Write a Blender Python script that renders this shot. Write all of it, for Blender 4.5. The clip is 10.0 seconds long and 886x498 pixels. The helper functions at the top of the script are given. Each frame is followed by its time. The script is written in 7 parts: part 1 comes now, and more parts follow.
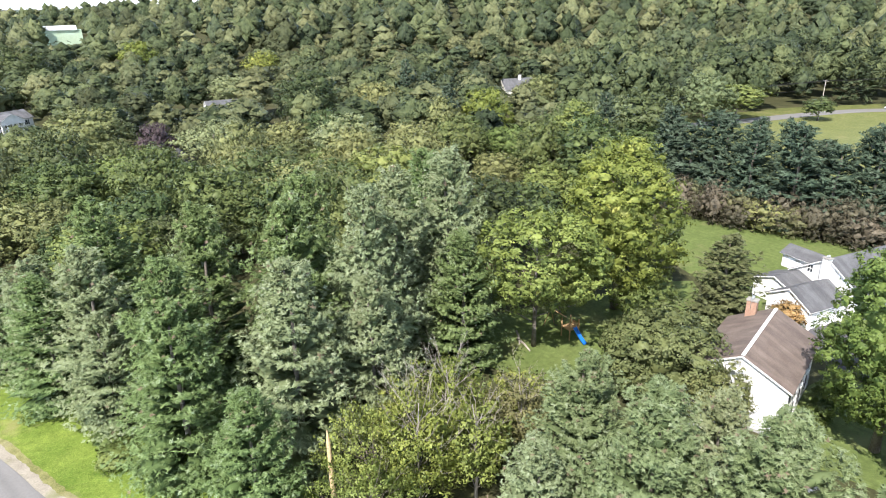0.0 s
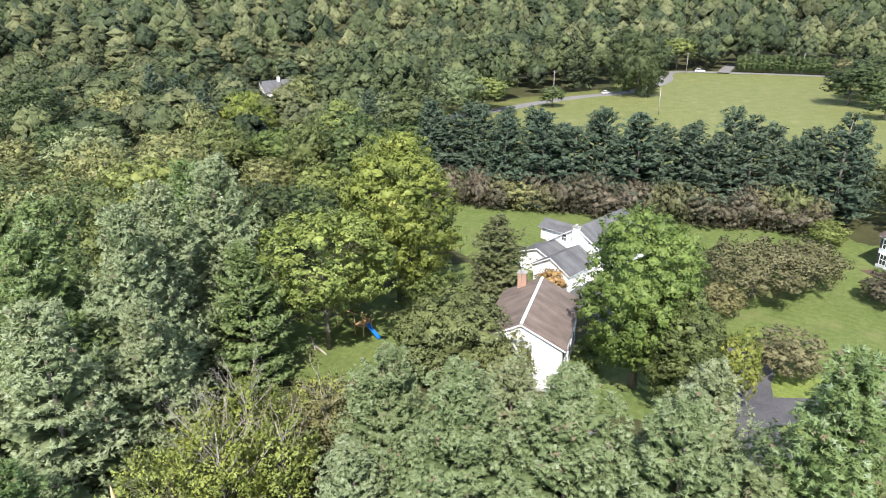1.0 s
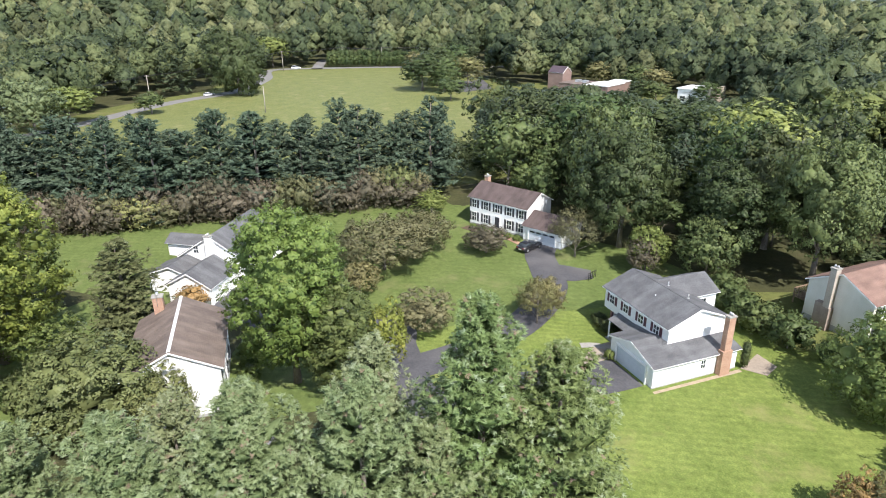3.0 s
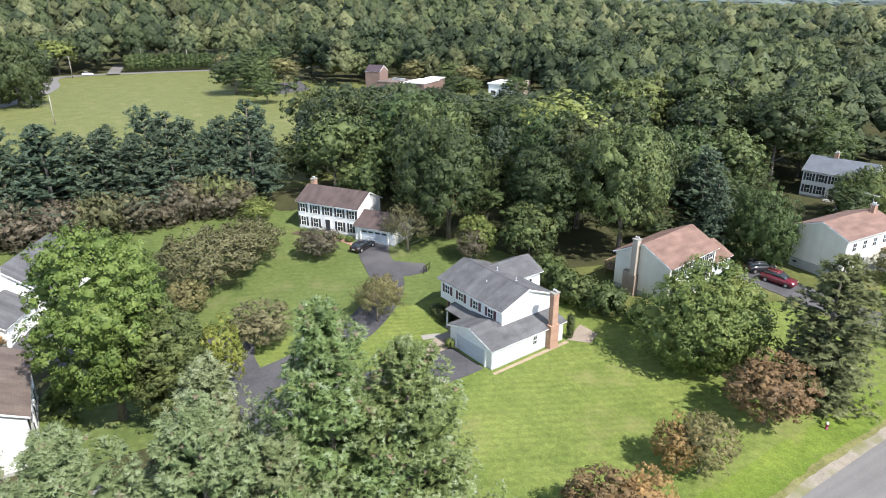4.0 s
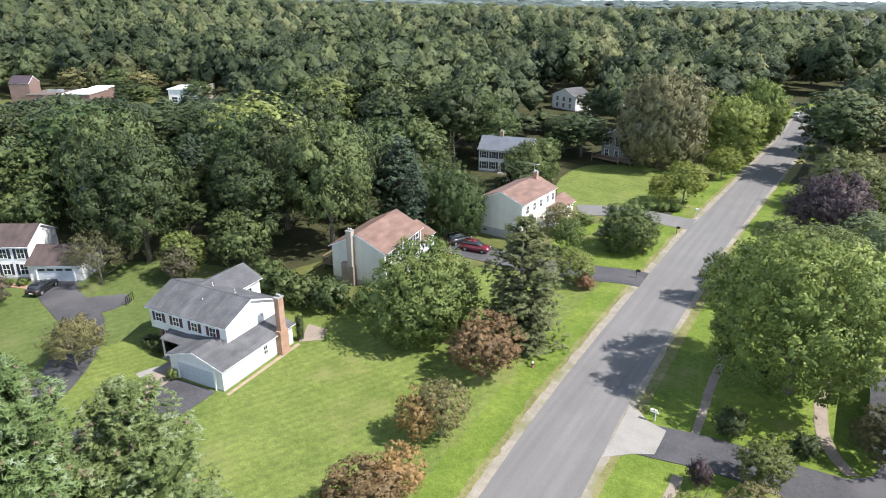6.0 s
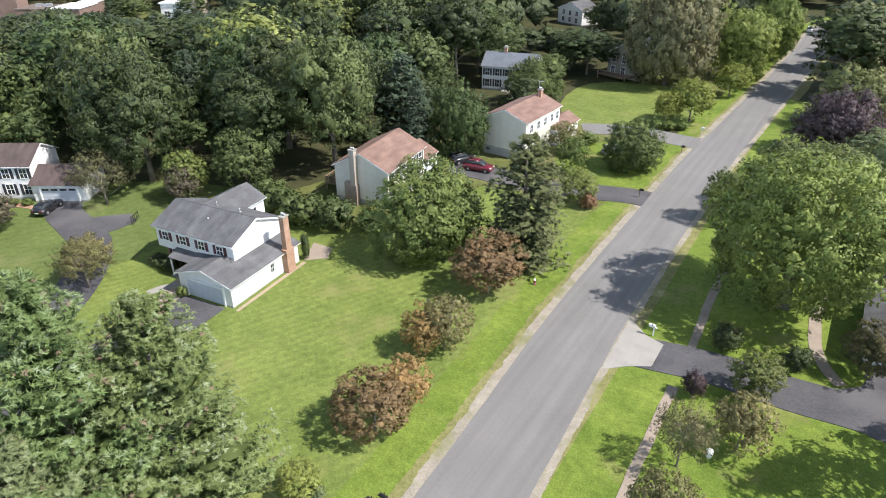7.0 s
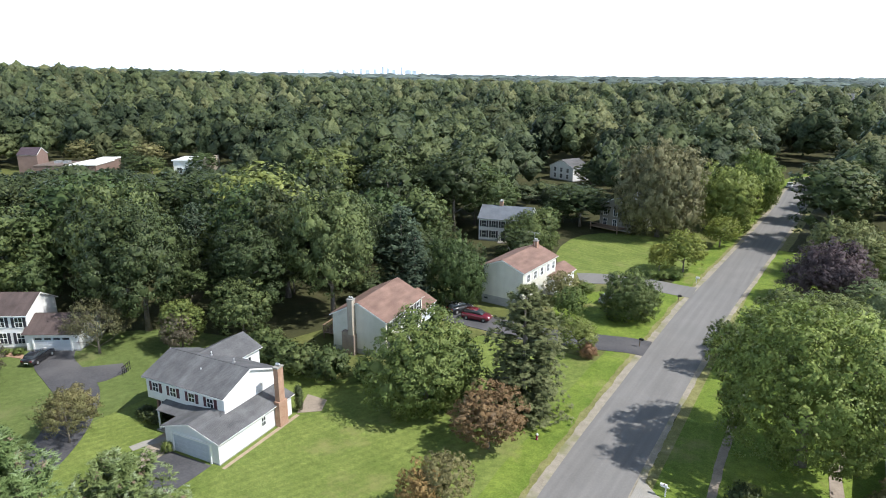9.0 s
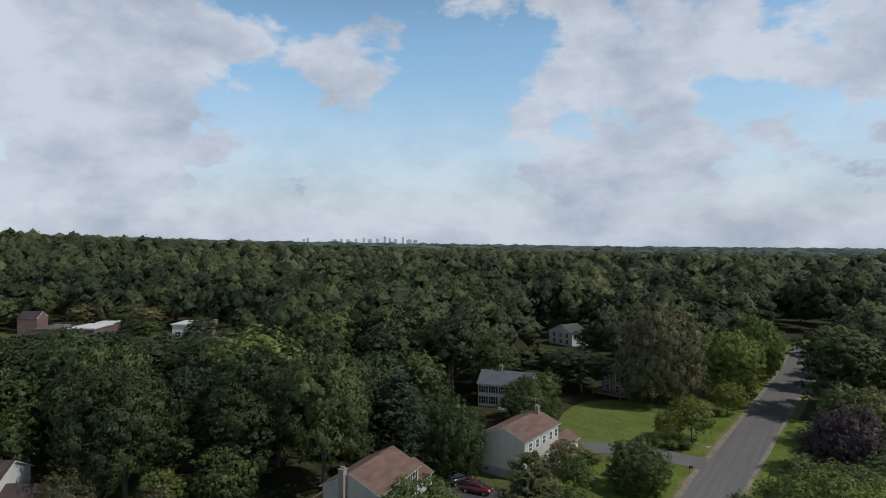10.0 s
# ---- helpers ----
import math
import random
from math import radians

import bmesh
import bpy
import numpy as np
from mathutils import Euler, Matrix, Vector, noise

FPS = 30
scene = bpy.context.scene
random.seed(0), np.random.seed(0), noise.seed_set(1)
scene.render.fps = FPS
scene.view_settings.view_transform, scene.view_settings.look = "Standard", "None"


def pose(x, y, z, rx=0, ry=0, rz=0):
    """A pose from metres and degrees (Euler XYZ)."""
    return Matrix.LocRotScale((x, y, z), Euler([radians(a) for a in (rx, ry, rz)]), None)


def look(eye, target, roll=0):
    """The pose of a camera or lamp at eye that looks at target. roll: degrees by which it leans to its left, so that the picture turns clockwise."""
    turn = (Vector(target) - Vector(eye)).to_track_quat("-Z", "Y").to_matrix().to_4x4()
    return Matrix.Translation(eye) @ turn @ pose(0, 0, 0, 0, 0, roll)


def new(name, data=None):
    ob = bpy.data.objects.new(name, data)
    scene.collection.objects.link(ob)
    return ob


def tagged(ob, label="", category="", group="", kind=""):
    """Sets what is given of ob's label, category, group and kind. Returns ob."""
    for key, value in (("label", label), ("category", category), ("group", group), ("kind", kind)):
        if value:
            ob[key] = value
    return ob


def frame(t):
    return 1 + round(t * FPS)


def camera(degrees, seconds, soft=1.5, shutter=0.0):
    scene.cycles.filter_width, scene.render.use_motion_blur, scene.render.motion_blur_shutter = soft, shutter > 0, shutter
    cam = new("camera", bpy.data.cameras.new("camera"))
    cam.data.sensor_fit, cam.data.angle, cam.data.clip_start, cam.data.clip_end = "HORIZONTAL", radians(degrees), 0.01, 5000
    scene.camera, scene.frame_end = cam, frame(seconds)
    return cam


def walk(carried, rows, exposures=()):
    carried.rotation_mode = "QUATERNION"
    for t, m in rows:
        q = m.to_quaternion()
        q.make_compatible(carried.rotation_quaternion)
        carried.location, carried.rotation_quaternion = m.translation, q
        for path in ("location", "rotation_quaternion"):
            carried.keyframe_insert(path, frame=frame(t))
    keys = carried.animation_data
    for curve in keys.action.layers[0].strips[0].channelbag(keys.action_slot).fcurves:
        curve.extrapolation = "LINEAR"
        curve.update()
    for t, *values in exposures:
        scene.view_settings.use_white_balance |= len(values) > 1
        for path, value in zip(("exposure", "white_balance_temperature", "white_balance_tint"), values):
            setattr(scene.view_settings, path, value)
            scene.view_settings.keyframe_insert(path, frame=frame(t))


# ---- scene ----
cam = camera(69.26, 10.0, 1.0)
PATH = [
    (0.0, look((1.68, 0.55, 37.80), (-41.329, -35.386, 16.387), -0.94)),
    (0.5, look((1.56, 0.34, 37.78), (-47.401, -26.804, 16.183), -0.97)),
    (1.0, look((1.41, 0.18, 37.71), (-51.417, -18.215, 15.999), -0.91)),
    (1.5, look((1.21, 0.04, 37.62), (-53.782, -9.966, 15.808), -0.79)),
    (2.0, look((0.94, -0.00, 37.50), (-54.888, -1.418, 15.572), -0.72)),
    (2.5, look((0.63, -0.01, 37.37), (-54.800, 6.611, 15.373), -0.54)),
    (4.0, look((0.28, 0.25, 37.30), (-47.775, 28.520, 15.130), -0.22)),
    (4.5, look((0.22, 0.33, 37.18), (-43.195, 35.318, 15.026), -0.07)),
    (5.0, look((0.11, 0.46, 37.11), (-37.620, 41.523, 14.962), 0.07)),
    (5.5, look((0.01, 0.57, 37.05), (-32.110, 46.160, 14.910), 0.11)),
    (5.7, look((-0.02, 0.55, 37.04), (-30.632, 47.162, 14.893), 0.10)),
    (6.1, look((-0.02, 0.46, 36.98), (-30.120, 47.380, 14.820), 0.08)),
    (6.45, look((0.0, 0.24, 36.89), (-30.050, 46.800, 13.900), 0.05)),
    (6.8, look((0.01, 0.05, 36.83), (-29.335, 45.491, 10.861), 0.02)),
    (7.0, look((0.01, 0.00, 36.85), (-28.539, 44.241, 8.077), -0.06)),
    (7.5, look((-0.00, -0.00, 37.00), (-26.698, 41.376, 2.716), -0.16)),
    (7.6, look((-0.00, -0.00, 37.00), (-26.698, 41.376, 2.716), -0.16)),
    (8.0, look((-0.09, 0.16, 37.16), (-28.010, 43.502, 6.463), -0.16)),
    (8.5, look((-0.20, 0.27, 37.11), (-29.980, 46.680, 13.460), 0.03)),
    (9.0, look((-0.31, 0.33, 36.93), (-31.454, 49.029, 20.856), 0.08)),
    (9.5, look((-0.32, 0.47, 36.75), (-32.326, 50.551, 28.521), 0.21)),
    (10.0, look((-0.20, 0.58, 36.46), (-32.526, 51.116, 35.637), 0.25)),
]
EXPOSURE = [(0.0, 0.90, 6400, 13), (2.5, 0.70, 6400, 13), (3.2, 0.70, 6350, 13), (4.0, 0.67, 6300, 13), (5.6, 0.66, 6250, 13), (7.0, 0.57, 6400, 13), (8.0, 0.47, 6350, 12), (8.5, 0.62, 6250, 10), (9.0, 0.34, 6250, 10), (9.5, -0.98, 6400, 10), (10.0, -1.3, 6350, 10)]
walk(cam, PATH, EXPOSURE)

# ---- light ----
SUN_DIR = Vector((0.82, 0.19, 1.0)).normalized()
sun = new("sun", bpy.data.lights.new("sun", "SUN"))
sun.data.energy, sun.data.angle, sun.data.color = 5.0, radians(0.6), (1.0, 0.95, 0.87)
sun.matrix_world = look(SUN_DIR * 300, (0, 0, 0))

world = bpy.data.worlds.new("sky")
scene.world = world
world.use_nodes = True
wn, wl = world.node_tree.nodes, world.node_tree.links
wn.clear()
sky = wn.new("ShaderNodeTexSky")
sky.sky_type, sky.sun_disc = "NISHITA", False
sky.sun_elevation = math.asin(SUN_DIR.z)
sky.sun_rotation = math.atan2(SUN_DIR.x, SUN_DIR.y)
sky.air_density, sky.dust_density, sky.ozone_density = 1.0, 1.2, 1.5


def wnode(kind, **inputs):
    n = wn.new(kind)
    for key, value in inputs.items():
        n.inputs[key].default_value = value
    return n


def wmath(op, a, b=None, c=None):
    n = wn.new("ShaderNodeMath")
    n.operation = op
    for i, v in enumerate((a, b, c)):
        if v is None:
            continue
        if isinstance(v, (int, float)):
            n.inputs[i].default_value = v
        else:
            wl.new(v, n.inputs[i])
    return n.outputs[0]


# cumulus: noise on a flat cloud deck, thickening towards the horizon
coord = wn.new("ShaderNodeTexCoord")
split = wn.new("ShaderNodeSeparateXYZ")
wl.new(coord.outputs["Generated"], split.inputs[0])
high = wmath("MAXIMUM", split.outputs[2], 0.0)
flat = wn.new("ShaderNodeMapping")
flat.inputs["Scale"].default_value = (1.0, 1.0, 1.75)
flat.inputs["Location"].default_value = (0.35, 0.1, 0.0)
wl.new(coord.outputs["Generated"], flat.inputs["Vector"])
puffs = wnode("ShaderNodeTexNoise", Scale=4.6, Detail=12.0, Roughness=0.56, Distortion=0.12)
wl.new(flat.outputs[0], puffs.inputs["Vector"])
cover = wn.new("ShaderNodeMapRange")
cover.inputs["From Min"].default_value, cover.inputs["From Max"].default_value = 0.474, 0.53
amount = puffs.outputs["Fac"]
unit_way = wn.new("ShaderNodeVectorMath")
unit_way.operation = "NORMALIZE"
wl.new(coord.outputs["Generated"], unit_way.inputs[0])
# cloud banks and gaps: direction, inner and outer radius in degrees, how much cloud
for bank, inner, outer, more in (((-0.54, 0.80, 0.27), 20, 42, -0.085), ((-0.85, 0.47, 0.25), 6, 17, 0.17), ((-0.77, 0.60, 0.20), 1, 7, 0.08), ((-0.615, 0.735, 0.28), 1.0, 5.0, 0.12), ((-0.645, 0.735, 0.20), 1, 4.5, 0.10),
                                 ((-0.32, 0.93, 0.17), 2, 10, 0.125), ((-0.17, 0.965, 0.20), 1, 8, 0.10), ((-0.18, 0.93, 0.33), 1, 6, 0.12), ((-0.02, 0.99, 0.145), 1, 7, 0.11)):
    near = wn.new("ShaderNodeVectorMath")
    near.operation = "DOT_PRODUCT"
    near.inputs[1].default_value = Vector(bank).normalized()
    wl.new(unit_way.outputs[0], near.inputs[0])
    share = wn.new("ShaderNodeMapRange")
    share.interpolation_type = "SMOOTHSTEP"
    share.inputs["From Min"].default_value, share.inputs["From Max"].default_value = math.cos(radians(outer)), math.cos(radians(inner))
    wl.new(near.outputs["Value"], share.inputs["Value"])
    amount = wmath("MULTIPLY_ADD", share.outputs[0], more, amount)
wl.new(amount, cover.inputs["Value"])
veil = wn.new("ShaderNodeMapRange")
veil.inputs["From Min"].default_value, veil.inputs["From Max"].default_value = 0.24, 0.02
veil.inputs["To Min"].default_value, veil.inputs["To Max"].default_value = 0.0, 0.95
wl.new(high, veil.inputs["Value"])
thick = wmath("MAXIMUM", cover.outputs[0], veil.outputs[0])
shade = wnode("ShaderNodeTexNoise", Scale=7.0, Detail=8.0, Roughness=0.6)
wl.new(flat.outputs[0], shade.inputs["Vector"])
tone = wn.new("ShaderNodeValToRGB")
tone.color_ramp.elements[0].position, tone.color_ramp.elements[0].color = 0.33, (6.7, 7.7, 9.3, 1)
tone.color_ramp.elements[1].position, tone.color_ramp.elements[1].color = 0.60, (10.3, 11.1, 12.5, 1)
wl.new(shade.outputs["Fac"], tone.inputs["Fac"])
mix = wn.new("ShaderNodeMix")
mix.data_type = "RGBA"
wl.new(thick, mix.inputs["Factor"])
rich = wnode("ShaderNodeHueSaturation", Hue=0.487, Saturation=1.05, Value=2.75)
wl.new(sky.outputs[0], rich.inputs["Color"])
wl.new(rich.outputs[0], mix.inputs["A"])
wl.new(tone.outputs[0], mix.inputs["B"])
# brighter towards the horizon, as hazy summer skies are
glow = wn.new("ShaderNodeMapRange")
glow.inputs["From Min"].default_value, glow.inputs["From Max"].default_value = 0.30, 0.62
glow.inputs["To Min"].default_value, glow.inputs["To Max"].default_value = 0.142, 0.026
wl.new(high, glow.inputs["Value"])
back = wnode("ShaderNodeBackground")
wl.new(mix.outputs["Result"], back.inputs["Color"])
wl.new(glow.outputs[0], back.inputs["Strength"])
wout = wn.new("ShaderNodeOutputWorld")
wl.new(back.outputs[0], wout.inputs["Surface"])


# ---- materials ----
def material(name):
    m = bpy.data.materials.new(name)
    m.use_nodes = True
    n, l = m.node_tree.nodes, m.node_tree.links
    return m, n, l, n["Principled BSDF"]


def surface(name, a, b, scale=3.0, rough=0.7, metal=0.0, bump=0.0, fine=None, spec=0.4, stains=None):
    """A surface whose colour wanders between a and b at two scales; bump is in metres."""
    m, n, l, bsdf = material(name)
    co = n.new("ShaderNodeTexCoord")
    big = n.new("ShaderNodeTexNoise")
    big.inputs["Scale"].default_value, big.inputs["Detail"].default_value = scale, 6
    l.new(co.outputs["Object"], big.inputs["Vector"])
    small = n.new("ShaderNodeTexNoise")
    small.inputs["Scale"].default_value, small.inputs["Detail"].default_value = fine or scale * 14, 4
    l.new(co.outputs["Object"], small.inputs["Vector"])
    add = n.new("ShaderNodeMath")
    add.operation = "MULTIPLY_ADD"
    add.inputs[1].default_value = 0.6
    l.new(small.outputs["Fac"], add.inputs[0])
    half = n.new("ShaderNodeMath")
    half.operation = "MULTIPLY"
    half.inputs[1].default_value = 0.6
    l.new(big.outputs["Fac"], half.inputs[0])
    l.new(half.outputs[0], add.inputs[2])
    ramp = n.new("ShaderNodeValToRGB")
    ramp.color_ramp.elements[0].position, ramp.color_ramp.elements[0].color = 0.42, (*a, 1)
    ramp.color_ramp.elements[1].position, ramp.color_ramp.elements[1].color = 0.78, (*b, 1)
    l.new(add.outputs[0], ramp.inputs["Fac"])
    colour = ramp.outputs[0]
    if stains:
        blot = n.new("ShaderNodeTexNoise")
        blot.inputs["Scale"].default_value, blot.inputs["Detail"].default_value = scale * 0.35, 5
        l.new(co.outputs["Object"], blot.inputs["Vector"])
        band = n.new("ShaderNodeMapRange")
        band.inputs["From Min"].default_value, band.inputs["From Max"].default_value = 0.52, 0.7
        l.new(blot.outputs["Fac"], band.inputs["Value"])
        over = n.new("ShaderNodeMix")
        over.data_type = "RGBA"
        l.new(band.outputs[0], over.inputs["Factor"])
        l.new(colour, over.inputs["A"])
        over.inputs["B"].default_value = (*stains, 1)
        colour = over.outputs["Result"]
    l.new(colour, bsdf.inputs["Base Color"])
    bsdf.inputs["Roughness"].default_value = rough
    bsdf.inputs["Metallic"].default_value = metal
    bsdf.inputs["Specular IOR Level"].default_value = spec
    if bump:
        rise = n.new("ShaderNodeBump")
        rise.inputs["Distance"].default_value = bump
        rise.inputs["Strength"].default_value = 0.8
        l.new(small.outputs["Fac"], rise.inputs["Height"])
        l.new(rise.outputs[0], bsdf.inputs["Normal"])
    return m


def banded(name, a, b, gap, pitch, axis="Z", rough=0.6):
    """Lap siding or shingle courses: saw-tooth relief at that pitch along one local axis."""
    m = surface(name, a, b, 0.7, rough, fine=9.0, stains=None)
    n, l = m.node_tree.nodes, m.node_tree.links
    bsdf = n["Principled BSDF"]
    co = n.new("ShaderNodeTexCoord")
    sep = n.new("ShaderNodeSeparateXYZ")
    l.new(co.outputs["Object"], sep.inputs[0])
    scaled = n.new("ShaderNodeMath")
    scaled.operation = "DIVIDE"
    scaled.inputs[1].default_value = pitch
    l.new(sep.outputs["XYZ".index(axis)], scaled.inputs[0])
    frac = n.new("ShaderNodeMath")
    frac.operation = "FRACT"
    l.new(scaled.outputs[0], frac.inputs[0])
    rise = n.new("ShaderNodeBump")
    rise.inputs["Distance"].default_value, rise.inputs["Strength"].default_value = gap, 1.0
    rise.invert = True
    l.new(frac.outputs[0], rise.inputs["Height"])
    l.new(rise.outputs[0], bsdf.inputs["Normal"])
    return m


def foliage(name, dark, light, tip=None, translucent=0.22, rough=0.5, patches=0.5, each=0.26, per_tree=False):
    """Leaves: each leaf and each tree its own tone, with broader patches."""
    m, n, l, bsdf = material(name)
    geo = n.new("ShaderNodeNewGeometry")
    info = n.new("ShaderNodeObjectInfo")
    co = n.new("ShaderNodeTexCoord")
    patch = n.new("ShaderNodeTexNoise")
    patch.inputs["Scale"].default_value, patch.inputs["Detail"].default_value = patches, 3
    l.new(co.outputs["Object"], patch.inputs["Vector"])
    total = n.new("ShaderNodeMath")
    total.operation = "MULTIPLY_ADD"
    total.inputs[1].default_value = each
    l.new(geo.outputs["Random Per Island"], total.inputs[0])
    scaled = n.new("ShaderNodeMath")
    scaled.operation = "MULTIPLY_ADD"
    scaled.inputs[1].default_value, scaled.inputs[2].default_value = 1.5, -0.25 - each / 2
    l.new(patch.outputs["Fac"], scaled.inputs[0])
    l.new(scaled.outputs[0], total.inputs[2])
    ramp = n.new("ShaderNodeValToRGB")
    ramp.color_ramp.elements[0].position, ramp.color_ramp.elements[0].color = 0.1, (*dark, 1)
    ramp.color_ramp.elements[1].position, ramp.color_ramp.elements[1].color = 0.72, (*light, 1)
    if tip:
        e = ramp.color_ramp.elements.new(0.93)
        e.color = (*tip, 1)
    l.new(total.outputs[0], ramp.inputs["Fac"])
    hue = n.new("ShaderNodeHueSaturation")
    shift = n.new("ShaderNodeMapRange")
    shift.inputs["To Min"].default_value, shift.inputs["To Max"].default_value = 0.473, 0.508
    chance = info.outputs["Random"]
    if per_tree:
        named = n.new("ShaderNodeAttribute")
        named.attribute_name = "tone"
        chance = named.outputs["Fac"]
    l.new(chance, shift.inputs["Value"])
    l.new(shift.outputs[0], hue.inputs["Hue"])
    value = n.new("ShaderNodeMapRange")
    value.inputs["To Min"].default_value, value.inputs["To Max"].default_value = (1.22, 0.52) if per_tree else (1.18, 0.82)
    l.new(chance, value.inputs["Value"])
    l.new(value.outputs[0], hue.inputs["Value"])
    hue.inputs["Saturation"].default_value = 0.9
    l.new(ramp.outputs[0], hue.inputs["Color"])
    l.new(hue.outputs[0], bsdf.inputs["Base Color"])
    bsdf.inputs["Roughness"].default_value = rough
    bsdf.inputs["Specular IOR Level"].default_value = 0.2
    glow = n.new("ShaderNodeBsdfTranslucent")
    if per_tree:
        clump = n.new("ShaderNodeTexNoise")
        clump.inputs["Scale"].default_value, clump.inputs["Detail"].default_value, clump.inputs["Roughness"].default_value = 0.4, 3, 0.55
        l.new(co.outputs["Object"], clump.inputs["Vector"])
        lumps = n.new("ShaderNodeBump")
        lumps.inputs["Distance"].default_value, lumps.inputs["Strength"].default_value = 1.9, 1.0
        l.new(clump.outputs["Fac"], lumps.inputs["Height"])
        l.new(lumps.outputs[0], bsdf.inputs["Normal"])
        l.new(lumps.outputs[0], glow.inputs["Normal"])
    l.new(hue.outputs[0], glow.inputs["Color"])
    both = n.new("ShaderNodeMixShader")
    both.inputs[0].default_value = translucent
    l.new(bsdf.outputs[0], both.inputs[1])
    l.new(glow.outputs[0], both.inputs[2])
    l.new(both.outputs[0], n["Material Output"].inputs["Surface"])
    return m


def needles(name, inner, young, tip, cone=(0.25, 0.195, 0.13), translucent=0.2):
    """Pine needles: deep green inside the crown with some gap shade in it, paler and bluer where the year's growth is,
    some brown cones.
    """
    m, n, l, bsdf = material(name)
    named = n.new("ShaderNodeAttribute")
    named.attribute_name = "tone"
    co = n.new("ShaderNodeTexCoord")
    patch = n.new("ShaderNodeTexNoise")
    patch.inputs["Scale"].default_value, patch.inputs["Detail"].default_value = 0.7, 4
    l.new(co.outputs["Object"], patch.inputs["Vector"])
    sway = n.new("ShaderNodeMath")
    sway.operation = "MULTIPLY_ADD"
    sway.inputs[1].default_value, sway.inputs[2].default_value = 0.5, -0.25
    l.new(patch.outputs["Fac"], sway.inputs[0])
    scaled = n.new("ShaderNodeMath")
    scaled.operation = "MULTIPLY_ADD"
    scaled.inputs[1].default_value = 1 / 1.45
    l.new(named.outputs["Fac"], scaled.inputs[0])
    l.new(sway.outputs[0], scaled.inputs[2])
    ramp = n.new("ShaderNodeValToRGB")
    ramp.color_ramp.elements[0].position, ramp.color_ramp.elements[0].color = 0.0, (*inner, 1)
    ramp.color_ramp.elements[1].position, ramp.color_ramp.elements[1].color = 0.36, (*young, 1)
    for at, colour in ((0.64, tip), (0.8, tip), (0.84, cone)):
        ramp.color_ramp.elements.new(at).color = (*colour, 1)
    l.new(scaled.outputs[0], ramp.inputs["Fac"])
    info = n.new("ShaderNodeObjectInfo")
    geo = n.new("ShaderNodeNewGeometry")
    hue = n.new("ShaderNodeHueSaturation")
    for socket, low, high, chance in (("Hue", 0.48, 0.51, info.outputs["Random"]), ("Value", 0.87, 1.13, geo.outputs["Random Per Island"])):
        span = n.new("ShaderNodeMapRange")
        span.inputs["To Min"].default_value, span.inputs["To Max"].default_value = low, high
        l.new(chance, span.inputs["Value"])
        l.new(span.outputs[0], hue.inputs[socket])
    hue.inputs["Saturation"].default_value = 0.92
    l.new(ramp.outputs[0], hue.inputs["Color"])
    l.new(hue.outputs[0], bsdf.inputs["Base Color"])
    bsdf.inputs["Roughness"].default_value = 0.55
    bsdf.inputs["Specular IOR Level"].default_value = 0.06
    through_ = n.new("ShaderNodeBsdfTranslucent")
    l.new(hue.outputs[0], through_.inputs["Color"])
    both = n.new("ShaderNodeMixShader")
    both.inputs[0].default_value = translucent
    l.new(bsdf.outputs[0], both.inputs[1])
    l.new(through_.outputs[0], both.inputs[2])
    l.new(both.outputs[0], n["Material Output"].inputs["Surface"])
    return m


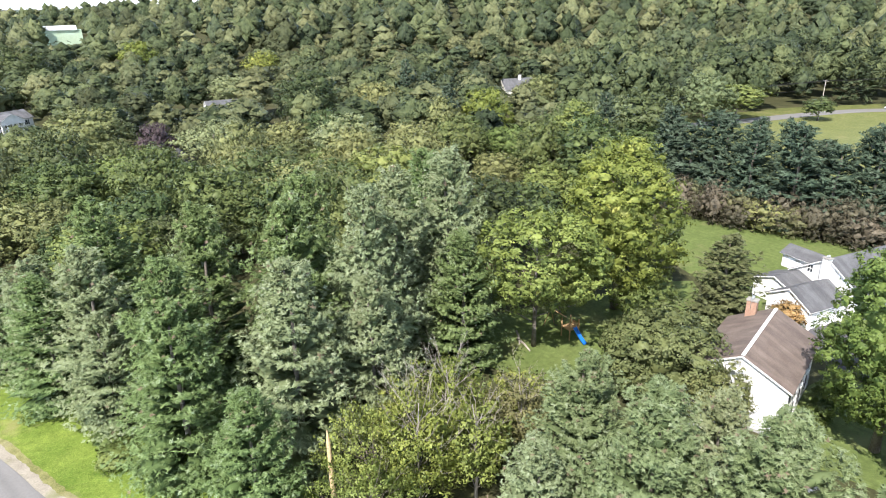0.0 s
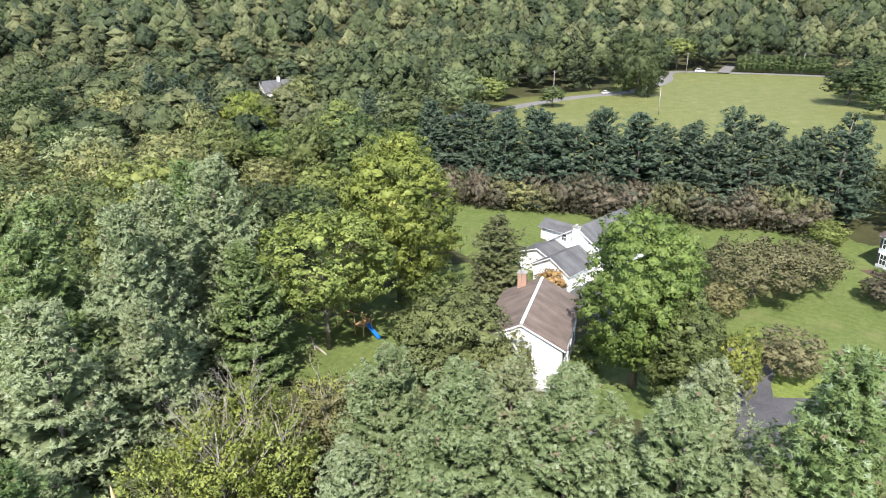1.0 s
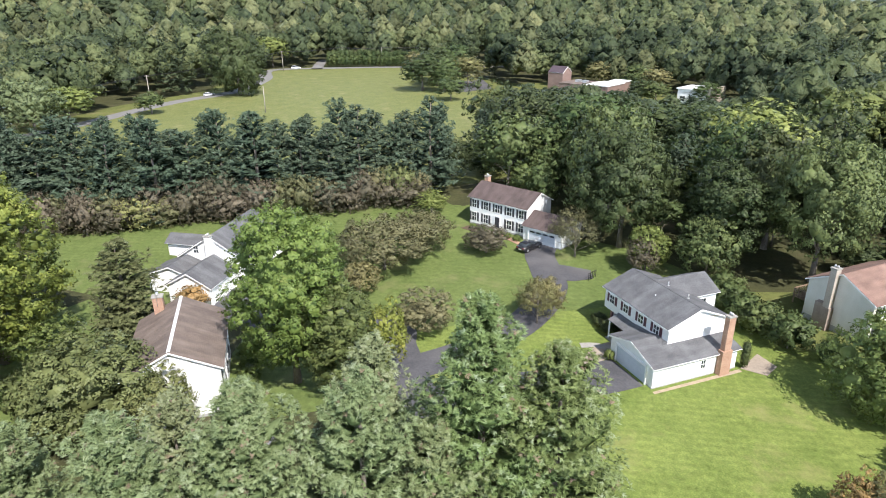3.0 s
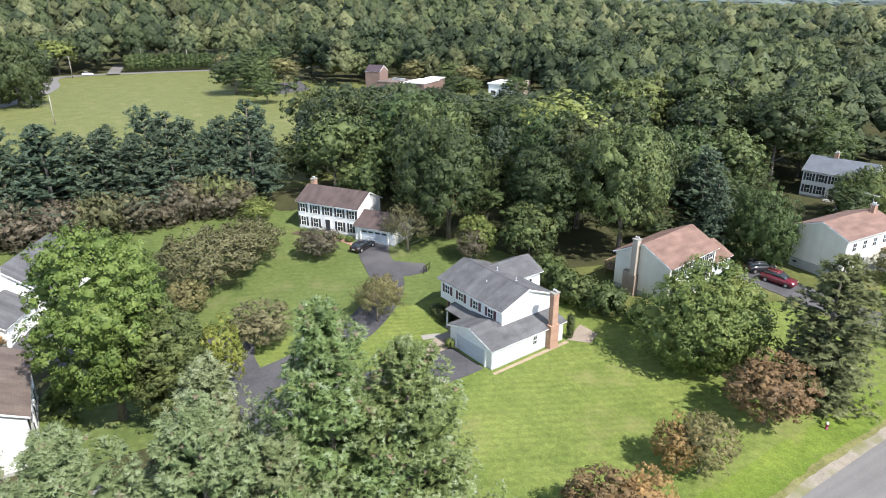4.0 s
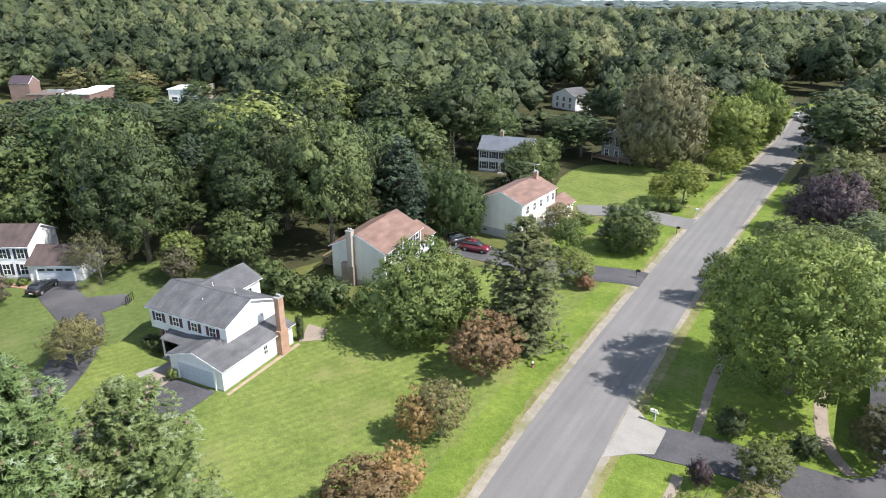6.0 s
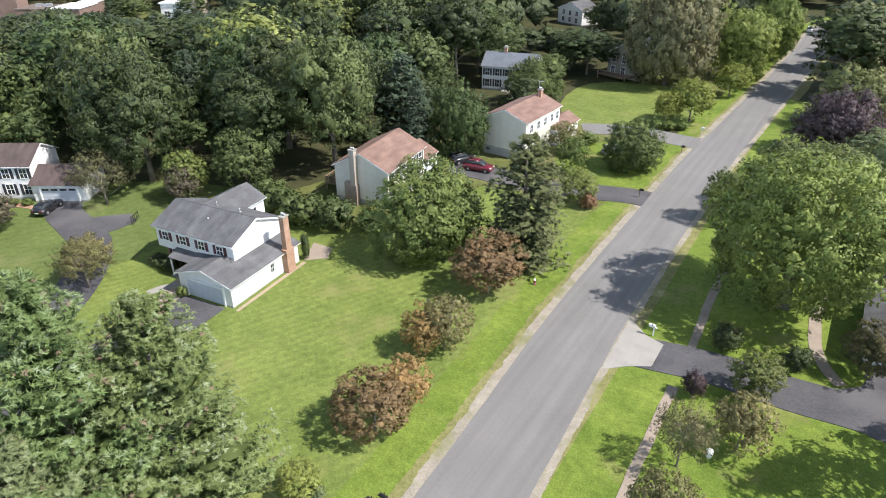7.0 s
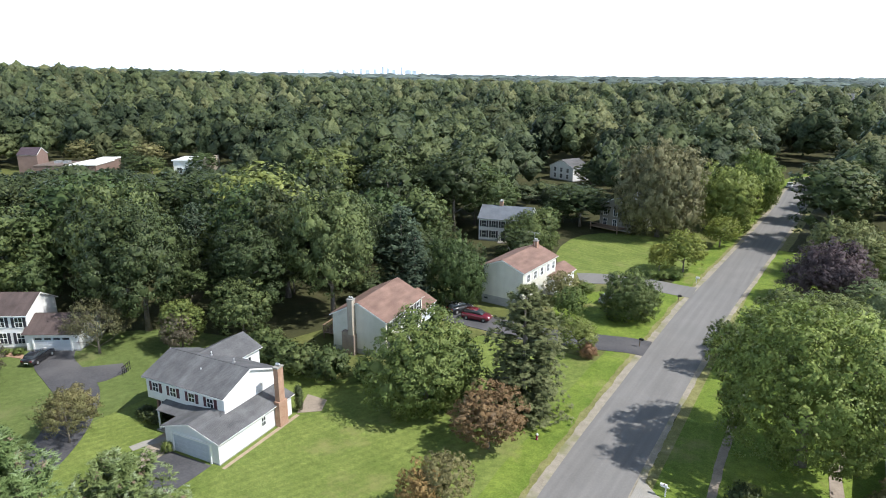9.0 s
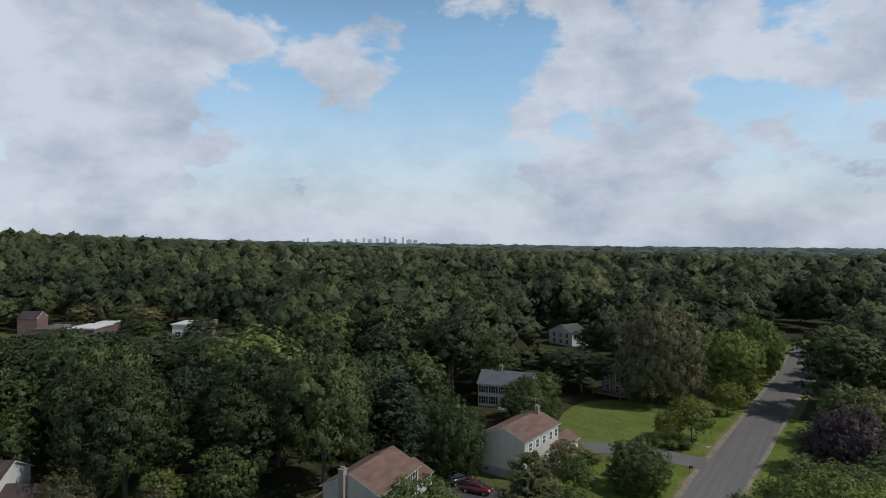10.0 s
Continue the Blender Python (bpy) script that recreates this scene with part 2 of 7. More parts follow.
def lawn(name, a, b, dry, stripe=0.0, turn=0.0, pitch=1.1):
    """Turf: fine blades, broad patches, dry spots and, where mown, faint stripes."""
    m = surface(name, a, b, 0.22, 0.85, fine=7.0, spec=0.15)
    n, l = m.node_tree.nodes, m.node_tree.links
    bsdf = n["Principled BSDF"]
    co = n.new("ShaderNodeTexCoord")
    colour = bsdf.inputs["Base Color"].links[0].from_socket
    if stripe:
        spin = n.new("ShaderNodeMapping")
        spin.inputs["Rotation"].default_value = (0, 0, radians(turn))
        l.new(co.outputs["Object"], spin.inputs["Vector"])
        wave = n.new("ShaderNodeTexWave")
        wave.inputs["Scale"].default_value = 0.314 / pitch
        wave.inputs["Distortion"].default_value = 0.6
        wave.inputs["Detail"].default_value = 1
        l.new(spin.outputs[0], wave.inputs["Vector"])
        lay = n.new("ShaderNodeHueSaturation")
        amount = n.new("ShaderNodeMapRange")
        amount.inputs["To Min"].default_value, amount.inputs["To Max"].default_value = 1 - stripe, 1 + stripe
        l.new(wave.outputs["Fac"], amount.inputs["Value"])
        l.new(amount.outputs[0], lay.inputs["Value"])
        l.new(colour, lay.inputs["Color"])
        colour = lay.outputs[0]
    tuft = n.new("ShaderNodeTexNoise")
    tuft.inputs["Scale"].default_value, tuft.inputs["Detail"].default_value = 1.3, 9
    tuft.inputs["Roughness"].default_value = 0.75
    l.new(co.outputs["Object"], tuft.inputs["Vector"])
    tone = n.new("ShaderNodeMapRange")
    tone.inputs["From Min"].default_value, tone.inputs["From Max"].default_value = 0.32, 0.68
    tone.inputs["To Min"].default_value, tone.inputs["To Max"].default_value = 0.70, 1.27
    l.new(tuft.outputs["Fac"], tone.inputs["Value"])
    grade = n.new("ShaderNodeHueSaturation")
    l.new(tone.outputs[0], grade.inputs["Value"])
    l.new(colour, grade.inputs["Color"])
    colour = grade.outputs[0]
    blot = n.new("ShaderNodeTexNoise")
    blot.inputs["Scale"].default_value, blot.inputs["Detail"].default_value = 0.16, 8
    blot.inputs["Roughness"].default_value = 0.62
    l.new(co.outputs["Object"], blot.inputs["Vector"])
    band = n.new("ShaderNodeMapRange")
    band.inputs["From Min"].default_value, band.inputs["From Max"].default_value = 0.55, 0.75
    l.new(blot.outputs["Fac"], band.inputs["Value"])
    over = n.new("ShaderNodeMix")
    over.data_type = "RGBA"
    l.new(band.outputs[0], over.inputs["Factor"])
    l.new(colour, over.inputs["A"])
    over.inputs["B"].default_value = (*dry, 1)
    l.new(over.outputs["Result"], bsdf.inputs["Base Color"])
    fuzz = n.new("ShaderNodeTexNoise")
    fuzz.inputs["Scale"].default_value, fuzz.inputs["Detail"].default_value = 9, 5
    l.new(co.outputs["Object"], fuzz.inputs["Vector"])
    rise = n.new("ShaderNodeBump")
    rise.inputs["Distance"].default_value, rise.inputs["Strength"].default_value = 0.06, 0.7
    l.new(fuzz.outputs["Fac"], rise.inputs["Height"])
    l.new(rise.outputs[0], bsdf.inputs["Normal"])
    return m


ASPHALT = surface("worn_asphalt", (0.170, 0.165, 0.162), (0.202, 0.196, 0.192), 0.25, 0.9, bump=0.004, fine=5.0, stains=(0.178, 0.174, 0.171))
DRIVE = surface("driveway_asphalt", (0.055, 0.055, 0.062), (0.10, 0.098, 0.105), 0.3, 0.88, bump=0.004, fine=5.0, stains=(0.12, 0.115, 0.12))
GRAVEL = surface("gravel_shoulder", (0.225, 0.20, 0.16), (0.355, 0.32, 0.265), 0.9, 0.95, bump=0.02, fine=8.0, stains=(0.19, 0.195, 0.095))
CONCRETE = surface("concrete", (0.25, 0.24, 0.22), (0.36, 0.345, 0.32), 0.6, 0.9, bump=0.004, fine=9.0, stains=(0.33, 0.31, 0.27))
PATH_STONE = surface("flagstone", (0.24, 0.195, 0.155), (0.35, 0.295, 0.24), 0.8, 0.9, bump=0.01, fine=6.0)
MULCH = surface("mulch", (0.06, 0.04, 0.03), (0.13, 0.09, 0.06), 2.0, 0.95, bump=0.02, fine=14.0)
EARTH = surface("bare_earth", (0.26, 0.20, 0.14), (0.38, 0.31, 0.23), 1.4, 0.95, bump=0.01, fine=9.0)
GROUND = lawn("woodland_floor", (0.040, 0.042, 0.020), (0.075, 0.078, 0.034), (0.10, 0.085, 0.05))
ROUGH = lawn("rough_grass", (0.095, 0.108, 0.034), (0.145, 0.160, 0.052), (0.20, 0.18, 0.085))
LAWN = lawn("mown_lawn", (0.102, 0.144, 0.032), (0.196, 0.238, 0.064), (0.23, 0.23, 0.088), 0.06, 25, 0.95)
VERGE = lawn("verge_grass", (0.085, 0.140, 0.020), (0.195, 0.252, 0.048), (0.25, 0.23, 0.10))
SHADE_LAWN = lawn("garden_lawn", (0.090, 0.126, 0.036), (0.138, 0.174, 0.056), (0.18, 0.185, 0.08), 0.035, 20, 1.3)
DRY_VERGE = lawn("dry_verge_grass", (0.150, 0.155, 0.056), (0.250, 0.240, 0.105), (0.32, 0.285, 0.18))
FIELD = lawn("hay_field", (0.118, 0.136, 0.046), (0.172, 0.184, 0.066), (0.23, 0.21, 0.10))
BARK = surface("bark", (0.10, 0.085, 0.07), (0.24, 0.21, 0.18), 1.5, 0.95, bump=0.03, fine=12.0)
DEADWOOD = surface("dead_wood", (0.26, 0.23, 0.20), (0.42, 0.38, 0.34), 1.5, 0.95, bump=0.02, fine=12.0)

LEAF = {
    "oak": foliage("oak_leaves", (0.040, 0.066, 0.019), (0.145, 0.195, 0.052)),
    "wood": foliage("woodland_leaves", (0.034, 0.060, 0.020), (0.118, 0.172, 0.052)),
    "dark": foliage("dark_leaves", (0.030, 0.047, 0.018), (0.092, 0.128, 0.042)),
    # darker copy of the leaf green: cloud shade put into the colour
    "gloom": foliage("cloud_shaded_leaves", (0.024, 0.038, 0.015), (0.074, 0.102, 0.036)),
    "bright": foliage("bright_leaves", (0.062, 0.104, 0.020), (0.205, 0.270, 0.062)),
    "shade": foliage("shade_tree_leaves", (0.078, 0.122, 0.020), (0.270, 0.340, 0.062), (0.36, 0.40, 0.10)),
    "dull": foliage("dull_green_leaves", (0.082, 0.104, 0.032), (0.235, 0.265, 0.090)),
    "maple": foliage("maple_leaves", (0.054, 0.108, 0.016), (0.155, 0.242, 0.042), (0.23, 0.30, 0.075)),
    "yellow": foliage("yellow_green_leaves", (0.072, 0.108, 0.015), (0.245, 0.300, 0.042), (0.36, 0.38, 0.07)),
    "pale": foliage("pale_leaves", (0.092, 0.125, 0.050), (0.255, 0.310, 0.132)),
    "olive": foliage("olive_leaves", (0.098, 0.098, 0.036), (0.300, 0.285, 0.105), (0.31, 0.29, 0.12)),
    "rust": foliage("rusty_leaves", (0.112, 0.074, 0.032), (0.300, 0.200, 0.084), (0.34, 0.26, 0.09)),
    "orange": foliage("orange_leaves", (0.165, 0.128, 0.034), (0.42, 0.305, 0.085), (0.38, 0.34, 0.10)),
    "purple": foliage("purple_leaves", (0.030, 0.022, 0.024), (0.110, 0.078, 0.080)),
    "brown": foliage("brown_leaves", (0.070, 0.063, 0.040), (0.180, 0.160, 0.102), (0.17, 0.18, 0.08)),
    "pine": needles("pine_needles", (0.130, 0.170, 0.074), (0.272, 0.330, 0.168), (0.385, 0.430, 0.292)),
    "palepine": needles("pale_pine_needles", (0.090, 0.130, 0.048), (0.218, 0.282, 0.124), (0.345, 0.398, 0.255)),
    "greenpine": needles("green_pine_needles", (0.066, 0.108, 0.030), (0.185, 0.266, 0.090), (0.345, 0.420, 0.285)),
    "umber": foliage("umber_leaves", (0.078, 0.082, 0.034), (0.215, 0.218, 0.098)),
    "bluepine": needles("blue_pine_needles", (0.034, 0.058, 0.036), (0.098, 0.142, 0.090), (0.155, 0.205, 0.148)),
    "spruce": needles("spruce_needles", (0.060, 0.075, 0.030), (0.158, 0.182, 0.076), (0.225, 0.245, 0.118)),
    "box": foliage("boxwood_leaves", (0.048, 0.085, 0.018), (0.165, 0.240, 0.050), None, 0.2),
    "hedge": foliage("hedge_leaves", (0.036, 0.062, 0.020), (0.125, 0.178, 0.052), None, 0.2),
    "red": foliage("myrtle_leaves", (0.050, 0.060, 0.022), (0.170, 0.150, 0.060), (0.36, 0.075, 0.06)),
    "far_green": foliage("far_green_leaves", (0.043, 0.067, 0.027), (0.130, 0.172, 0.064), None, 0.25, 0.6, 0.45, 0.2, True),
    "far_deep": foliage("far_deep_leaves", (0.029, 0.048, 0.025), (0.086, 0.122, 0.052), None, 0.25, 0.6, 0.45, 0.2, True),
    "far_light": foliage("far_light_leaves", (0.070, 0.092, 0.036), (0.186, 0.216, 0.090), None, 0.25, 0.6, 0.45, 0.2, True),
    "far_olive": foliage("far_olive_leaves", (0.058, 0.074, 0.030), (0.165, 0.188, 0.074), None, 0.25, 0.6, 0.45, 0.2, True),
    # leaves of the farthest woods, distance haze mixed into their colour
    "far_haze": foliage("far_hazed_leaves", (0.092, 0.127, 0.121), (0.196, 0.247, 0.218), None, 0.25, 0.6, 0.01, 0.2, True),
}

SIDING = banded("white_siding", (0.74, 0.74, 0.74), (0.82, 0.82, 0.81), 0.015, 0.2)
CREAM = banded("cream_siding", (0.60, 0.58, 0.50), (0.70, 0.68, 0.61), 0.015, 0.2)
GREYSIDE = banded("taupe_siding", (0.19, 0.18, 0.15), (0.25, 0.235, 0.20), 0.015, 0.2)
TRIM = surface("white_trim", (0.76, 0.76, 0.75), (0.84, 0.84, 0.83), 2, 0.5)
GREY_ROOF = banded("grey_shingles", (0.082, 0.083, 0.089), (0.148, 0.149, 0.156), 0.012, 0.16, "Y", 0.9)
BROWN_ROOF = banded("brown_shingles", (0.13, 0.10, 0.085), (0.20, 0.16, 0.14), 0.012, 0.16, "Y", 0.9)
DARK_ROOF = banded("dark_brown_shingles", (0.075, 0.055, 0.052), (0.12, 0.09, 0.085), 0.012, 0.16, "Y", 0.9)
RED_ROOF = banded("red_brown_shingles", (0.175, 0.108, 0.087), (0.25, 0.16, 0.13), 0.012, 0.16, "Y", 0.9)
PURPLE_ROOF = banded("plum_shingles", (0.055, 0.040, 0.050), (0.085, 0.062, 0.075), 0.012, 0.16, "Y", 0.9)
BLUE_ROOF = banded("slate_shingles", (0.11, 0.125, 0.15), (0.17, 0.19, 0.22), 0.012, 0.16, "Y", 0.9)
BRICK = surface("brick", (0.29, 0.165, 0.115), (0.44, 0.29, 0.21), 1.2, 0.9, fine=7.0, bump=0.006)
TAN_BRICK = surface("tan_brick", (0.33, 0.28, 0.23), (0.45, 0.40, 0.34), 1.2, 0.9, fine=7.0, bump=0.006)
WOOD_BRICK = surface("dark_tan_brick", (0.22, 0.17, 0.14), (0.32, 0.26, 0.22), 1.2, 0.9, fine=7.0, bump=0.006)
BLOCK = surface("foundation_block", (0.30, 0.30, 0.29), (0.40, 0.40, 0.39), 1.0, 0.9, fine=6.0)
SHUTTER = surface("dark_shutters", (0.03, 0.03, 0.04), (0.05, 0.05, 0.06), 3, 0.5)
PLUM = surface("plum_shutters", (0.07, 0.025, 0.035), (0.10, 0.035, 0.05), 3, 0.5)
GLASS = surface("window_glass", (0.02, 0.025, 0.03), (0.05, 0.06, 0.07), 1.0, 0.06, spec=0.8)
# door paint with the bluish shade of a set-back door in its colour
GARAGE = surface("shaded_door_paint", (0.50, 0.54, 0.59), (0.58, 0.62, 0.66), 2, 0.5)
METAL = surface("galvanised_metal", (0.45, 0.46, 0.47), (0.6, 0.6, 0.6), 3, 0.45, 0.8)
WOOD = surface("weathered_wood", (0.16, 0.11, 0.075), (0.28, 0.20, 0.14), 2.0, 0.85, fine=20.0)
CEDAR = surface("cedar_wood", (0.36, 0.22, 0.10), (0.50, 0.33, 0.17), 2.0, 0.8, fine=20.0)
BLACK = surface("black_plastic", (0.015, 0.015, 0.016), (0.03, 0.03, 0.03), 4, 0.45)
BLUE = surface("blue_plastic", (0.01, 0.13, 0.50), (0.02, 0.19, 0.62), 4, 0.35)
WHITE_ROOF = surface("white_membrane", (0.74, 0.75, 0.76), (0.84, 0.84, 0.84), 0.2, 0.6)
BROWN_BRICK = surface("brown_brick", (0.17, 0.115, 0.095), (0.24, 0.165, 0.14), 0.6, 0.9, fine=5.0)
RUBBER = surface("tyre_rubber", (0.015, 0.015, 0.015), (0.03, 0.03, 0.03), 8, 0.8)


def paint(name, c):
    m = surface(name, c, tuple(min(1, v * 1.15 + 0.004) for v in c), 3, 0.25, spec=0.6)
    m.node_tree.nodes["Principled BSDF"].inputs["Coat Weight"].default_value = 0.8
    return m


RED_PAINT = paint("red_car_paint", (0.13, 0.009, 0.02))
BLACK_PAINT = paint("black_car_paint", (0.012, 0.012, 0.015))
WHITE_PAINT = paint("white_car_paint", (0.7, 0.7, 0.72))
SILVER_PAINT = paint("silver_car_paint", (0.35, 0.37, 0.40))


def streaked(m, stretch, low, high):
    """Weathering in long streaks over the colour of a material."""
    n, l = m.node_tree.nodes, m.node_tree.links
    base = n["Principled BSDF"].inputs["Base Color"]
    colour = base.links[0].from_socket
    co = n.new("ShaderNodeTexCoord")
    pull = n.new("ShaderNodeMapping")
    pull.inputs["Scale"].default_value = stretch
    l.new(co.outputs["Object"], pull.inputs["Vector"])
    run = n.new("ShaderNodeTexNoise")
    run.inputs["Scale"].default_value, run.inputs["Detail"].default_value = 1.0, 5
    l.new(pull.outputs[0], run.inputs["Vector"])
    span = n.new("ShaderNodeMapRange")
    span.inputs["From Min"].default_value, span.inputs["From Max"].default_value = 0.34, 0.66
    span.inputs["To Min"].default_value, span.inputs["To Max"].default_value = low, high
    l.new(run.outputs["Fac"], span.inputs["Value"])
    tone = n.new("ShaderNodeHueSaturation")
    l.new(span.outputs[0], tone.inputs["Value"])
    l.new(colour, tone.inputs["Color"])
    l.new(tone.outputs[0], base)


streaked(ASPHALT, (1.3, 0.035, 1.0), 0.9, 1.08)
for worn in (GREY_ROOF, BROWN_ROOF, RED_ROOF, DARK_ROOF):
    streaked(worn, (1.1, 0.22, 0.3), 0.78, 1.14)
streaked(SIDING, (0.7, 0.7, 0.12), 0.95, 1.02)
streaked(CREAM, (0.7, 0.7, 0.12), 0.92, 1.03)


# ---- building helpers ----
def part(name, bm, mat, parent=None, label=""):
    """Links a bmesh as one mesh object, under a thing or a part if given."""
    me = bpy.data.meshes.new(name)
    bm.to_mesh(me)
    bm.free()
    me.materials.append(mat)
    ob = new(name, me)
    if parent:
        ob.parent = parent
    return tagged(ob, label)


def thing(name, m, label, category, group="", kind=""):
    """An Empty at a thing's base, which parents its parts."""
    ob = new(name)
    ob.empty_display_size = 0.3
    ob.matrix_basis = m
    return tagged(ob, label, category, group, kind)


def box(bm, x0, x1, y0, y1, z0, z1, m=None):
    vs = [bm.verts.new((x, y, z)) for z in (z0, z1) for x, y in ((x0, y0), (x1, y0), (x1, y1), (x0, y1))]
    for f in ((3, 2, 1, 0), (4, 5, 6, 7), (0, 1, 5, 4), (1, 2, 6, 5), (2, 3, 7, 6), (3, 0, 4, 7)):
        bm.faces.new([vs[i] for i in f])
    if m:
        bmesh.ops.transform(bm, matrix=m, verts=vs)
    return vs


def boxes(*rows):
    bm = bmesh.new()
    for r in rows:
        box(bm, *r)
    return bm


def tube(bm, points, radii, sides=7, cap=True):
    """A tapered tube along points."""
    rings = []
    for i, p in enumerate(points):
        a, b = points[max(i - 1, 0)], points[min(i + 1, len(points) - 1)]
        way = (Vector(b) - Vector(a)).normalized()
        side = way.cross(Vector((0.31, 0.95, 0.1)) if abs(way.y) < 0.9 else Vector((1, 0, 0))).normalized()
        over = way.cross(side)
        rings.append([bm.verts.new(Vector(p) + radii[i] * (math.cos(k * math.tau / sides) * side + math.sin(k * math.tau / sides) * over)) for k in range(sides)])
    for r, s in zip(rings, rings[1:]):
        for k in range(sides):
            f = bm.faces.new((r[k], r[(k + 1) % sides], s[(k + 1) % sides], s[k]))
            f.smooth = True
    if cap:
        bm.faces.new(list(reversed(rings[0])))
        bm.faces.new(rings[-1])
    return bm


def extrude(bm, outline, z0, z1):
    """A slab from a plan outline (counter-clockwise)."""
    low = [bm.verts.new((x, y, z0)) for x, y in outline]
    top = [bm.verts.new((x, y, z1)) for x, y in outline]
    n = len(outline)
    bm.faces.new(top)
    bm.faces.new(list(reversed(low)))
    for i in range(n):
        bm.faces.new((low[i], low[(i + 1) % n], top[(i + 1) % n], top[i]))
    return bm


def smooth_line(points, steps=6):
    """Catmull-Rom through plan points."""
    pts = [Vector(p) for p in points]
    out = []
    for i in range(len(pts) - 1):
        a, b, c, d = pts[max(i - 1, 0)], pts[i], pts[i + 1], pts[min(i + 2, len(pts) - 1)]
        for k in range(steps):
            t = k / steps
            out.append(0.5 * (2 * b + (c - a) * t + (2 * a - 5 * b + 4 * c - d) * t * t + (3 * b - a - 3 * c + d) * t ** 3))
    out.append(pts[-1])
    return out


def ribbon(name, points, left, right, z, mat, label, thick=0.25, ragged=0.0, steps=6, kind="structure", category=""):
    """A strip of paving along a plan line, from left to right metres of it, with uneven edges."""
    line = smooth_line(points, steps)
    rng = random.Random(len(name) + int(abs(left * 100)))
    bm = bmesh.new()
    rows = []
    for i, p in enumerate(line):
        way = (line[min(i + 1, len(line) - 1)] - line[max(i - 1, 0)]).normalized()
        across = Vector((-way.y, way.x))
        wander = [1.3 * noise.noise((p.x * f, p.y * f, q)) for f, q in ((0.23, left), (0.9, left), (0.23, right + 5), (0.9, right + 5))]
        l, r = left + ragged * (wander[0] + 0.6 * wander[1] + rng.uniform(-0.3, 0.3)), right - ragged * (wander[2] + 0.6 * wander[3] + rng.uniform(-0.3, 0.3))
        rows.append([bm.verts.new((*(p + across * o), h)) for o, h in ((l, z - thick), (l, z), (r, z), (r, z - thick))])
    for a, b in zip(rows, rows[1:]):
        for k in range(3):
            bm.faces.new((a[k], b[k], b[k + 1], a[k + 1]))
    bmesh.ops.recalc_face_normals(bm, faces=bm.faces)
    return tagged(part(name, bm, mat), label, category, kind=kind)


def patch(name, outline, z, mat, label, thick=0.2, round_=5, kind="structure", category=""):
    """A flat area of lawn, bed or paving with a rounded outline."""
    pts = [Vector(p) for p in outline]
    if round_:
        n, out = len(pts), []
        for i in range(n):
            a, b, c, d = pts[i - 1], pts[i], pts[(i + 1) % n], pts[(i + 2) % n]
            for k in range(round_):
                t = k / round_
                out.append(0.5 * (2 * b + (c - a) * t + (2 * a - 5 * b + 4 * c - d) * t * t + (3 * b - a - 3 * c + d) * t ** 3))
        pts = out
    area = sum(p.x * q.y - q.x * p.y for p, q in zip(pts, pts[1:] + pts[:1]))
    if area < 0:
        pts.reverse()
    bm = extrude(bmesh.new(), [(p.x, p.y) for p in pts], z - thick, z)
    bmesh.ops.triangulate(bm, faces=[f for f in bm.faces if len(f.verts) > 4])
    bmesh.ops.recalc_face_normals(bm, faces=bm.faces)
    return tagged(part(name, bm, mat), label, category, kind=kind)


# ---- ground ----
def rise(x, y):
    """Height of the land: level round the houses and the field, wooded hills to the west and south."""
    d, az = math.hypot(x, y), math.degrees(math.atan2(-x, y))
    a = np.interp(az, (-180, -120, -40, 0, 20, 46, 65, 85, 110, 135, 150, 160, 170, 180), (22, 0, -8, -10, -8, 6, 22, 32, 44, 40, 25, 14, 22, 22))
    t = min(max((d - float(np.interp(az, (0, 110, 122), (392, 392, 300)))) / float(np.interp(az, (40, 70), (900, 430))), 0), 1)
    return float(a) * t * t * (3 - 2 * t) + 2.5 * t * noise.noise((x * 0.004, y * 0.004, 3.1)) - (18 * min(max((d - 2600) / 2300, 0), 1))


def make_ground():
    radii = [0, 15, 30, 50, 75, 105, 140, 180, 230, 290, 325, 360, 390, 430, 480, 540, 600, 660, 720, 840, 980, 1150, 1350, 1600, 2000, 2600, 3400, 4400, 4950]
    spokes = 120
    bm = bmesh.new()
    centre = bm.verts.new((0, 0, 0))
    rings = [[bm.verts.new((r * math.cos(k * math.tau / spokes), r * math.sin(k * math.tau / spokes), rise(r * math.cos(k * math.tau / spokes), r * math.sin(k * math.tau / spokes)))) for k in range(spokes)] for r in radii[1:]]
    for k in range(spokes):
        bm.faces.new((centre, rings[0][k], rings[0][(k + 1) % spokes]))
    for a, b in zip(rings, rings[1:]):
        for k in range(spokes):
            bm.faces.new((a[k], b[k], b[(k + 1) % spokes], a[(k + 1) % spokes]))
    for f in bm.faces:
        f.smooth = True
    return tagged(part("ground", bm, GROUND), "dark woodland floor rolling to wooded hills", kind="structure")


make_ground()

# street, shoulders, walk and drives
STREET = [(0.0, -120), (-5.4, -62), (-6.4, -50), (-10.4, -20), (-13.0, 0), (-14.7, 18), (-15.6, 34), (-16.6, 52), (-16.9, 75), (-16.9, 104), (-15.9, 131), (-14.6, 165), (-13.6, 205), (-13.5, 235), (-10, 262), (0, 285), (15, 300)]
patch("lawn_front", [(-21, 21), (-22, 18), (-26, 15), (-33, 12.5), (-66, 12), (-66, 33), (-65, 52), (-51, 53), (-46, 62), (-42, 76), (-30, 77), (-21, 76)], 0.035, LAWN, "bright mown lawn with faint stripes", 0.3, 0)
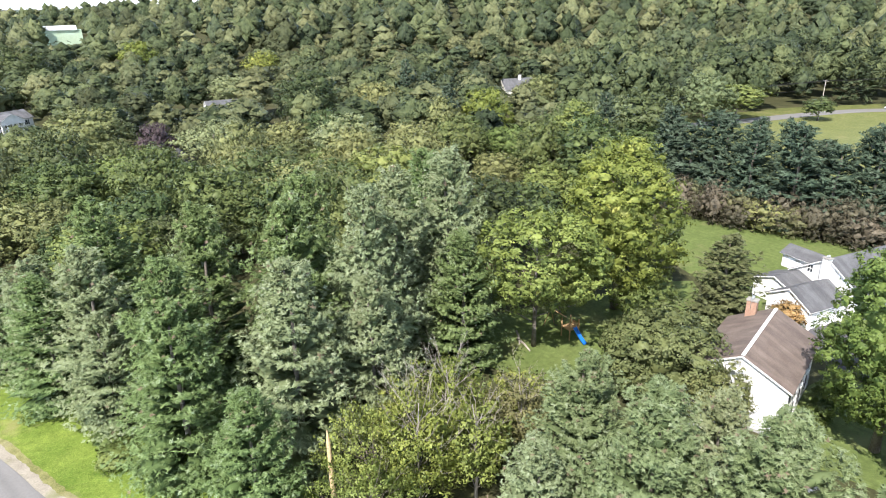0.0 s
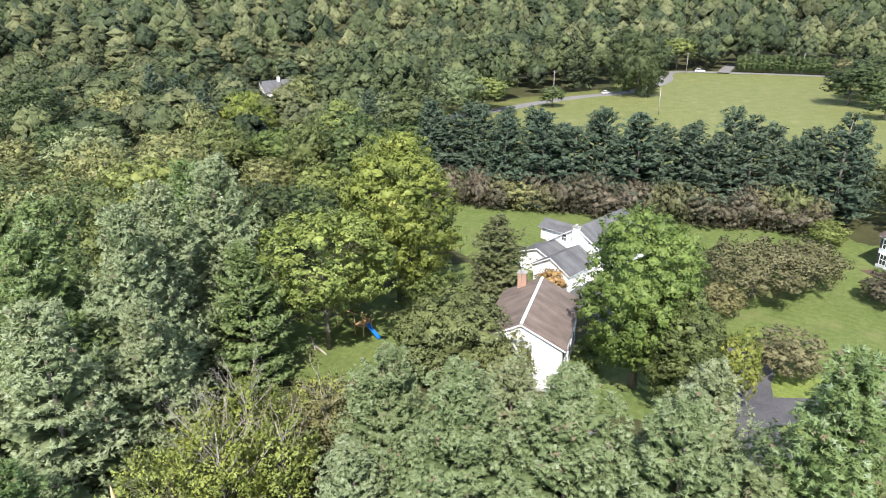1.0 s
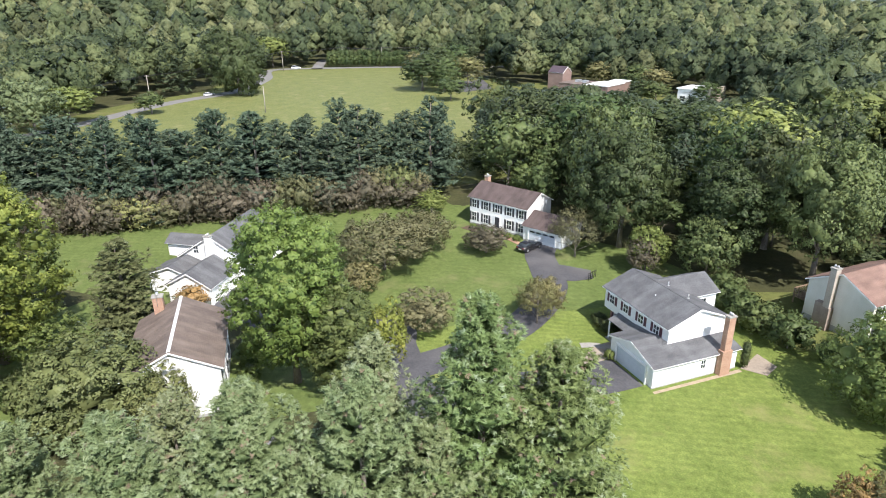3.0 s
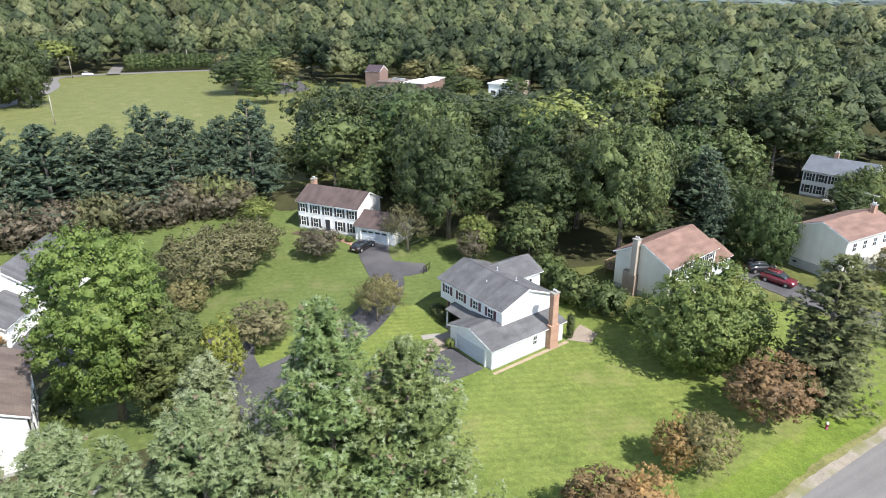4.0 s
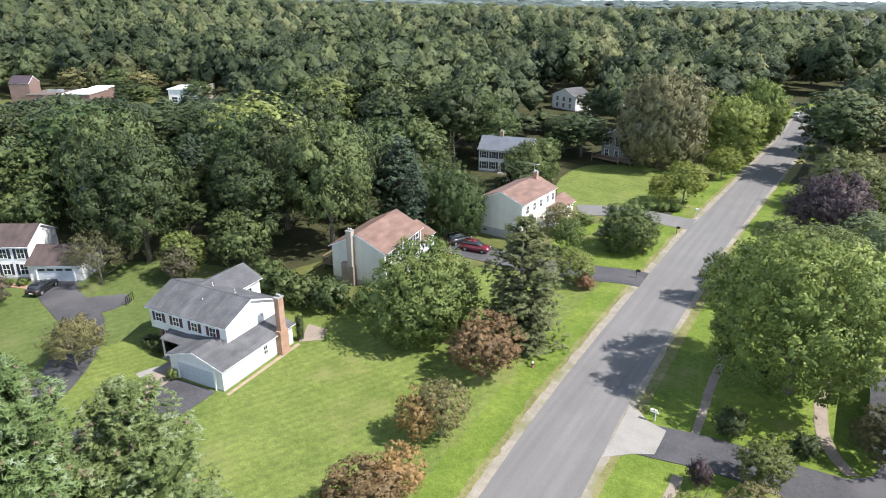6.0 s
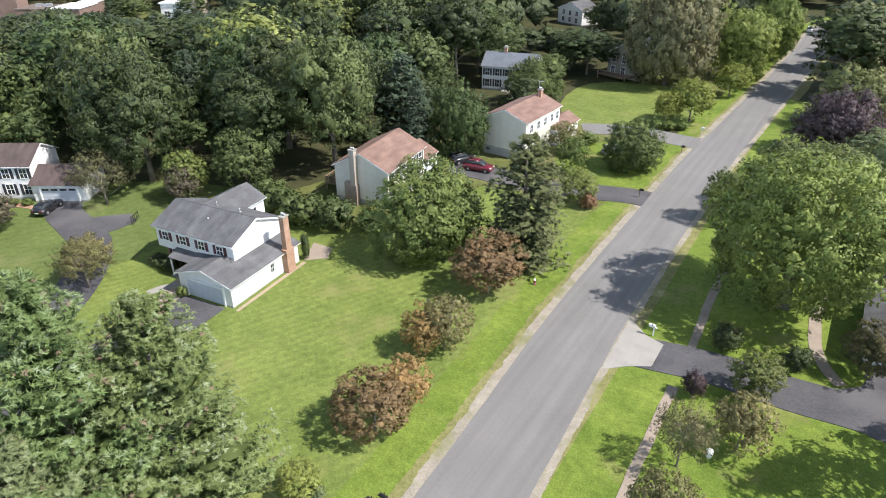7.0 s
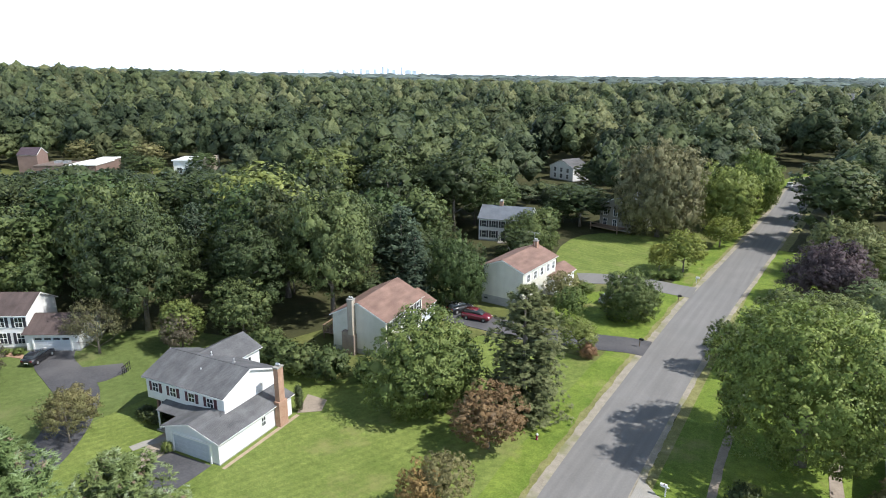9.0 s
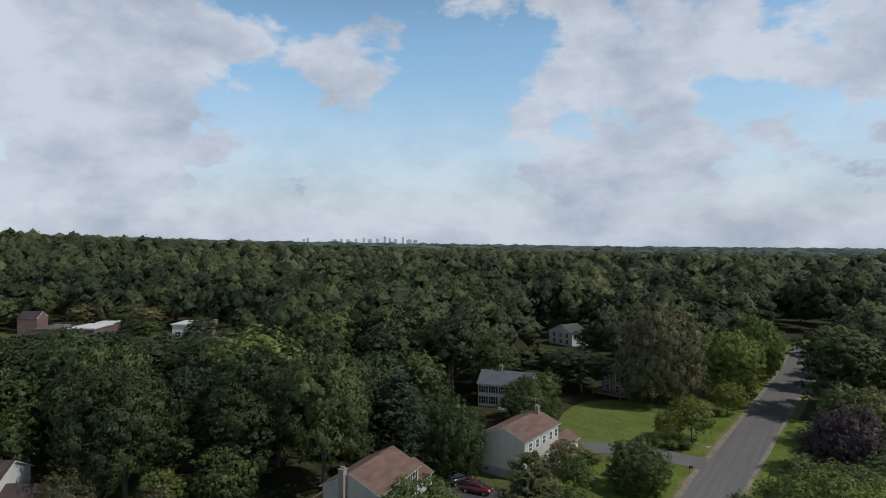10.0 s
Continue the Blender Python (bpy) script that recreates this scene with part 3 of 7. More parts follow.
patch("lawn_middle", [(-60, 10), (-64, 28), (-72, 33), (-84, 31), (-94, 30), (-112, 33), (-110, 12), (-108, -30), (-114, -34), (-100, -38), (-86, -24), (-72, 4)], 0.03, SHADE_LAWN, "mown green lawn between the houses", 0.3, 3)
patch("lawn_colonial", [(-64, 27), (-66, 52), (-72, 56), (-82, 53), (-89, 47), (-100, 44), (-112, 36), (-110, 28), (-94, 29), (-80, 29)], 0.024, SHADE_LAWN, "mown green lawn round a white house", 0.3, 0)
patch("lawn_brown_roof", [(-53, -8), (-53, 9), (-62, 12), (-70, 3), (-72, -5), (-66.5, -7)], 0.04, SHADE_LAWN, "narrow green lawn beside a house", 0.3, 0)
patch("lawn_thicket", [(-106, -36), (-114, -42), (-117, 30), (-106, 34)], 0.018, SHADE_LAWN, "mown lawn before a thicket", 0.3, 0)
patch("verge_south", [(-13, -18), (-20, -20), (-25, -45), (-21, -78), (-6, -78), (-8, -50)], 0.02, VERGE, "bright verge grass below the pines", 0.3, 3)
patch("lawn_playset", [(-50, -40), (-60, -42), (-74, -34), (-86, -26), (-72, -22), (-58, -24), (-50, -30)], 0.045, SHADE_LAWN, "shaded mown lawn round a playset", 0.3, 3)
patch("lawn_far", [(-24, 120), (-40, 110), (-50, 122), (-51, 140), (-40, 147), (-24, 142)], 0.03, LAWN, "mown lawn beside a street", 0.3, 3)
patch("lawn_back", [(-66, 48), (-65, 58), (-60, 74), (-60, 96), (-50, 110), (-21, 112), (-20.5, 74), (-34, 58)], 0.015, ROUGH, "rough dry grass behind the houses", 0.3, 0)
patch("lawn_bend", [(-20, 140), (-44, 146), (-52, 150), (-34, 178), (-26, 210), (-20, 250), (-16, 250)], 0.015, ROUGH, "rough grass beside the street", 0.3, 0)
patch("lawn_drive", [(-22, 88), (-30, 86), (-38, 92), (-34, 104), (-22, 106)], 0.03, VERGE, "bright lawn beside a driveway", 0.3, 3)
patch("lawn_east", [(-3, -70), (-9, -12), (-11, 20), (-11.5, 60), (-12.5, 150), (20, 150), (60, 60), (60, -40)], 0.02, VERGE, "bright green lawn across the street", 0.3, 0)
ribbon("verge_west", STREET, 3.4, 8.2, 0.04, VERGE, "strip of bright verge grass beside the street", 0.25, 0.25)
ribbon("dry_verge_west", STREET, 3.9, 5.0, 0.048, DRY_VERGE, "strip of dry yellowish grass beside the gravel", 0.25, 0.22, 44)
ribbon("dry_verge_east", STREET, -6.0, -4.1, 0.012, DRY_VERGE, "strip of dry yellowish grass beside the gravel", 0.25, 0.2, 44)
ribbon("shoulder_west", STREET, 2.9, 4.35, 0.055, GRAVEL, "pale gravel shoulder along the street", 0.25, 0.2, 60)
ribbon("shoulder_east", STREET, -4.25, -3.2, 0.055, GRAVEL, "pale gravel shoulder along the street", 0.25, 0.18, 60)
ribbon("road", STREET, -3.6, 3.45, 0.075, ASPHALT, "worn pale grey asphalt street", 0.3, 0.04)
ribbon("shared_drive", [(-17.5, 19.5), (-20, 18.5), (-25, 15.6), (-33, 12.5), (-44, 11.3), (-56, 11.4), (-63, 11.5), (-68, 11.5), (-76, 2), (-80, -4), (-83, -6)], -1.9, 1.9, 0.09, DRIVE, "dark asphalt driveway between trees")
patch("drive_mouth", [(-18.2, 22.8), (-21.5, 20.2), (-25.5, 17.6), (-26, 13), (-21, 13), (-17.2, 15)], 0.085, DRIVE, "dark asphalt mouth of a driveway", 0.2, 4)
ribbon("drive_garage", [(-51.2, 33.6), (-50.9, 30), (-51.2, 24), (-51.6, 18), (-51.0, 12)], -2.8, 2.8, 0.08, DRIVE, "dark asphalt drive before a garage")
ribbon("drive_colonial", [(-58.0, 12), (-59.6, 18), (-62.6, 24.6), (-67, 30), (-73, 34.6), (-79, 36.4), (-84.5, 37.8), (-88.6, 40.4)], -2.2, 2.4, 0.076, DRIVE, "dark asphalt driveway before a garage")
patch("drive_bay", [(-82, 36.2), (-78.5, 34.0), (-75.2, 35.8), (-74.0, 38.5), (-74.1, 41.4), (-76.8, 42.4), (-79.6, 39.4)], 0.085, DRIVE, "dark asphalt turning bay", 0.2, 0)
patch("drive_dormer", [(-84.4, -7.6), (-79.3, -9.8), (-72, -6), (-72, -1), (-80, 0)], 0.084, DRIVE, "dark asphalt drive before a garage", 0.2, 3)
ribbon("drive_red_car", [(-20.4, 84.2), (-23, 84), (-28, 82.5), (-36, 80.5), (-43, 80.5), (-50, 80.5)], -2.6, 2.8, 0.08, DRIVE, "dark asphalt driveway")
ribbon("drive_far", [(-20.2, 112), (-23, 112), (-30, 112.5), (-36, 111), (-40, 109)], -2.8, 3.2, 0.08, ASPHALT, "grey asphalt driveway")
ribbon("drive_east", [(-11.5, 49.6), (-9.5, 50), (-4, 51), (2, 51), (8, 51.5), (16, 51)], -2.4, 2.4, 0.08, DRIVE, "dark asphalt driveway across the verge")
patch("drive_house", [(4.5, 53.0), (7.0, 55.2), (8.2, 58.9), (19, 58.9), (19, 48.8), (8, 48.9)], 0.084, DRIVE, "dark asphalt drive before a garage", 0.2, 0)
patch("apron", [(-12.6, 45.4), (-10.6, 47.2), (-8.9, 48.2), (-8.9, 52.0), (-10.8, 52.6), (-12.9, 54.6)], 0.095, CONCRETE, "pale concrete apron where a drive meets the street", 0.2, 0)
ribbon("walk_east", [(-6.0, 20), (-6.1, 28), (-6.4, 37), (-6.5, 46.6)], -0.42, 0.42, 0.06, PATH_STONE, "narrow worn stone walk in grass", 0.2, 0.1, 14)
ribbon("walk_north", [(-6.6, 52.6), (-6.8, 58), (-7.1, 65), (-7.4, 80)], -0.4, 0.4, 0.06, PATH_STONE, "narrow worn stone walk in grass", 0.2, 0.1, 14)
ribbon("walk_door", [(5.6, 54.4), (4.2, 56.4), (3.2, 59), (2.8, 62), (2.6, 66), (3.4, 70)], -0.55, 0.55, 0.06, PATH_STONE, "curved worn stone garden walk", 0.2, 0.04)
ribbon("walk_porch", [(-57.6, 31.4), (-57.2, 33), (-56.2, 34.6), (-57, 36.6)], -0.55, 0.55, 0.07, CONCRETE, "short pale concrete front walk", 0.2, 0.04)
patch("front_walk_edge", [(-54.2, 33.0), (-53.6, 30.2), (-54.4, 30.0), (-56.6, 32.4), (-57.4, 35.0), (-56.4, 35.4)], 0.06, PATH_STONE, "curved worn stone walk before a house", 0.2, 3)
patch("patio", [(-48.6, 45.6), (-46.6, 47.4), (-47.8, 49.6), (-50.6, 49.4)], 0.07, PATH_STONE, "small worn stone patio", 0.2, 0)
ribbon("walk_brick", [(-97, 34.0), (-93, 35.4), (-89, 36.6)], -0.5, 0.5, 0.07, BRICK, "short red brick front walk", 0.2, 0.03)
patch("garden_bed", [(-100.5, 31.2), (-91.6, 37.2), (-90.8, 36.2), (-93, 33.6), (-99.6, 29.4)], 0.06, MULCH, "dark mulch bed before the house", 0.2, 0)
patch("wall_strip", [(-47.2, 34.2), (-46.8, 34.2), (-48.0, 45.4), (-48.5, 45.4)], 0.05, EARTH, "narrow strip of tan bare earth along a wall", 0.2, 0)
# far field, its road and parking
patch("meadow", [(-122, -30), (-150, -75), (-215, -80), (-262, -56), (-296, -26), (-376, -12), (-384, 40), (-374, 92), (-340, 96), (-318, 78), (-300, 104), (-258, 104), (-232, 92), (-150, 76), (-126, 44)], 0.03, ROUGH, "rough grass round the hay field", 0.3, 0)
patch("hall_grounds", [(-284, 96), (-264, 82), (-234, 82), (-211, 104), (-186, 137), (-194, 162), (-222, 162), (-250, 146), (-276, 126)], 0.042, ROUGH, "rough grass round a brick hall", 0.3, 0)
patch("field", [(-212, -70), (-245, -50), (-270, -32), (-290, -12), (-360, -6), (-366, 30), (-358, 82), (-325, 66), (-280, 62), (-262, 78), (-225, 80), (-160, 75), (-150, 0), (-170, -50)], 0.05, FIELD, "wide pale green hay field", 0.3, 3)
ribbon("far_road", [(-150, -115), (-215, -66), (-250, -46), (-268, -34), (-290, -14), (-330, -2), (-372, 2), (-372, 40), (-364, 80), (-354, 112), (-345, 150)], -3.2, 3.2, 0.12, ASPHALT, "grey country road at the edge of the field")
ribbon("far_lane", [(-369, 26), (-395, 30), (-418, 34)], -3, 3, 0.6, ASPHALT, "grey side lane between trees", 2.0)
patch("parking", [(-258, 74), (-266, 92), (-296, 98), (-290, 76)], 0.12, DRIVE, "asphalt parking lot beside the field", 0.2, 0)


# ---- houses ----
def prism(u0, u1, v0, v1, z0, eave, ridge, along="u"):
    """Walls with two gables; the ridge runs along u or v."""
    bm = bmesh.new()
    if along == "u":
        mid = (v0 + v1) / 2
        ends = [[(u, v0, z0), (u, v1, z0), (u, v1, eave), (u, mid, ridge), (u, v0, eave)] for u in (u0, u1)]
    else:
        mid = (u0 + u1) / 2
        ends = [[(u0, v, z0), (u1, v, z0), (u1, v, eave), (mid, v, ridge), (u0, v, eave)] for v in (v0, v1)]
    a, b = [[bm.verts.new(p) for p in e] for e in ends]
    bm.faces.new(a)
    bm.faces.new(list(reversed(b)))
    for i in range(5):
        bm.faces.new((a[i], b[i], b[(i + 1) % 5], a[(i + 1) % 5]))
    bmesh.ops.recalc_face_normals(bm, faces=bm.faces)
    return bm


def slope(p, q, r, s, thick=0.16):
    """A roof slab: p-q along the eave, r-s along the ridge (above q and p)."""
    bm = bmesh.new()
    n = (Vector(q) - Vector(p)).cross(Vector(s) - Vector(p)).normalized()
    if n.z < 0:
        n = -n
    top = [bm.verts.new(Vector(v) + n * thick) for v in (p, q, r, s)]
    low = [bm.verts.new(v) for v in (p, q, r, s)]
    bm.faces.new(top)
    bm.faces.new(list(reversed(low)))
    for i in range(4):
        bm.faces.new((low[i], low[(i + 1) % 4], top[(i + 1) % 4], top[i]))
    bmesh.ops.recalc_face_normals(bm, faces=bm.faces)
    return bm


def block(home, u0, u1, v0, v1, z0, eave, ridge, wall, roof, along="u", over=0.32, rake=0.25, base=None):
    """One gabled volume of a house: wall, two roof slopes, fascias, gutters, foundation."""
    part("wall", prism(u0, u1, v0, v1, z0, eave, ridge, along), wall, home)
    half = (v1 - v0) / 2 if along == "u" else (u1 - u0) / 2
    drop = (ridge - eave) / half * over
    lift = 0.03
    if along == "u":
        mid, a, b = (v0 + v1) / 2, u0 - rake, u1 + rake
        sides = [((a, v0 - over, eave - drop), (b, v0 - over, eave - drop)), ((b, v1 + over, eave - drop), (a, v1 + over, eave - drop))]
        crest = [((b, mid, ridge), (a, mid, ridge)), ((a, mid, ridge), (b, mid, ridge))]
    else:
        mid, a, b = (u0 + u1) / 2, v0 - rake, v1 + rake
        sides = [((u0 - over, b, eave - drop), (u0 - over, a, eave - drop)), ((u1 + over, a, eave - drop), (u1 + over, b, eave - drop))]
        crest = [((mid, a, ridge), (mid, b, ridge)), ((mid, b, ridge), (mid, a, ridge))]
    for (p, q), (r, s) in zip(sides, crest):
        up = Vector((0, 0, lift))
        part("roof", slope(Vector(p) + up, Vector(q) + up, Vector(r) + up, Vector(s) + up), roof, home)
        bm = bmesh.new()
        tube(bm, [Vector(p) + Vector((0, 0, 0.08)), Vector(q) + Vector((0, 0, 0.08))], [0.065, 0.065], 6)
        part("gutter", bm, TRIM, home)
        for e, t in ((p, s), (q, r)):
            e, t = Vector(e), Vector(t)
            out = (Vector(p) - Vector(q)).normalized() * (1 if e == Vector(p) else -1) * 0.03
            bm = bmesh.new()
            vs = [bm.verts.new(x + w * 0.05 + Vector((0, 0, h))) for w in (out.normalized() * -0.4, out.normalized()) for x, h in ((e, -0.02), (t, -0.02), (t, 0.14), (e, 0.14))]
            for f in ((0, 1, 2, 3), (7, 6, 5, 4), (0, 4, 5, 1), (1, 5, 6, 2), (2, 6, 7, 3), (3, 7, 4, 0)):
                bm.faces.new([vs[i] for i in f])
            bmesh.ops.recalc_face_normals(bm, faces=bm.faces)
            part("fascia", bm, TRIM, home)
    if base:
        part("foundation", boxes((u0 - 0.03, u1 + 0.03, v0 - 0.03, v1 + 0.03, -0.3, base)), BLOCK, home)


def on_wall(u, v, face):
    """Pose of a wall opening: local x along the wall, local -y outwards. face: the way that the wall looks."""
    return pose(u, v, 0, 0, 0, {"front": 0, "right": 90, "back": 180, "left": -90}[face])


def lattice(xs, zs, y0, y1, m):
    """A frame with bars in one piece: every second strip across and up is solid."""
    bm = bmesh.new()
    v = {(i, j, k): bm.verts.new((x, y, zz)) for i, x in enumerate(xs) for j, zz in enumerate(zs) for k, y in enumerate((y0, y1))}
    solid = lambda i, j: 0 <= i < len(xs) - 1 and 0 <= j < len(zs) - 1 and (i % 2 == 0 or j % 2 == 0)
    for i in range(len(xs) - 1):
        for j in range(len(zs) - 1):
            if not solid(i, j):
                continue
            for k in (0, 1):
                bm.faces.new([v[a, b, k] for a, b in ((i, j), (i + 1, j), (i + 1, j + 1), (i, j + 1))])
            for di, dj, (a, b), (c, d) in ((-1, 0, (i, j), (i, j + 1)), (1, 0, (i + 1, j), (i + 1, j + 1)), (0, -1, (i, j), (i + 1, j)), (0, 1, (i, j + 1), (i + 1, j + 1))):
                if not solid(i + di, j + dj):
                    bm.faces.new((v[a, b, 0], v[c, d, 0], v[c, d, 1], v[a, b, 1]))
    bmesh.ops.recalc_face_normals(bm, faces=bm.faces)
    bmesh.ops.transform(bm, matrix=m, verts=bm.verts)
    return bm


def window(home, u, v, face, z, w=0.95, h=1.45, shutters=None, cols=2, rows=2):
    m = on_wall(u, v, face)
    f = 0.09
    cuts = [-w / 2 + w * i / cols for i in range(1, cols)]
    xs = [-w / 2 - f, -w / 2] + [c + o for c in cuts for o in (-0.018, 0.018)] + [w / 2, w / 2 + f]
    zs = [z - f, z, z + h / 2 - 0.03, z + h / 2 + 0.03, z + h, z + h + f]
    bm = lattice(xs, zs, -0.07, 0.0, m)
    win = part("window", bm, TRIM, home)
    for j in range(2):
        bm = bmesh.new()
        box(bm, -w / 2, w / 2, -0.03, -0.012, z + j * h / 2 + 0.004, z + (j + 1) * h / 2 - 0.004, m)
        part("pane", bm, GLASS, win)
    if shutters:
        for s in (-1, 1):
            bm = bmesh.new()
            x = s * (w / 2 + f + 0.22)
            box(bm, x - 0.2, x + 0.2, -0.045, 0.0, z - 0.05, z + h + 0.05, m)
            for k in range(2):
                box(bm, x - 0.15, x + 0.15, -0.06, -0.045, z + 0.06 + k * h / 2, z - 0.06 + (k + 1) * h / 2, m)
            part("shutter", bm, shutters, win)
    return win


def door(home, u, v, face, mat, z=0.3, w=0.95, h=2.05):
    m = on_wall(u, v, face)
    bm = bmesh.new()
    for r in ((-w / 2 - 0.16, -w / 2, -0.08, 0, z, z + h + 0.2), (w / 2, w / 2 + 0.16, -0.08, 0, z, z + h + 0.2), (-w / 2, w / 2, -0.1, 0, z + h, z + h + 0.28)):
        box(bm, *r, m)
    frame_ = part("door_frame", bm, TRIM, home)
    bm = bmesh.new()
    box(bm, -w / 2, w / 2, -0.05, -0.005, z, z + h, m)
    for i in range(2):
        for k in range(3):
            box(bm, -w / 2 + 0.1 + i * w / 2, -0.1 + (i + 0.0) * w / 2 + 0.0 + 0.02, -0.065, -0.05, z + 0.15 + k * 0.62, z + 0.6 + k * 0.62, m)
    part("door", bm, mat, frame_)
    bm = bmesh.new()
    box(bm, w / 2 - 0.14, w / 2 - 0.09, -0.12, -0.05, z + 0.95, z + 1.05, m)
    part("handle", bm, METAL, frame_)
    bm = bmesh.new()
    box(bm, -0.9, 0.9, -1.3, 0.0, 0.0, z - 0.02, m)
    box(bm, -0.9, 0.9, -1.65, -1.3, 0.0, z / 2, m)
    part("step", bm, CONCRETE, home)
    return frame_


def garage_door(home, u, v, face, w=4.9, h=2.1, lights=0, mat=None):
    m = on_wall(u, v, face)
    bm = bmesh.new()
    for r in ((-w / 2 - 0.18, -w / 2, -0.2, 0, 0, h + 0.2), (w / 2, w / 2 + 0.18, -0.2, 0, 0, h + 0.2), (-w / 2, w / 2, -0.2, 0, h, h + 0.2)):
        box(bm, *r, m)
    f = part("garage_door_frame", bm, TRIM, home)
    for k in range(4):
        bm = bmesh.new()
        z0 = 0.02 + k * h / 4
        box(bm, -w / 2, w / 2, -0.035, -0.004, z0, z0 + h / 4 - 0.012, m)
        n = max(2, round(w / 0.62))
        for i in range(n):
            x = -w / 2 + (i + 0.5) * w / n
            box(bm, x - w / n * 0.4, x + w / n * 0.4, -0.048, -0.035, z0 + 0.08, z0 + h / 4 - 0.1, m)
        part("panel", bm, mat or GARAGE, f)
    for i in range(lights):
        bm = bmesh.new()
        x = -w / 2 + (i + 0.5) * w / lights
        box(bm, x - w / lights * 0.36, x + w / lights * 0.36, -0.056, -0.03, h * 0.8, h * 0.94, m)
        part("pane", bm, GLASS, f)


def chimney(home, u, v, w, d, z0, top, mat, shoulder=None, grow=0.35, flues=2):
    bm = bmesh.new()
    if shoulder:
        box(bm, u - w / 2 - grow, u + w / 2 + grow, v - d / 2, v + d / 2, z0, shoulder)
        low = [(u - w / 2 - grow, v - d / 2), (u + w / 2 + grow, v - d / 2), (u + w / 2 + grow, v + d / 2), (u - w / 2 - grow, v + d / 2)]
        high = [(u - w / 2, v - d / 2 + 0.01), (u + w / 2, v - d / 2 + 0.01), (u + w / 2, v + d / 2 - 0.01), (u - w / 2, v + d / 2 - 0.01)]
        a = [bm.verts.new((*p, shoulder)) for p in low]
        b = [bm.verts.new((*p, shoulder + 0.7)) for p in high]
        for i in range(4):
            bm.faces.new((a[i], a[(i + 1) % 4], b[(i + 1) % 4], b[i]))
        z0 = shoulder + 0.69
    box(bm, u - w / 2, u + w / 2, v - d / 2, v + d / 2, z0, top)
    stack = part("chimney", bm, mat, home)
    part("chimney_cap", boxes((u - w / 2 - 0.08, u + w / 2 + 0.08, v - d / 2 - 0.08, v + d / 2 + 0.08, top, top + 0.14)), CONCRETE, stack)
    for i in range(flues):
        bm = bmesh.new()
        x = u + (i - (flues - 1) / 2) * w * 0.45
        tube(bm, [(x, v, top + 0.12), (x, v, top + 0.45)], [0.13, 0.12], 8)
        part("flue", bm, METAL, stack)


def vent(home, u, v, z):
    bm = bmesh.new()
    tube(bm, [(u, v, z - 0.1), (u, v, z + 0.45)], [0.06, 0.06], 8)
    tube(bm, [(u, v, z), (u, v, z + 0.06)], [0.18, 0.08], 8)
    part("vent_pipe", bm, METAL, home)


# split-level house with garage beside the street lawn
H = thing("house", pose(-47.7, 34.4, 0, 0, 0, 6.4), "white two-storey house with grey roof and brick chimney", "house")
block(H, -13.4, -2.2, 3.3, 10.8, 2.62, 5.15, 6.65, SIDING, GREY_ROOF)
part("wall", boxes((-13.2, -2.3, 4.1, 10.75, 0, 2.62)), BRICK, H, "red brick ground-floor wall")
block(H, -7.15, 0.0, 0.0, 10.8, 0, 2.45, 3.55, SIDING, GREY_ROOF, "v", base=0.15)
block(H, -12.6, -7.6, 7.2, 14.5, 0, 5.15, 6.4, SIDING, GREY_ROOF, "v")
part("porch_roof", slope((-10.6, 1.9, 2.35), (-7.0, 1.9, 2.35), (-7.0, 3.4, 2.95), (-10.6, 3.4, 2.95), 0.12), GREY_ROOF, H)
part("porch_roof", slope((-7.4, 1.9, 2.42), (-2.2, 2.5, 3.1), (-2.2, 3.4, 3.5), (-7.4, 3.4, 3.0)), GREY_ROOF, H)
for pu in (-10.4, -7.5):
    part("porch_post", boxes((pu - 0.07, pu + 0.07, 1.95, 2.09, 0.1, 2.4)), TRIM, H)
part("porch_floor", boxes((-10.7, -7.2, 1.8, 4.1, -0.1, 0.16)), CONCRETE, H)
for wu in (-12.0, -9.4, -6.7, -4.1):
    window(H, wu, 3.3, "front", 3.62, 0.82, 0.98, PLUM)
window(H, -11.8, 4.1, "front", 0.75, 1.1, 1.4, PLUM)
door(H, -8.4, 4.1, "front", PLUM)
garage_door(H, -3.5, 0.0, "front", 4.9, 2.05)
window(H, 0.0, 6.3, "right", 1.05, 0.55, 0.95, None)
window(H, -7.6, 12.6, "right", 3.3, 0.85, 1.2, None)
chimney(H, 0.34, 8.7, 0.6, 0.85, -0.2, 6.75, BRICK)
part("chimney_base", boxes((0.03, 0.72, 8.05, 9.35, -0.2, 2.9)), BRICK, H)
vent(H, -7.4, 5.5, 5.95)
vent(H, -5.0, 7.9, 6.55)
vent(H, -8.6, 8.2, 6.5)

# white colonial at the wood's edge
H = thing("house", pose(-91.9, 38.4, 0, 0, 0, 34.0), "white colonial house with dark brown roof and garage wing", "house")
block(H, -11.9, 0, 0, 7.2, 0, 4.95, 6.8, SIDING, DARK_ROOF, base=0.3)
block(H, 0.02, 7.2, -0.9, 5.1, 0, 2.55, 4.25, SIDING, DARK_ROOF, base=0.2)
for wu in (-10.9, -8.4, -5.95, -3.5, -1.1):
    window(H, wu, 0, "front", 3.15, 0.95, 1.35, SHUTTER)
    if wu != -5.95:
        window(H, wu, 0, "front", 0.75, 0.95, 1.5, SHUTTER)
door(H, -5.95, 0, "front", SHUTTER)
garage_door(H, 3.6, -0.9, "front", 4.9, 2.05, 4)
window(H, 7.2, 2.0, "right", 0.9, 0.9, 1.2)
chimney(H, -11.3, 4.2, 0.7, 0.9, 0, 7.7, BRICK)

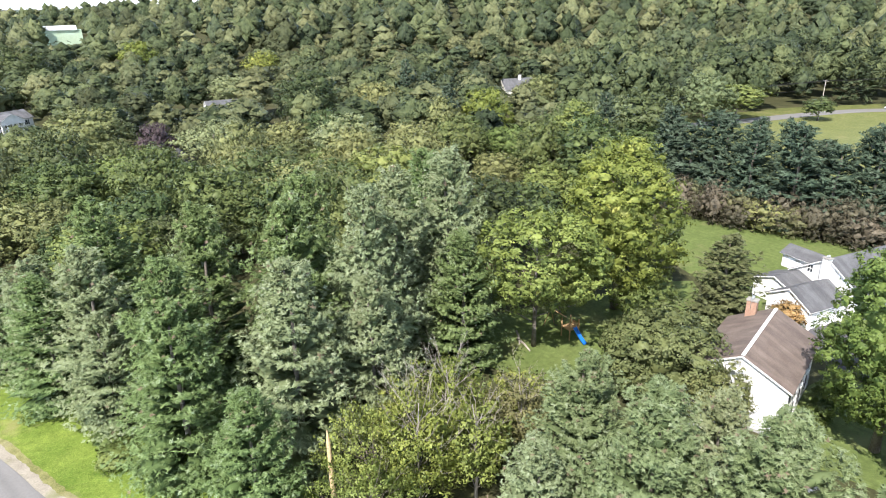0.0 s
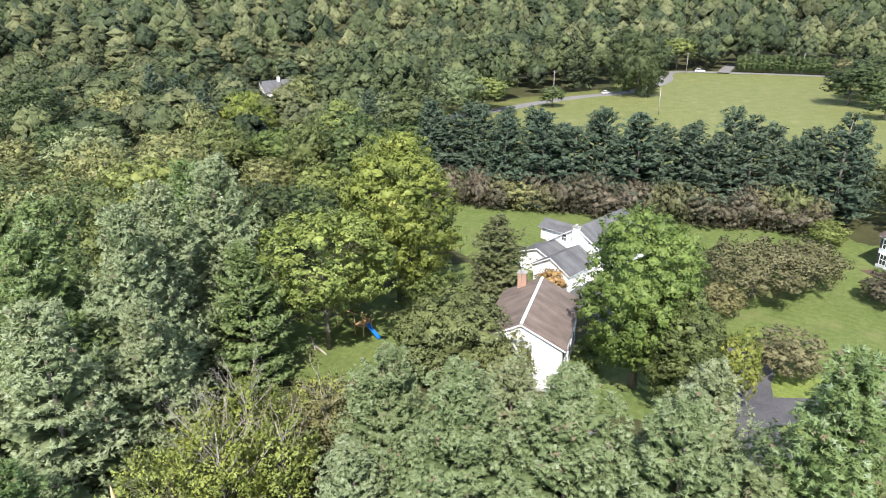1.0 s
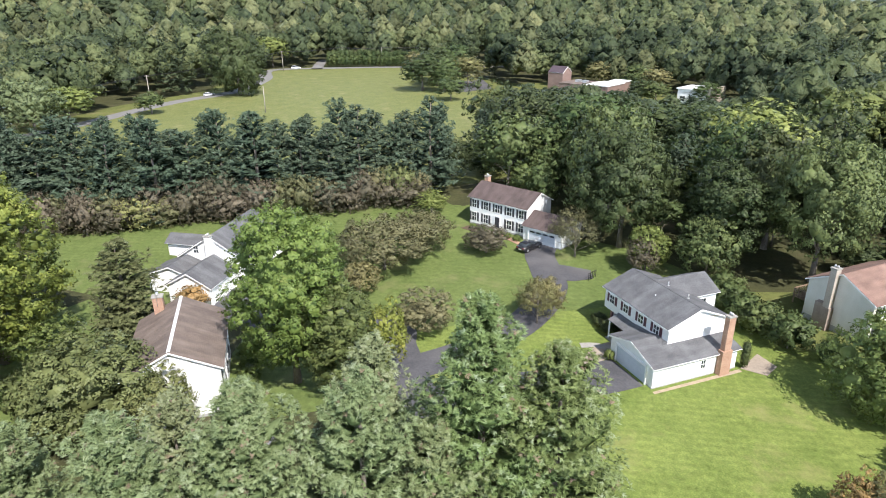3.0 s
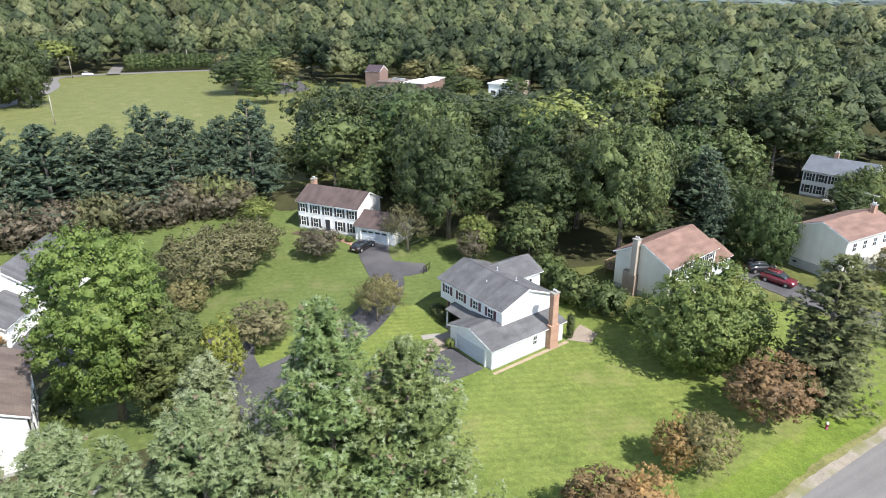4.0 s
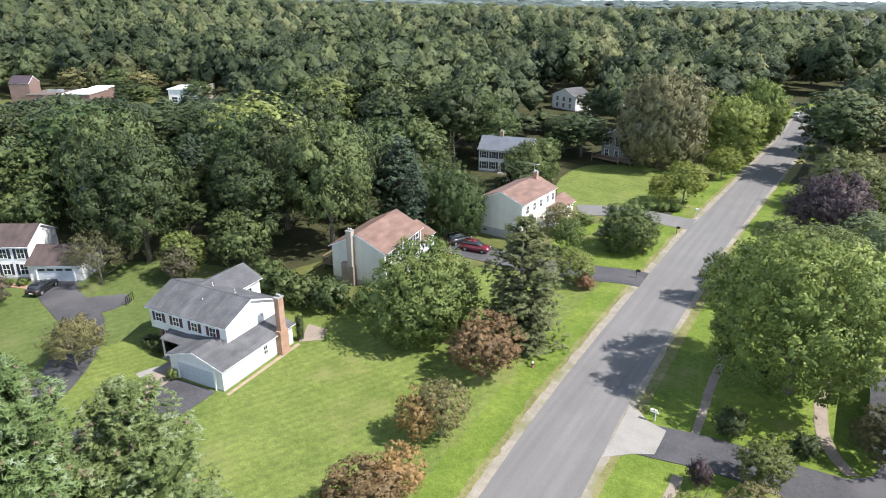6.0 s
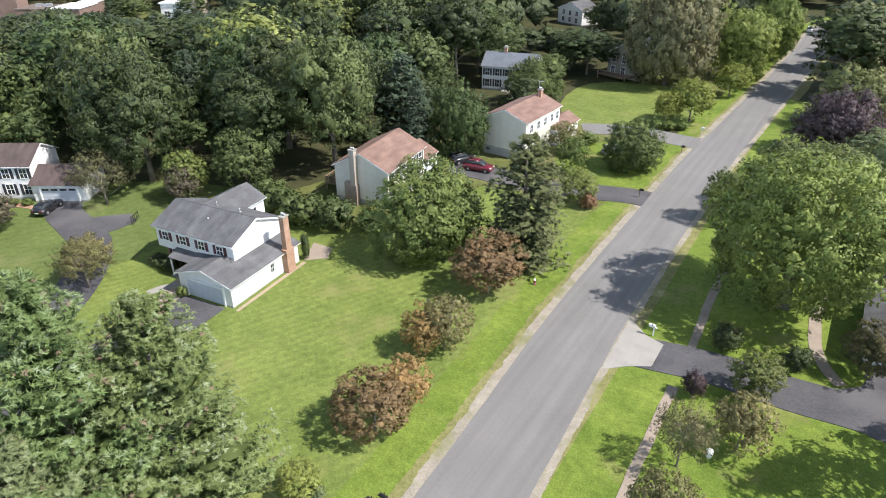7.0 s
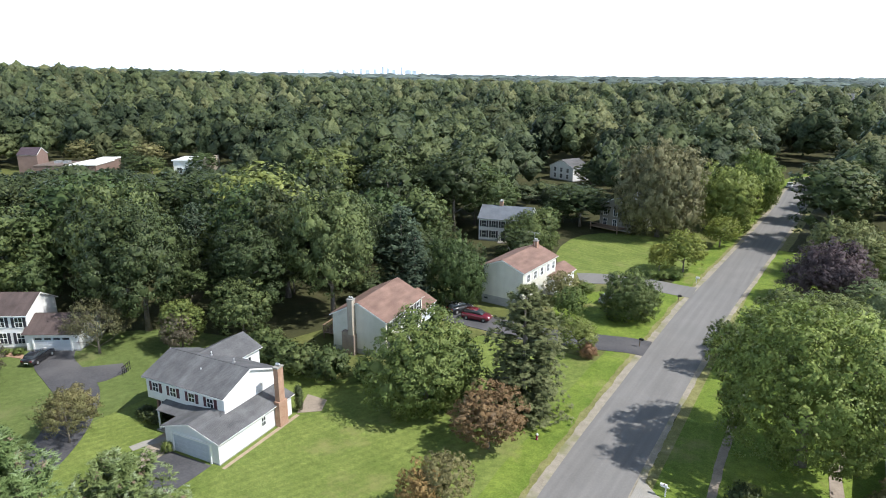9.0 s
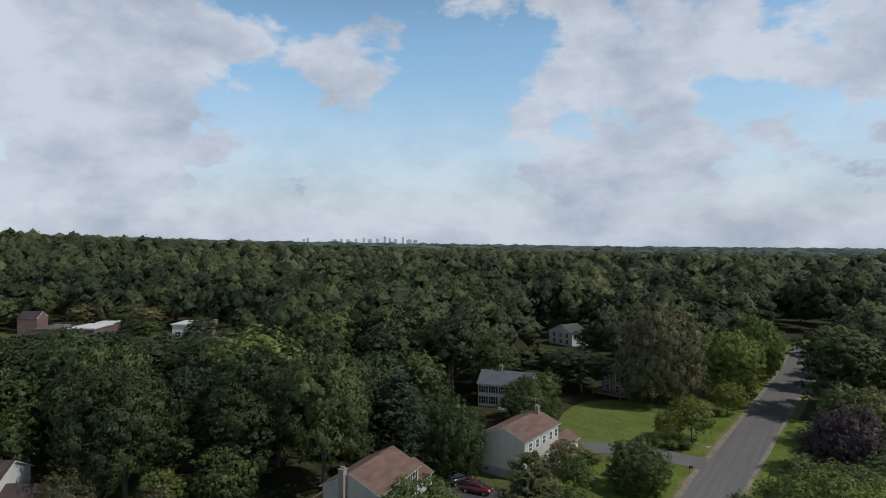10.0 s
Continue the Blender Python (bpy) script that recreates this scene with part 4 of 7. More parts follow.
# brown-roofed house among the pines
H = thing("house", pose(-66.6, -15.6, 0, 0, 0, 0.6), "white two-storey house with faded brown roof", "house")
block(H, 0, 11.7, 0, 8.4, 0, 5.2, 7.35, SIDING, BROWN_ROOF, base=0.3)
for wu in (1.6, 4.6, 7.4, 10.2):
    window(H, wu, 8.4, "back", 3.2, 0.95, 1.35, SHUTTER)
    window(H, wu, 8.4, "back", 0.8, 0.95, 1.45, SHUTTER)
part("ridge_vent", slope((-0.2, 4.05, 7.5), (11.9, 4.05, 7.5), (11.9, 4.2, 7.56), (-0.2, 4.2, 7.56), 0.03), TRIM, H)
part("ridge_vent", slope((-0.2, 4.35, 7.5), (11.9, 4.35, 7.5), (11.9, 4.2, 7.56), (-0.2, 4.2, 7.56), 0.03), TRIM, H)
chimney(H, 0.5, 2.0, 0.75, 1.0, 0, 8.1, BRICK)
block(H, 11.72, 14.2, -0.6, 3.0, 0, 2.0, 2.7, SIDING, BROWN_ROOF)
bm = bmesh.new()
tube(bm, [(1.2, 2.0, 7.3), (1.2, 2.0, 9.8)], [0.025, 0.02], 5)
for k in range(4):
    tube(bm, [(0.4 + 0.1 * k, 1.6 + 0.25 * k, 9.7), (2.0 - 0.1 * k, 1.8 + 0.25 * k, 9.7)], [0.012, 0.012], 4)
part("aerial", bm, METAL, H)

# dormer house
H = thing("house", pose(-79.5, -10.0, 0, 0, 0, -26.6), "white house with slate-grey roofs, dormer and garage", "house")
block(H, -6.4, 0, -6.0, 0, 0, 2.6, 4.3, SIDING, GREY_ROOF, base=0.15)
block(H, -19.5, -7.2, -8.6, 1.2, 0, 3.6, 6.7, SIDING, GREY_ROOF, base=0.2)
block(H, -7.2, -2.8, -10.6, -4.4, 0, 2.5, 3.7, SIDING, GREY_ROOF)
block(H, -10.6, -7.9, -10.8, -4.0, 3.2, 5.2, 6.0, SIDING, GREY_ROOF, "v")
window(H, -9.9, -10.8, "front", 3.9, 0.7, 1.0)
window(H, -8.7, -10.8, "front", 3.9, 0.7, 1.0)
window(H, -7.2, -6.0, "right", 4.2, 0.7, 1.0)
chimney(H, -6.85, -3.7, 0.7, 0.9, 0, 6.9, TRIM)
garage_door(H, -1.6, 0.0, "back", 2.5, 2.05, 0, TRIM)
garage_door(H, -4.6, 0.0, "back", 2.5, 2.05, 0, TRIM)
window(H, -14, 1.2, "back", 1.0, 1.4, 1.3, SHUTTER)

# cream house with red-brown roof
H = thing("house", pose(-48.8, 62.2, 0, 0, 0, 9.5), "pale grey two-storey house with red-brown roof", "house")
block(H, -8.1, 0, 0, 11.3, 0, 5.2, 7.25, CREAM, RED_ROOF, "v", base=0.75)
for wv in (1.4, 3.5, 5.6, 7.8, 9.9):
    window(H, 0, wv, "right", 3.35, 0.9, 1.35, SHUTTER)
    if wv != 5.6:
        window(H, 0, wv, "right", 0.95, 0.9, 1.45, SHUTTER)
door(H, 0, 5.6, "right", SHUTTER)
chimney(H, -4.9, -0.42, 0.75, 0.8, 0, 7.8, TAN_BRICK)
part("chimney_base", boxes((-6.3, -5.3, -0.75, 0.0, 0, 3.2), (-5.32, -4.4, -0.85, 0.0, 0, 2.9)), WOOD_BRICK, H, "darker brown brick chimney base")
block(H, -6.2, -0.4, 11.35, 16.6, 0, 2.6, 4.1, CREAM, RED_ROOF, "v", base=0.2)
garage_door(H, -0.4, 14, "right", 4.4, 2.05)
bm = bmesh.new()
box(bm, -11.5, -8.15, 2.5, 8.5, 0.9, 1.05)
for i in range(13):
    box(bm, -11.5, -11.42, 2.5 + i * 0.49, 2.58 + i * 0.49, 1.05, 2.0)
for i in range(7):
    box(bm, -11.4 + i * 0.5, -11.32 + i * 0.5, 2.5, 2.58, 1.05, 2.0)
box(bm, -11.55, -11.35, 2.5, 8.5, 2.0, 2.08)
box(bm, -11.5, -8.15, 2.45, 2.62, 2.0, 2.08)
for x, y in ((-11.4, 2.6), (-11.4, 8.3), (-9, 2.6)):
    box(bm, x - 0.07, x + 0.07, y - 0.07, y + 0.07, 0, 0.9)
part("deck", bm, WOOD, H, "weathered brown timber deck with railing")

# cream house with low wing
H = thing("house", pose(-41.5, 88.2, 0, 0, 0, -2.0), "pale grey house with red-brown roof and front wing", "house")
block(H, -7.5, 0, 0, 12.0, 0, 6.2, 7.65, CREAM, RED_ROOF, "v", base=1.4)
for wv in (1.8, 4.2, 6.6, 9.0, 11.0):
    window(H, 0, wv, "right", 4.3, 0.85, 1.2, TRIM)
for wv in (2, 4.5):
    window(H, 0, wv, "right", 1.6, 0.9, 1.3, TRIM)
block(H, -3.0, 1.2, 9.2, 17.4, 0, 2.7, 3.7, SIDING, RED_ROOF, "v", base=0.3)
window(H, 1.2, 12.2, "right", 0.9, 1.3, 1.2)
window(H, 1.2, 15.0, "right", 0.9, 1.3, 1.2)
chimney(H, -3.2, 10.6, 0.7, 0.7, 6, 8.7, BRICK)
part("pane", boxes((-7.0, -6.4, -0.06, -0.02, 0.7, 0.95)), GLASS, H)
bm = bmesh.new()
tube(bm, [(-3.2, 10.0, 7.5), (-3.2, 10.0, 10.3)], [0.025, 0.02], 5)
for k in range(5):
    tube(bm, [(-4.6 + 0.5 * k, 9.4, 10.3), (-4.4 + 0.5 * k, 10.6, 10.3)], [0.012, 0.012], 4)
tube(bm, [(-4.7, 10.0, 10.25), (-2.2, 10.0, 10.25)], [0.02, 0.02], 4)
part("aerial", bm, METAL, H)

# colonial in the woods
H = thing("house", pose(-69.3, 123.2, 0, 0, 0, 14), "white colonial house with blue-grey slate roof", "house")
block(H, 0, 11.5, 0, 7.5, 0, 5.1, 7.3, SIDING, BLUE_ROOF, base=0.3)
for wu in (1.2, 3.4, 5.6, 7.8, 10.0):
    window(H, wu, 0, "front", 3.2, 0.95, 1.4, SHUTTER)
    if wu != 5.6:
        window(H, wu, 0, "front", 0.8, 0.95, 1.5, SHUTTER)
door(H, 5.6, 0, "front", SHUTTER)
chimney(H, 4.2, 3.9, 0.7, 0.8, 6.5, 8.4, BRICK)

# grey-sided house
H = thing("house", pose(-50.5, 150.0, 0, 0, 0, -14), "grey-sided two-storey house with dark roof", "house")
block(H, 0, 8.5, 0, 11, 0, 5.5, 7.9, GREYSIDE, BLUE_ROOF, "v", base=0.3)
for wu in (1.5, 4.2):
    window(H, wu, 0, "front", 3.4, 1.0, 1.5)
    window(H, wu, 0, "front", 0.9, 1.0, 1.6)
window(H, 0, 3, "left", 3.4, 1.0, 1.5)
part("deck", boxes((-0.5, 7, -3.5, -0.02, 0.8, 1.0), (-0.4, -0.2, -3.4, -3.2, 0, 1.9), (6.8, 7, -3.4, -3.2, 0, 1.9), (-0.4, 7, -3.42, -3.34, 1.8, 1.9)), WOOD, H)

H = thing("house", pose(-91, 213, 0, 0, 0, -22), "small white house among trees", "house")
block(H, 0, 11, 0, 8, 0, 4.6, 7.0, SIDING, GREY_ROOF, "v", base=0.3)
for wu in (2.5, 5.5, 8.5):
    window(H, wu, 0, "front", 2.9, 1.0, 1.4)
    window(H, wu, 0, "front", 0.8, 1.0, 1.4)

# house across the street, hidden behind its tree
H = thing("house", pose(6.9, 59.2, 0, 0, 0, 0), "white house with grey eaves across the street", "house")
block(H, 0, 12, 0, 14, 0, 2.8, 5.4, SIDING, GREY_ROOF, "v", 0.7, base=0.3)
garage_door(H, 3.2, 0, "front", 4.6, 2.05)
window(H, 0, 5, "left", 0.9, 1.2, 1.3, SHUTTER)

# houses to the south, half hidden in trees
H = thing("house", pose(-60, -233, 0, 0, 0, 196), "white house with portico and dark roof in trees", "house")
block(H, 0, 16, 0, 8, 0, 5.4, 7.6, SIDING, GREY_ROOF, base=0.3)
block(H, 3.5, 11.5, -2.6, 0.5, 4.6, 5.5, 7.6, SIDING, GREY_ROOF, "v")
for i in range(5):
    bm = bmesh.new()
    tube(bm, [(3.9 + i * 1.8, -2.4, 0), (3.9 + i * 1.8, -2.4, 4.8)], [0.2, 0.17], 10)
    part("column", bm, TRIM, H)
for wu in (1.5, 4.5, 7.5, 10.5, 13.5):
    window(H, wu, 0, "front", 3.4, 1.0, 1.4, SHUTTER)
    window(H, wu, 0, "front", 0.8, 1.0, 1.5, SHUTTER)
H = thing("house", pose(-132, -203, 0, 0, 0, -20), "house with pale grey roof and brick chimney in trees", "house")
block(H, 0, 13, -4, 4, 0, 4.6, 7.4, SIDING, GREY_ROOF)
chimney(H, 0.4, 0, 0.9, 0.9, 0, 8.4, BRICK)
H = thing("house", pose(-238, -149, 0, 0, 0, -33), "house with pale hipped roof in trees", "house")
block(H, 0, 14, -5, 5, 0, 4.2, 8.0, CREAM, GREY_ROOF)
chimney(H, 6, 0.6, 1.0, 1.0, 6, 9.4, TRIM)
H = thing("house", pose(-47, -62, 0, 0, 0, 30), "white house glimpsed through trees", "house")
block(H, -62, -50, -60, -52, 0, 5, 7.2, SIDING, GREY_ROOF)

# brown brick hall with tower and white flat roofs
H = thing("brick_hall", pose(-242.2, 113, 0, 0, 0, 33), "brown brick hall with square tower and white roofs", "hall")
block(H, -4.2, 2.6, -3.2, 3.2, 0, 8.6, 10.8, BROWN_BRICK, PURPLE_ROOF, over=0.1, rake=0.1)
part("hall_wall", boxes((2.65, 16.4, -6, 5.5, 0, 5.2)), BROWN_BRICK, H)
part("hall_wall", boxes((16.45, 25, -8, 4.5, 0, 5.7)), BROWN_BRICK, H)
part("flat_roof", boxes((16.3, 25.3, -8.3, 4.8, 5.7, 6.05)), WHITE_ROOF, H)
part("flat_roof", boxes((13.6, 16.2, -6.2, 5.7, 5.2, 5.5)), WHITE_ROOF, H)
part("flat_roof", boxes((2.7, 13.5, -6.2, 5.7, 5.2, 5.45)), BROWN_ROOF, H)
part("flat_roof", boxes((18.5, 25, 4.85, 10.5, 6.0, 6.35)), WHITE_ROOF, H)
part("hall_wall", boxes((18.7, 24.8, 4.85, 10.3, 0, 6.0)), BROWN_BRICK, H)
for k in range(2):
    part("roof_unit", boxes((7 + 3 * k, 8.8 + 3 * k, -1, 1.2, 5.44, 6.3)), METAL, H)
H = thing("hall_annex", pose(-207, 139.4, 0, 0, 0, 30), "low hall with white flat roof and tan brick end", "hall")
part("hall_wall", boxes((3, 14, 0, 11, 0, 5.8)), SIDING, H)
part("hall_wall", boxes((14.05, 15.4, -0.5, 11.4, 0, 6.7)), TAN_BRICK, H)
part("flat_roof", boxes((2.6, 14.0, -0.4, 11.4, 5.8, 6.15)), WHITE_ROOF, H)
for k in range(3):
    window(H, 5 + 3.2 * k, 0, "front", 1.6, 1.8, 1.8)
H = thing("house", pose(-300, 195, 0, 0, 0, 30), "long low building with brown roof in the woods", "building")
block(H, 0, 26, 0, 12, 0, 9, 13, TAN_BRICK, BROWN_ROOF)


# ---- trees ----
ICO_V = np.array([(0, 0, 1), (0.894, 0, 0.447), (0.276, 0.851, 0.447), (-0.724, 0.526, 0.447), (-0.724, -0.526, 0.447), (0.276, -0.851, 0.447),
                  (0.724, 0.526, -0.447), (-0.276, 0.851, -0.447), (-0.894, 0, -0.447), (-0.276, -0.851, -0.447), (0.724, -0.526, -0.447), (0, 0, -1)])
ICO_F = np.array([(0, 1, 2), (0, 2, 3), (0, 3, 4), (0, 4, 5), (0, 5, 1), (1, 6, 2), (2, 7, 3), (3, 8, 4), (4, 9, 5), (5, 10, 1),
                  (6, 7, 2), (7, 8, 3), (8, 9, 4), (9, 10, 5), (10, 6, 1), (6, 11, 7), (7, 11, 8), (8, 11, 9), (9, 11, 10), (10, 11, 6)])


OCT_V = np.array([(0, 0, 1), (1, 0, 0), (0, 1, 0), (-1, 0, 0), (0, -1, 0), (0, 0, -1)], float) * 1.15
OCT_F = np.array([(0, 1, 2), (0, 2, 3), (0, 3, 4), (0, 4, 1), (5, 2, 1), (5, 3, 2), (5, 4, 3), (5, 1, 4)])


def unit(a):
    return a / np.maximum(np.linalg.norm(a, axis=-1, keepdims=True), 1e-9)


class Leaves:
    """Gathers leaf triangles and the dense hearts of leaf clumps into one mesh, with soft normals."""

    def __init__(self, seed):
        self.rng = np.random.default_rng(seed)
        self.v, self.n, self.f, self.k, self.tone, self.count = [], [], [], [], [], 0

    def add(self, verts, normals, faces, slot=0, tone=None):
        self.tone.append(np.zeros(len(verts)) if tone is None else np.repeat(tone, len(verts) // len(tone)))
        self.k.append(np.full(len(faces), slot, np.int32))
        self.v.append(verts)
        self.n.append(normals)
        self.f.append(faces + self.count)
        self.count += len(verts)

    def leaves(self, at, way, flat, length, width, soft, tone=None):
        """Triangles at a point, pointing along way, facing flat, shaded as soft."""
        side = unit(np.cross(flat, way))
        way = unit(np.cross(side, flat))
        flip = ((flat * soft).sum(-1) < 0)[:, None]
        side = np.where(flip, -side, side)
        length, width = np.broadcast_to(length, len(at))[:, None], np.broadcast_to(width, len(at))[:, None]
        a, b, c = at - side * width / 2 - way * length * 0.4, at + side * width / 2 - way * length * 0.4, at + way * length * 0.6
        v = np.stack([b, a, c], 1)
        test = (np.cross(v[:, 1] - v[:, 0], v[:, 2] - v[:, 0]) * soft).sum(-1) < 0
        v[test] = v[test][:, [1, 0, 2]]
        self.add(v.reshape(-1, 3), np.repeat(soft, 3, 0), np.arange(3 * len(at)).reshape(-1, 3), 0, tone)

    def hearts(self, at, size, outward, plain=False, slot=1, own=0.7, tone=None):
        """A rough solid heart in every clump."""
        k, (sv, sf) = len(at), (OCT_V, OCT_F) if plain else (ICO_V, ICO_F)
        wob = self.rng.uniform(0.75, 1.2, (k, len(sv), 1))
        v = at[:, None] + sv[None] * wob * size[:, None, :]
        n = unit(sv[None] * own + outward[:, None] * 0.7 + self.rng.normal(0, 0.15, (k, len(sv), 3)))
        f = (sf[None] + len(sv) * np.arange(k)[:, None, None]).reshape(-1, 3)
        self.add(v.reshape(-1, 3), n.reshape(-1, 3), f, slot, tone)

    def mesh(self, name):
        v, n, f = np.concatenate(self.v), unit(np.concatenate(self.n)), np.concatenate(self.f)
        me = bpy.data.meshes.new(name)
        me.vertices.add(len(v))
        me.vertices.foreach_set("co", v.astype(np.float32).ravel())
        me.loops.add(3 * len(f))
        me.loops.foreach_set("vertex_index", f.astype(np.int32).ravel())
        me.polygons.add(len(f))
        me.polygons.foreach_set("loop_start", np.arange(0, 3 * len(f), 3, dtype=np.int32))
        me.polygons.foreach_set("material_index", np.concatenate(self.k))
        me.update(calc_edges=True)
        tone = np.concatenate(self.tone)
        if tone.any():
            me.attributes.new("tone", "FLOAT", "POINT").data.foreach_set("value", tone.astype(np.float32))
        me.normals_split_custom_set_from_vertices(n.tolist())
        return me


def sphere(rng, k):
    return unit(rng.normal(0, 1, (k, 3)))


def spread(rng, k, low=-0.5):
    """k directions, evenly spread with jitter, none much below the waist."""
    i = np.arange(k) + 0.5
    z = 1 - (1 - low) * i / k
    a = i * 2.399963 + rng.uniform(0, 6.28)
    r = np.sqrt(np.maximum(1 - z * z, 0))
    return unit(np.stack([r * np.cos(a), r * np.sin(a), z], -1) + rng.normal(0, 0.13, (k, 3)))


def broad_crown(name, seed, radius, low, high, clumps, per, leaf, clump=0.3, rough=0.16, inner=0.35, low_dir=-0.55, heart=0.66, plain=False, flat_=0.78):
    """A broadleaf crown: clumps of leaves over an uneven dome, some deep inside."""
    L = Leaves(seed)
    rng = L.rng
    half = (high - low) / 2
    reach = np.array([radius, radius, half])
    d = spread(rng, clumps, low_dir)
    lobes = sphere(rng, 7)
    bulge = 1 + rough * np.maximum(d @ lobes.T, 0.3).max(-1) * rng.uniform(0.4, 1.3, clumps) - rough
    deep = np.where(rng.random(clumps) < inner, rng.uniform(0.45, 0.75, clumps), rng.uniform(0.76, 0.92, clumps))
    c = np.array([0, 0, (low + high) / 2]) + d * reach * (deep * bulge)[:, None]
    size = clump * min(radius, half) * rng.uniform(0.75, 1.3, clumps)
    squash = np.array([1, 1, flat_])
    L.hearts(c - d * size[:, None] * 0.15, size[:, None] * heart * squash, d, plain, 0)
    many = np.repeat(np.arange(clumps), per)
    spray = unit(d + rng.normal(0, 0.45, d.shape) + np.array([0, 0, 0.15]))[many]
    ball = sphere(rng, len(many))
    along = (ball * spray).sum(-1, keepdims=True)
    shape = (ball - along * spray) * np.array([0.82, 0.82, flat_]) + along * spray * 1.3
    at = c[many] + shape * (size[many] * rng.uniform(0.55, 1.15, len(many)))[:, None]
    soft = unit(ball * 0.65 + d[many] * 0.7 + rng.normal(0, 0.18, ball.shape) + np.array([0, 0, 0.12]))
    flat = unit(ball * 0.6 + rng.normal(0, 0.75, ball.shape) + np.array([0, 0, 0.3]))
    L.leaves(at, sphere(rng, len(many)), flat, leaf * rng.uniform(0.7, 1.35, len(many)), leaf * rng.uniform(0.6, 1.0, len(many)), soft)
    return L.mesh(name)


def turned(axes, around):
    """Directions around +z carried over to each axis."""
    side = unit(np.cross(axes, np.array([0.31, 0.95, 0.1]) + 0 * axes))
    over = np.cross(axes, side)
    return around[..., :1] * side[:, None] + around[..., 1:2] * over[:, None] + around[..., 2:] * axes[:, None]


def limb_crown(seed, radius, low, high, boughs, clumps, per, leaf, bough=0.3, flat_=0.8, rough=0.3, low_dir=-0.6, heart=0.46, inner=0.28, droop=0.12, plain=False, loose=0.5, core=0.5):
    """A broadleaf crown: limbs that end in layered boughs, each a leafy dome with a shaded underside."""
    L = Leaves(seed)
    rng = L.rng
    half = (high - low) / 2
    reach = np.array([radius, radius, half])
    mid = np.array([0, 0, (low + high) / 2])
    d = spread(rng, boughs, low_dir)
    lobes = sphere(rng, 6)
    swell = 1 - rough * 0.7 + rough * np.maximum(d @ lobes.T, 0).max(-1) ** 2 * rng.uniform(0.6, 1.2, boughs)
    deep = np.where(rng.random(boughs) < inner, rng.uniform(0.45, 0.62, boughs), rng.uniform(0.7, 0.9, boughs))
    c = mid + d * reach * (deep * swell)[:, None]
    size = (radius * radius * half) ** (1 / 3) * bough * rng.uniform(0.7, 1.3, boughs)
    up = unit(d * 0.9 + np.array([0, 0, 0.3]) + rng.normal(0, 0.15, d.shape))
    dome = np.stack([spread(rng, clumps, -0.1) for _ in range(boughs)])
    q = turned(up, dome)
    rim = 1 - dome[..., 2:] ** 2
    lay = (q - up[:, None] * dome[..., 2:] * (1 - flat_)) * rng.uniform(0.72, 1.12, (boughs, clumps, 1)) - up[:, None] * rim * droop * 0.6
    at = (c[:, None] + lay * size[:, None, None]).reshape(-1, 3)
    out = q.reshape(-1, 3)
    small = np.repeat(size, clumps) * rng.uniform(0.3, 0.5, boughs * clumps)
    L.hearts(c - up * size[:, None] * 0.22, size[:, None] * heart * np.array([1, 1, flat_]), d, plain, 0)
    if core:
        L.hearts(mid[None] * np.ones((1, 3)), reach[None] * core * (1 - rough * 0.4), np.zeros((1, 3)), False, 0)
    many = np.repeat(np.arange(len(at)), per)
    dirs = np.repeat(d, clumps, 0)[many]
    ball = unit(sphere(rng, len(many)) + out[many] * 0.45)
    spot = at[many] + ball * (small[many] * rng.uniform(0.35, 1.1, len(many)))[:, None] * np.array([1, 1, 0.75])
    soft = unit(ball * 0.5 + out[many] * 0.5 + dirs * 0.35 + rng.normal(0, 0.2, ball.shape) + np.array([0, 0, 0.1]))
    flat = unit(ball * 0.4 + out[many] * 0.4 + loose * sphere(rng, len(many)) + np.array([0, 0, 0.25]))
    L.leaves(spot, sphere(rng, len(many)), flat, leaf * rng.uniform(0.7, 1.35, len(many)), leaf * rng.uniform(0.6, 1.0, len(many)), soft)
    return L


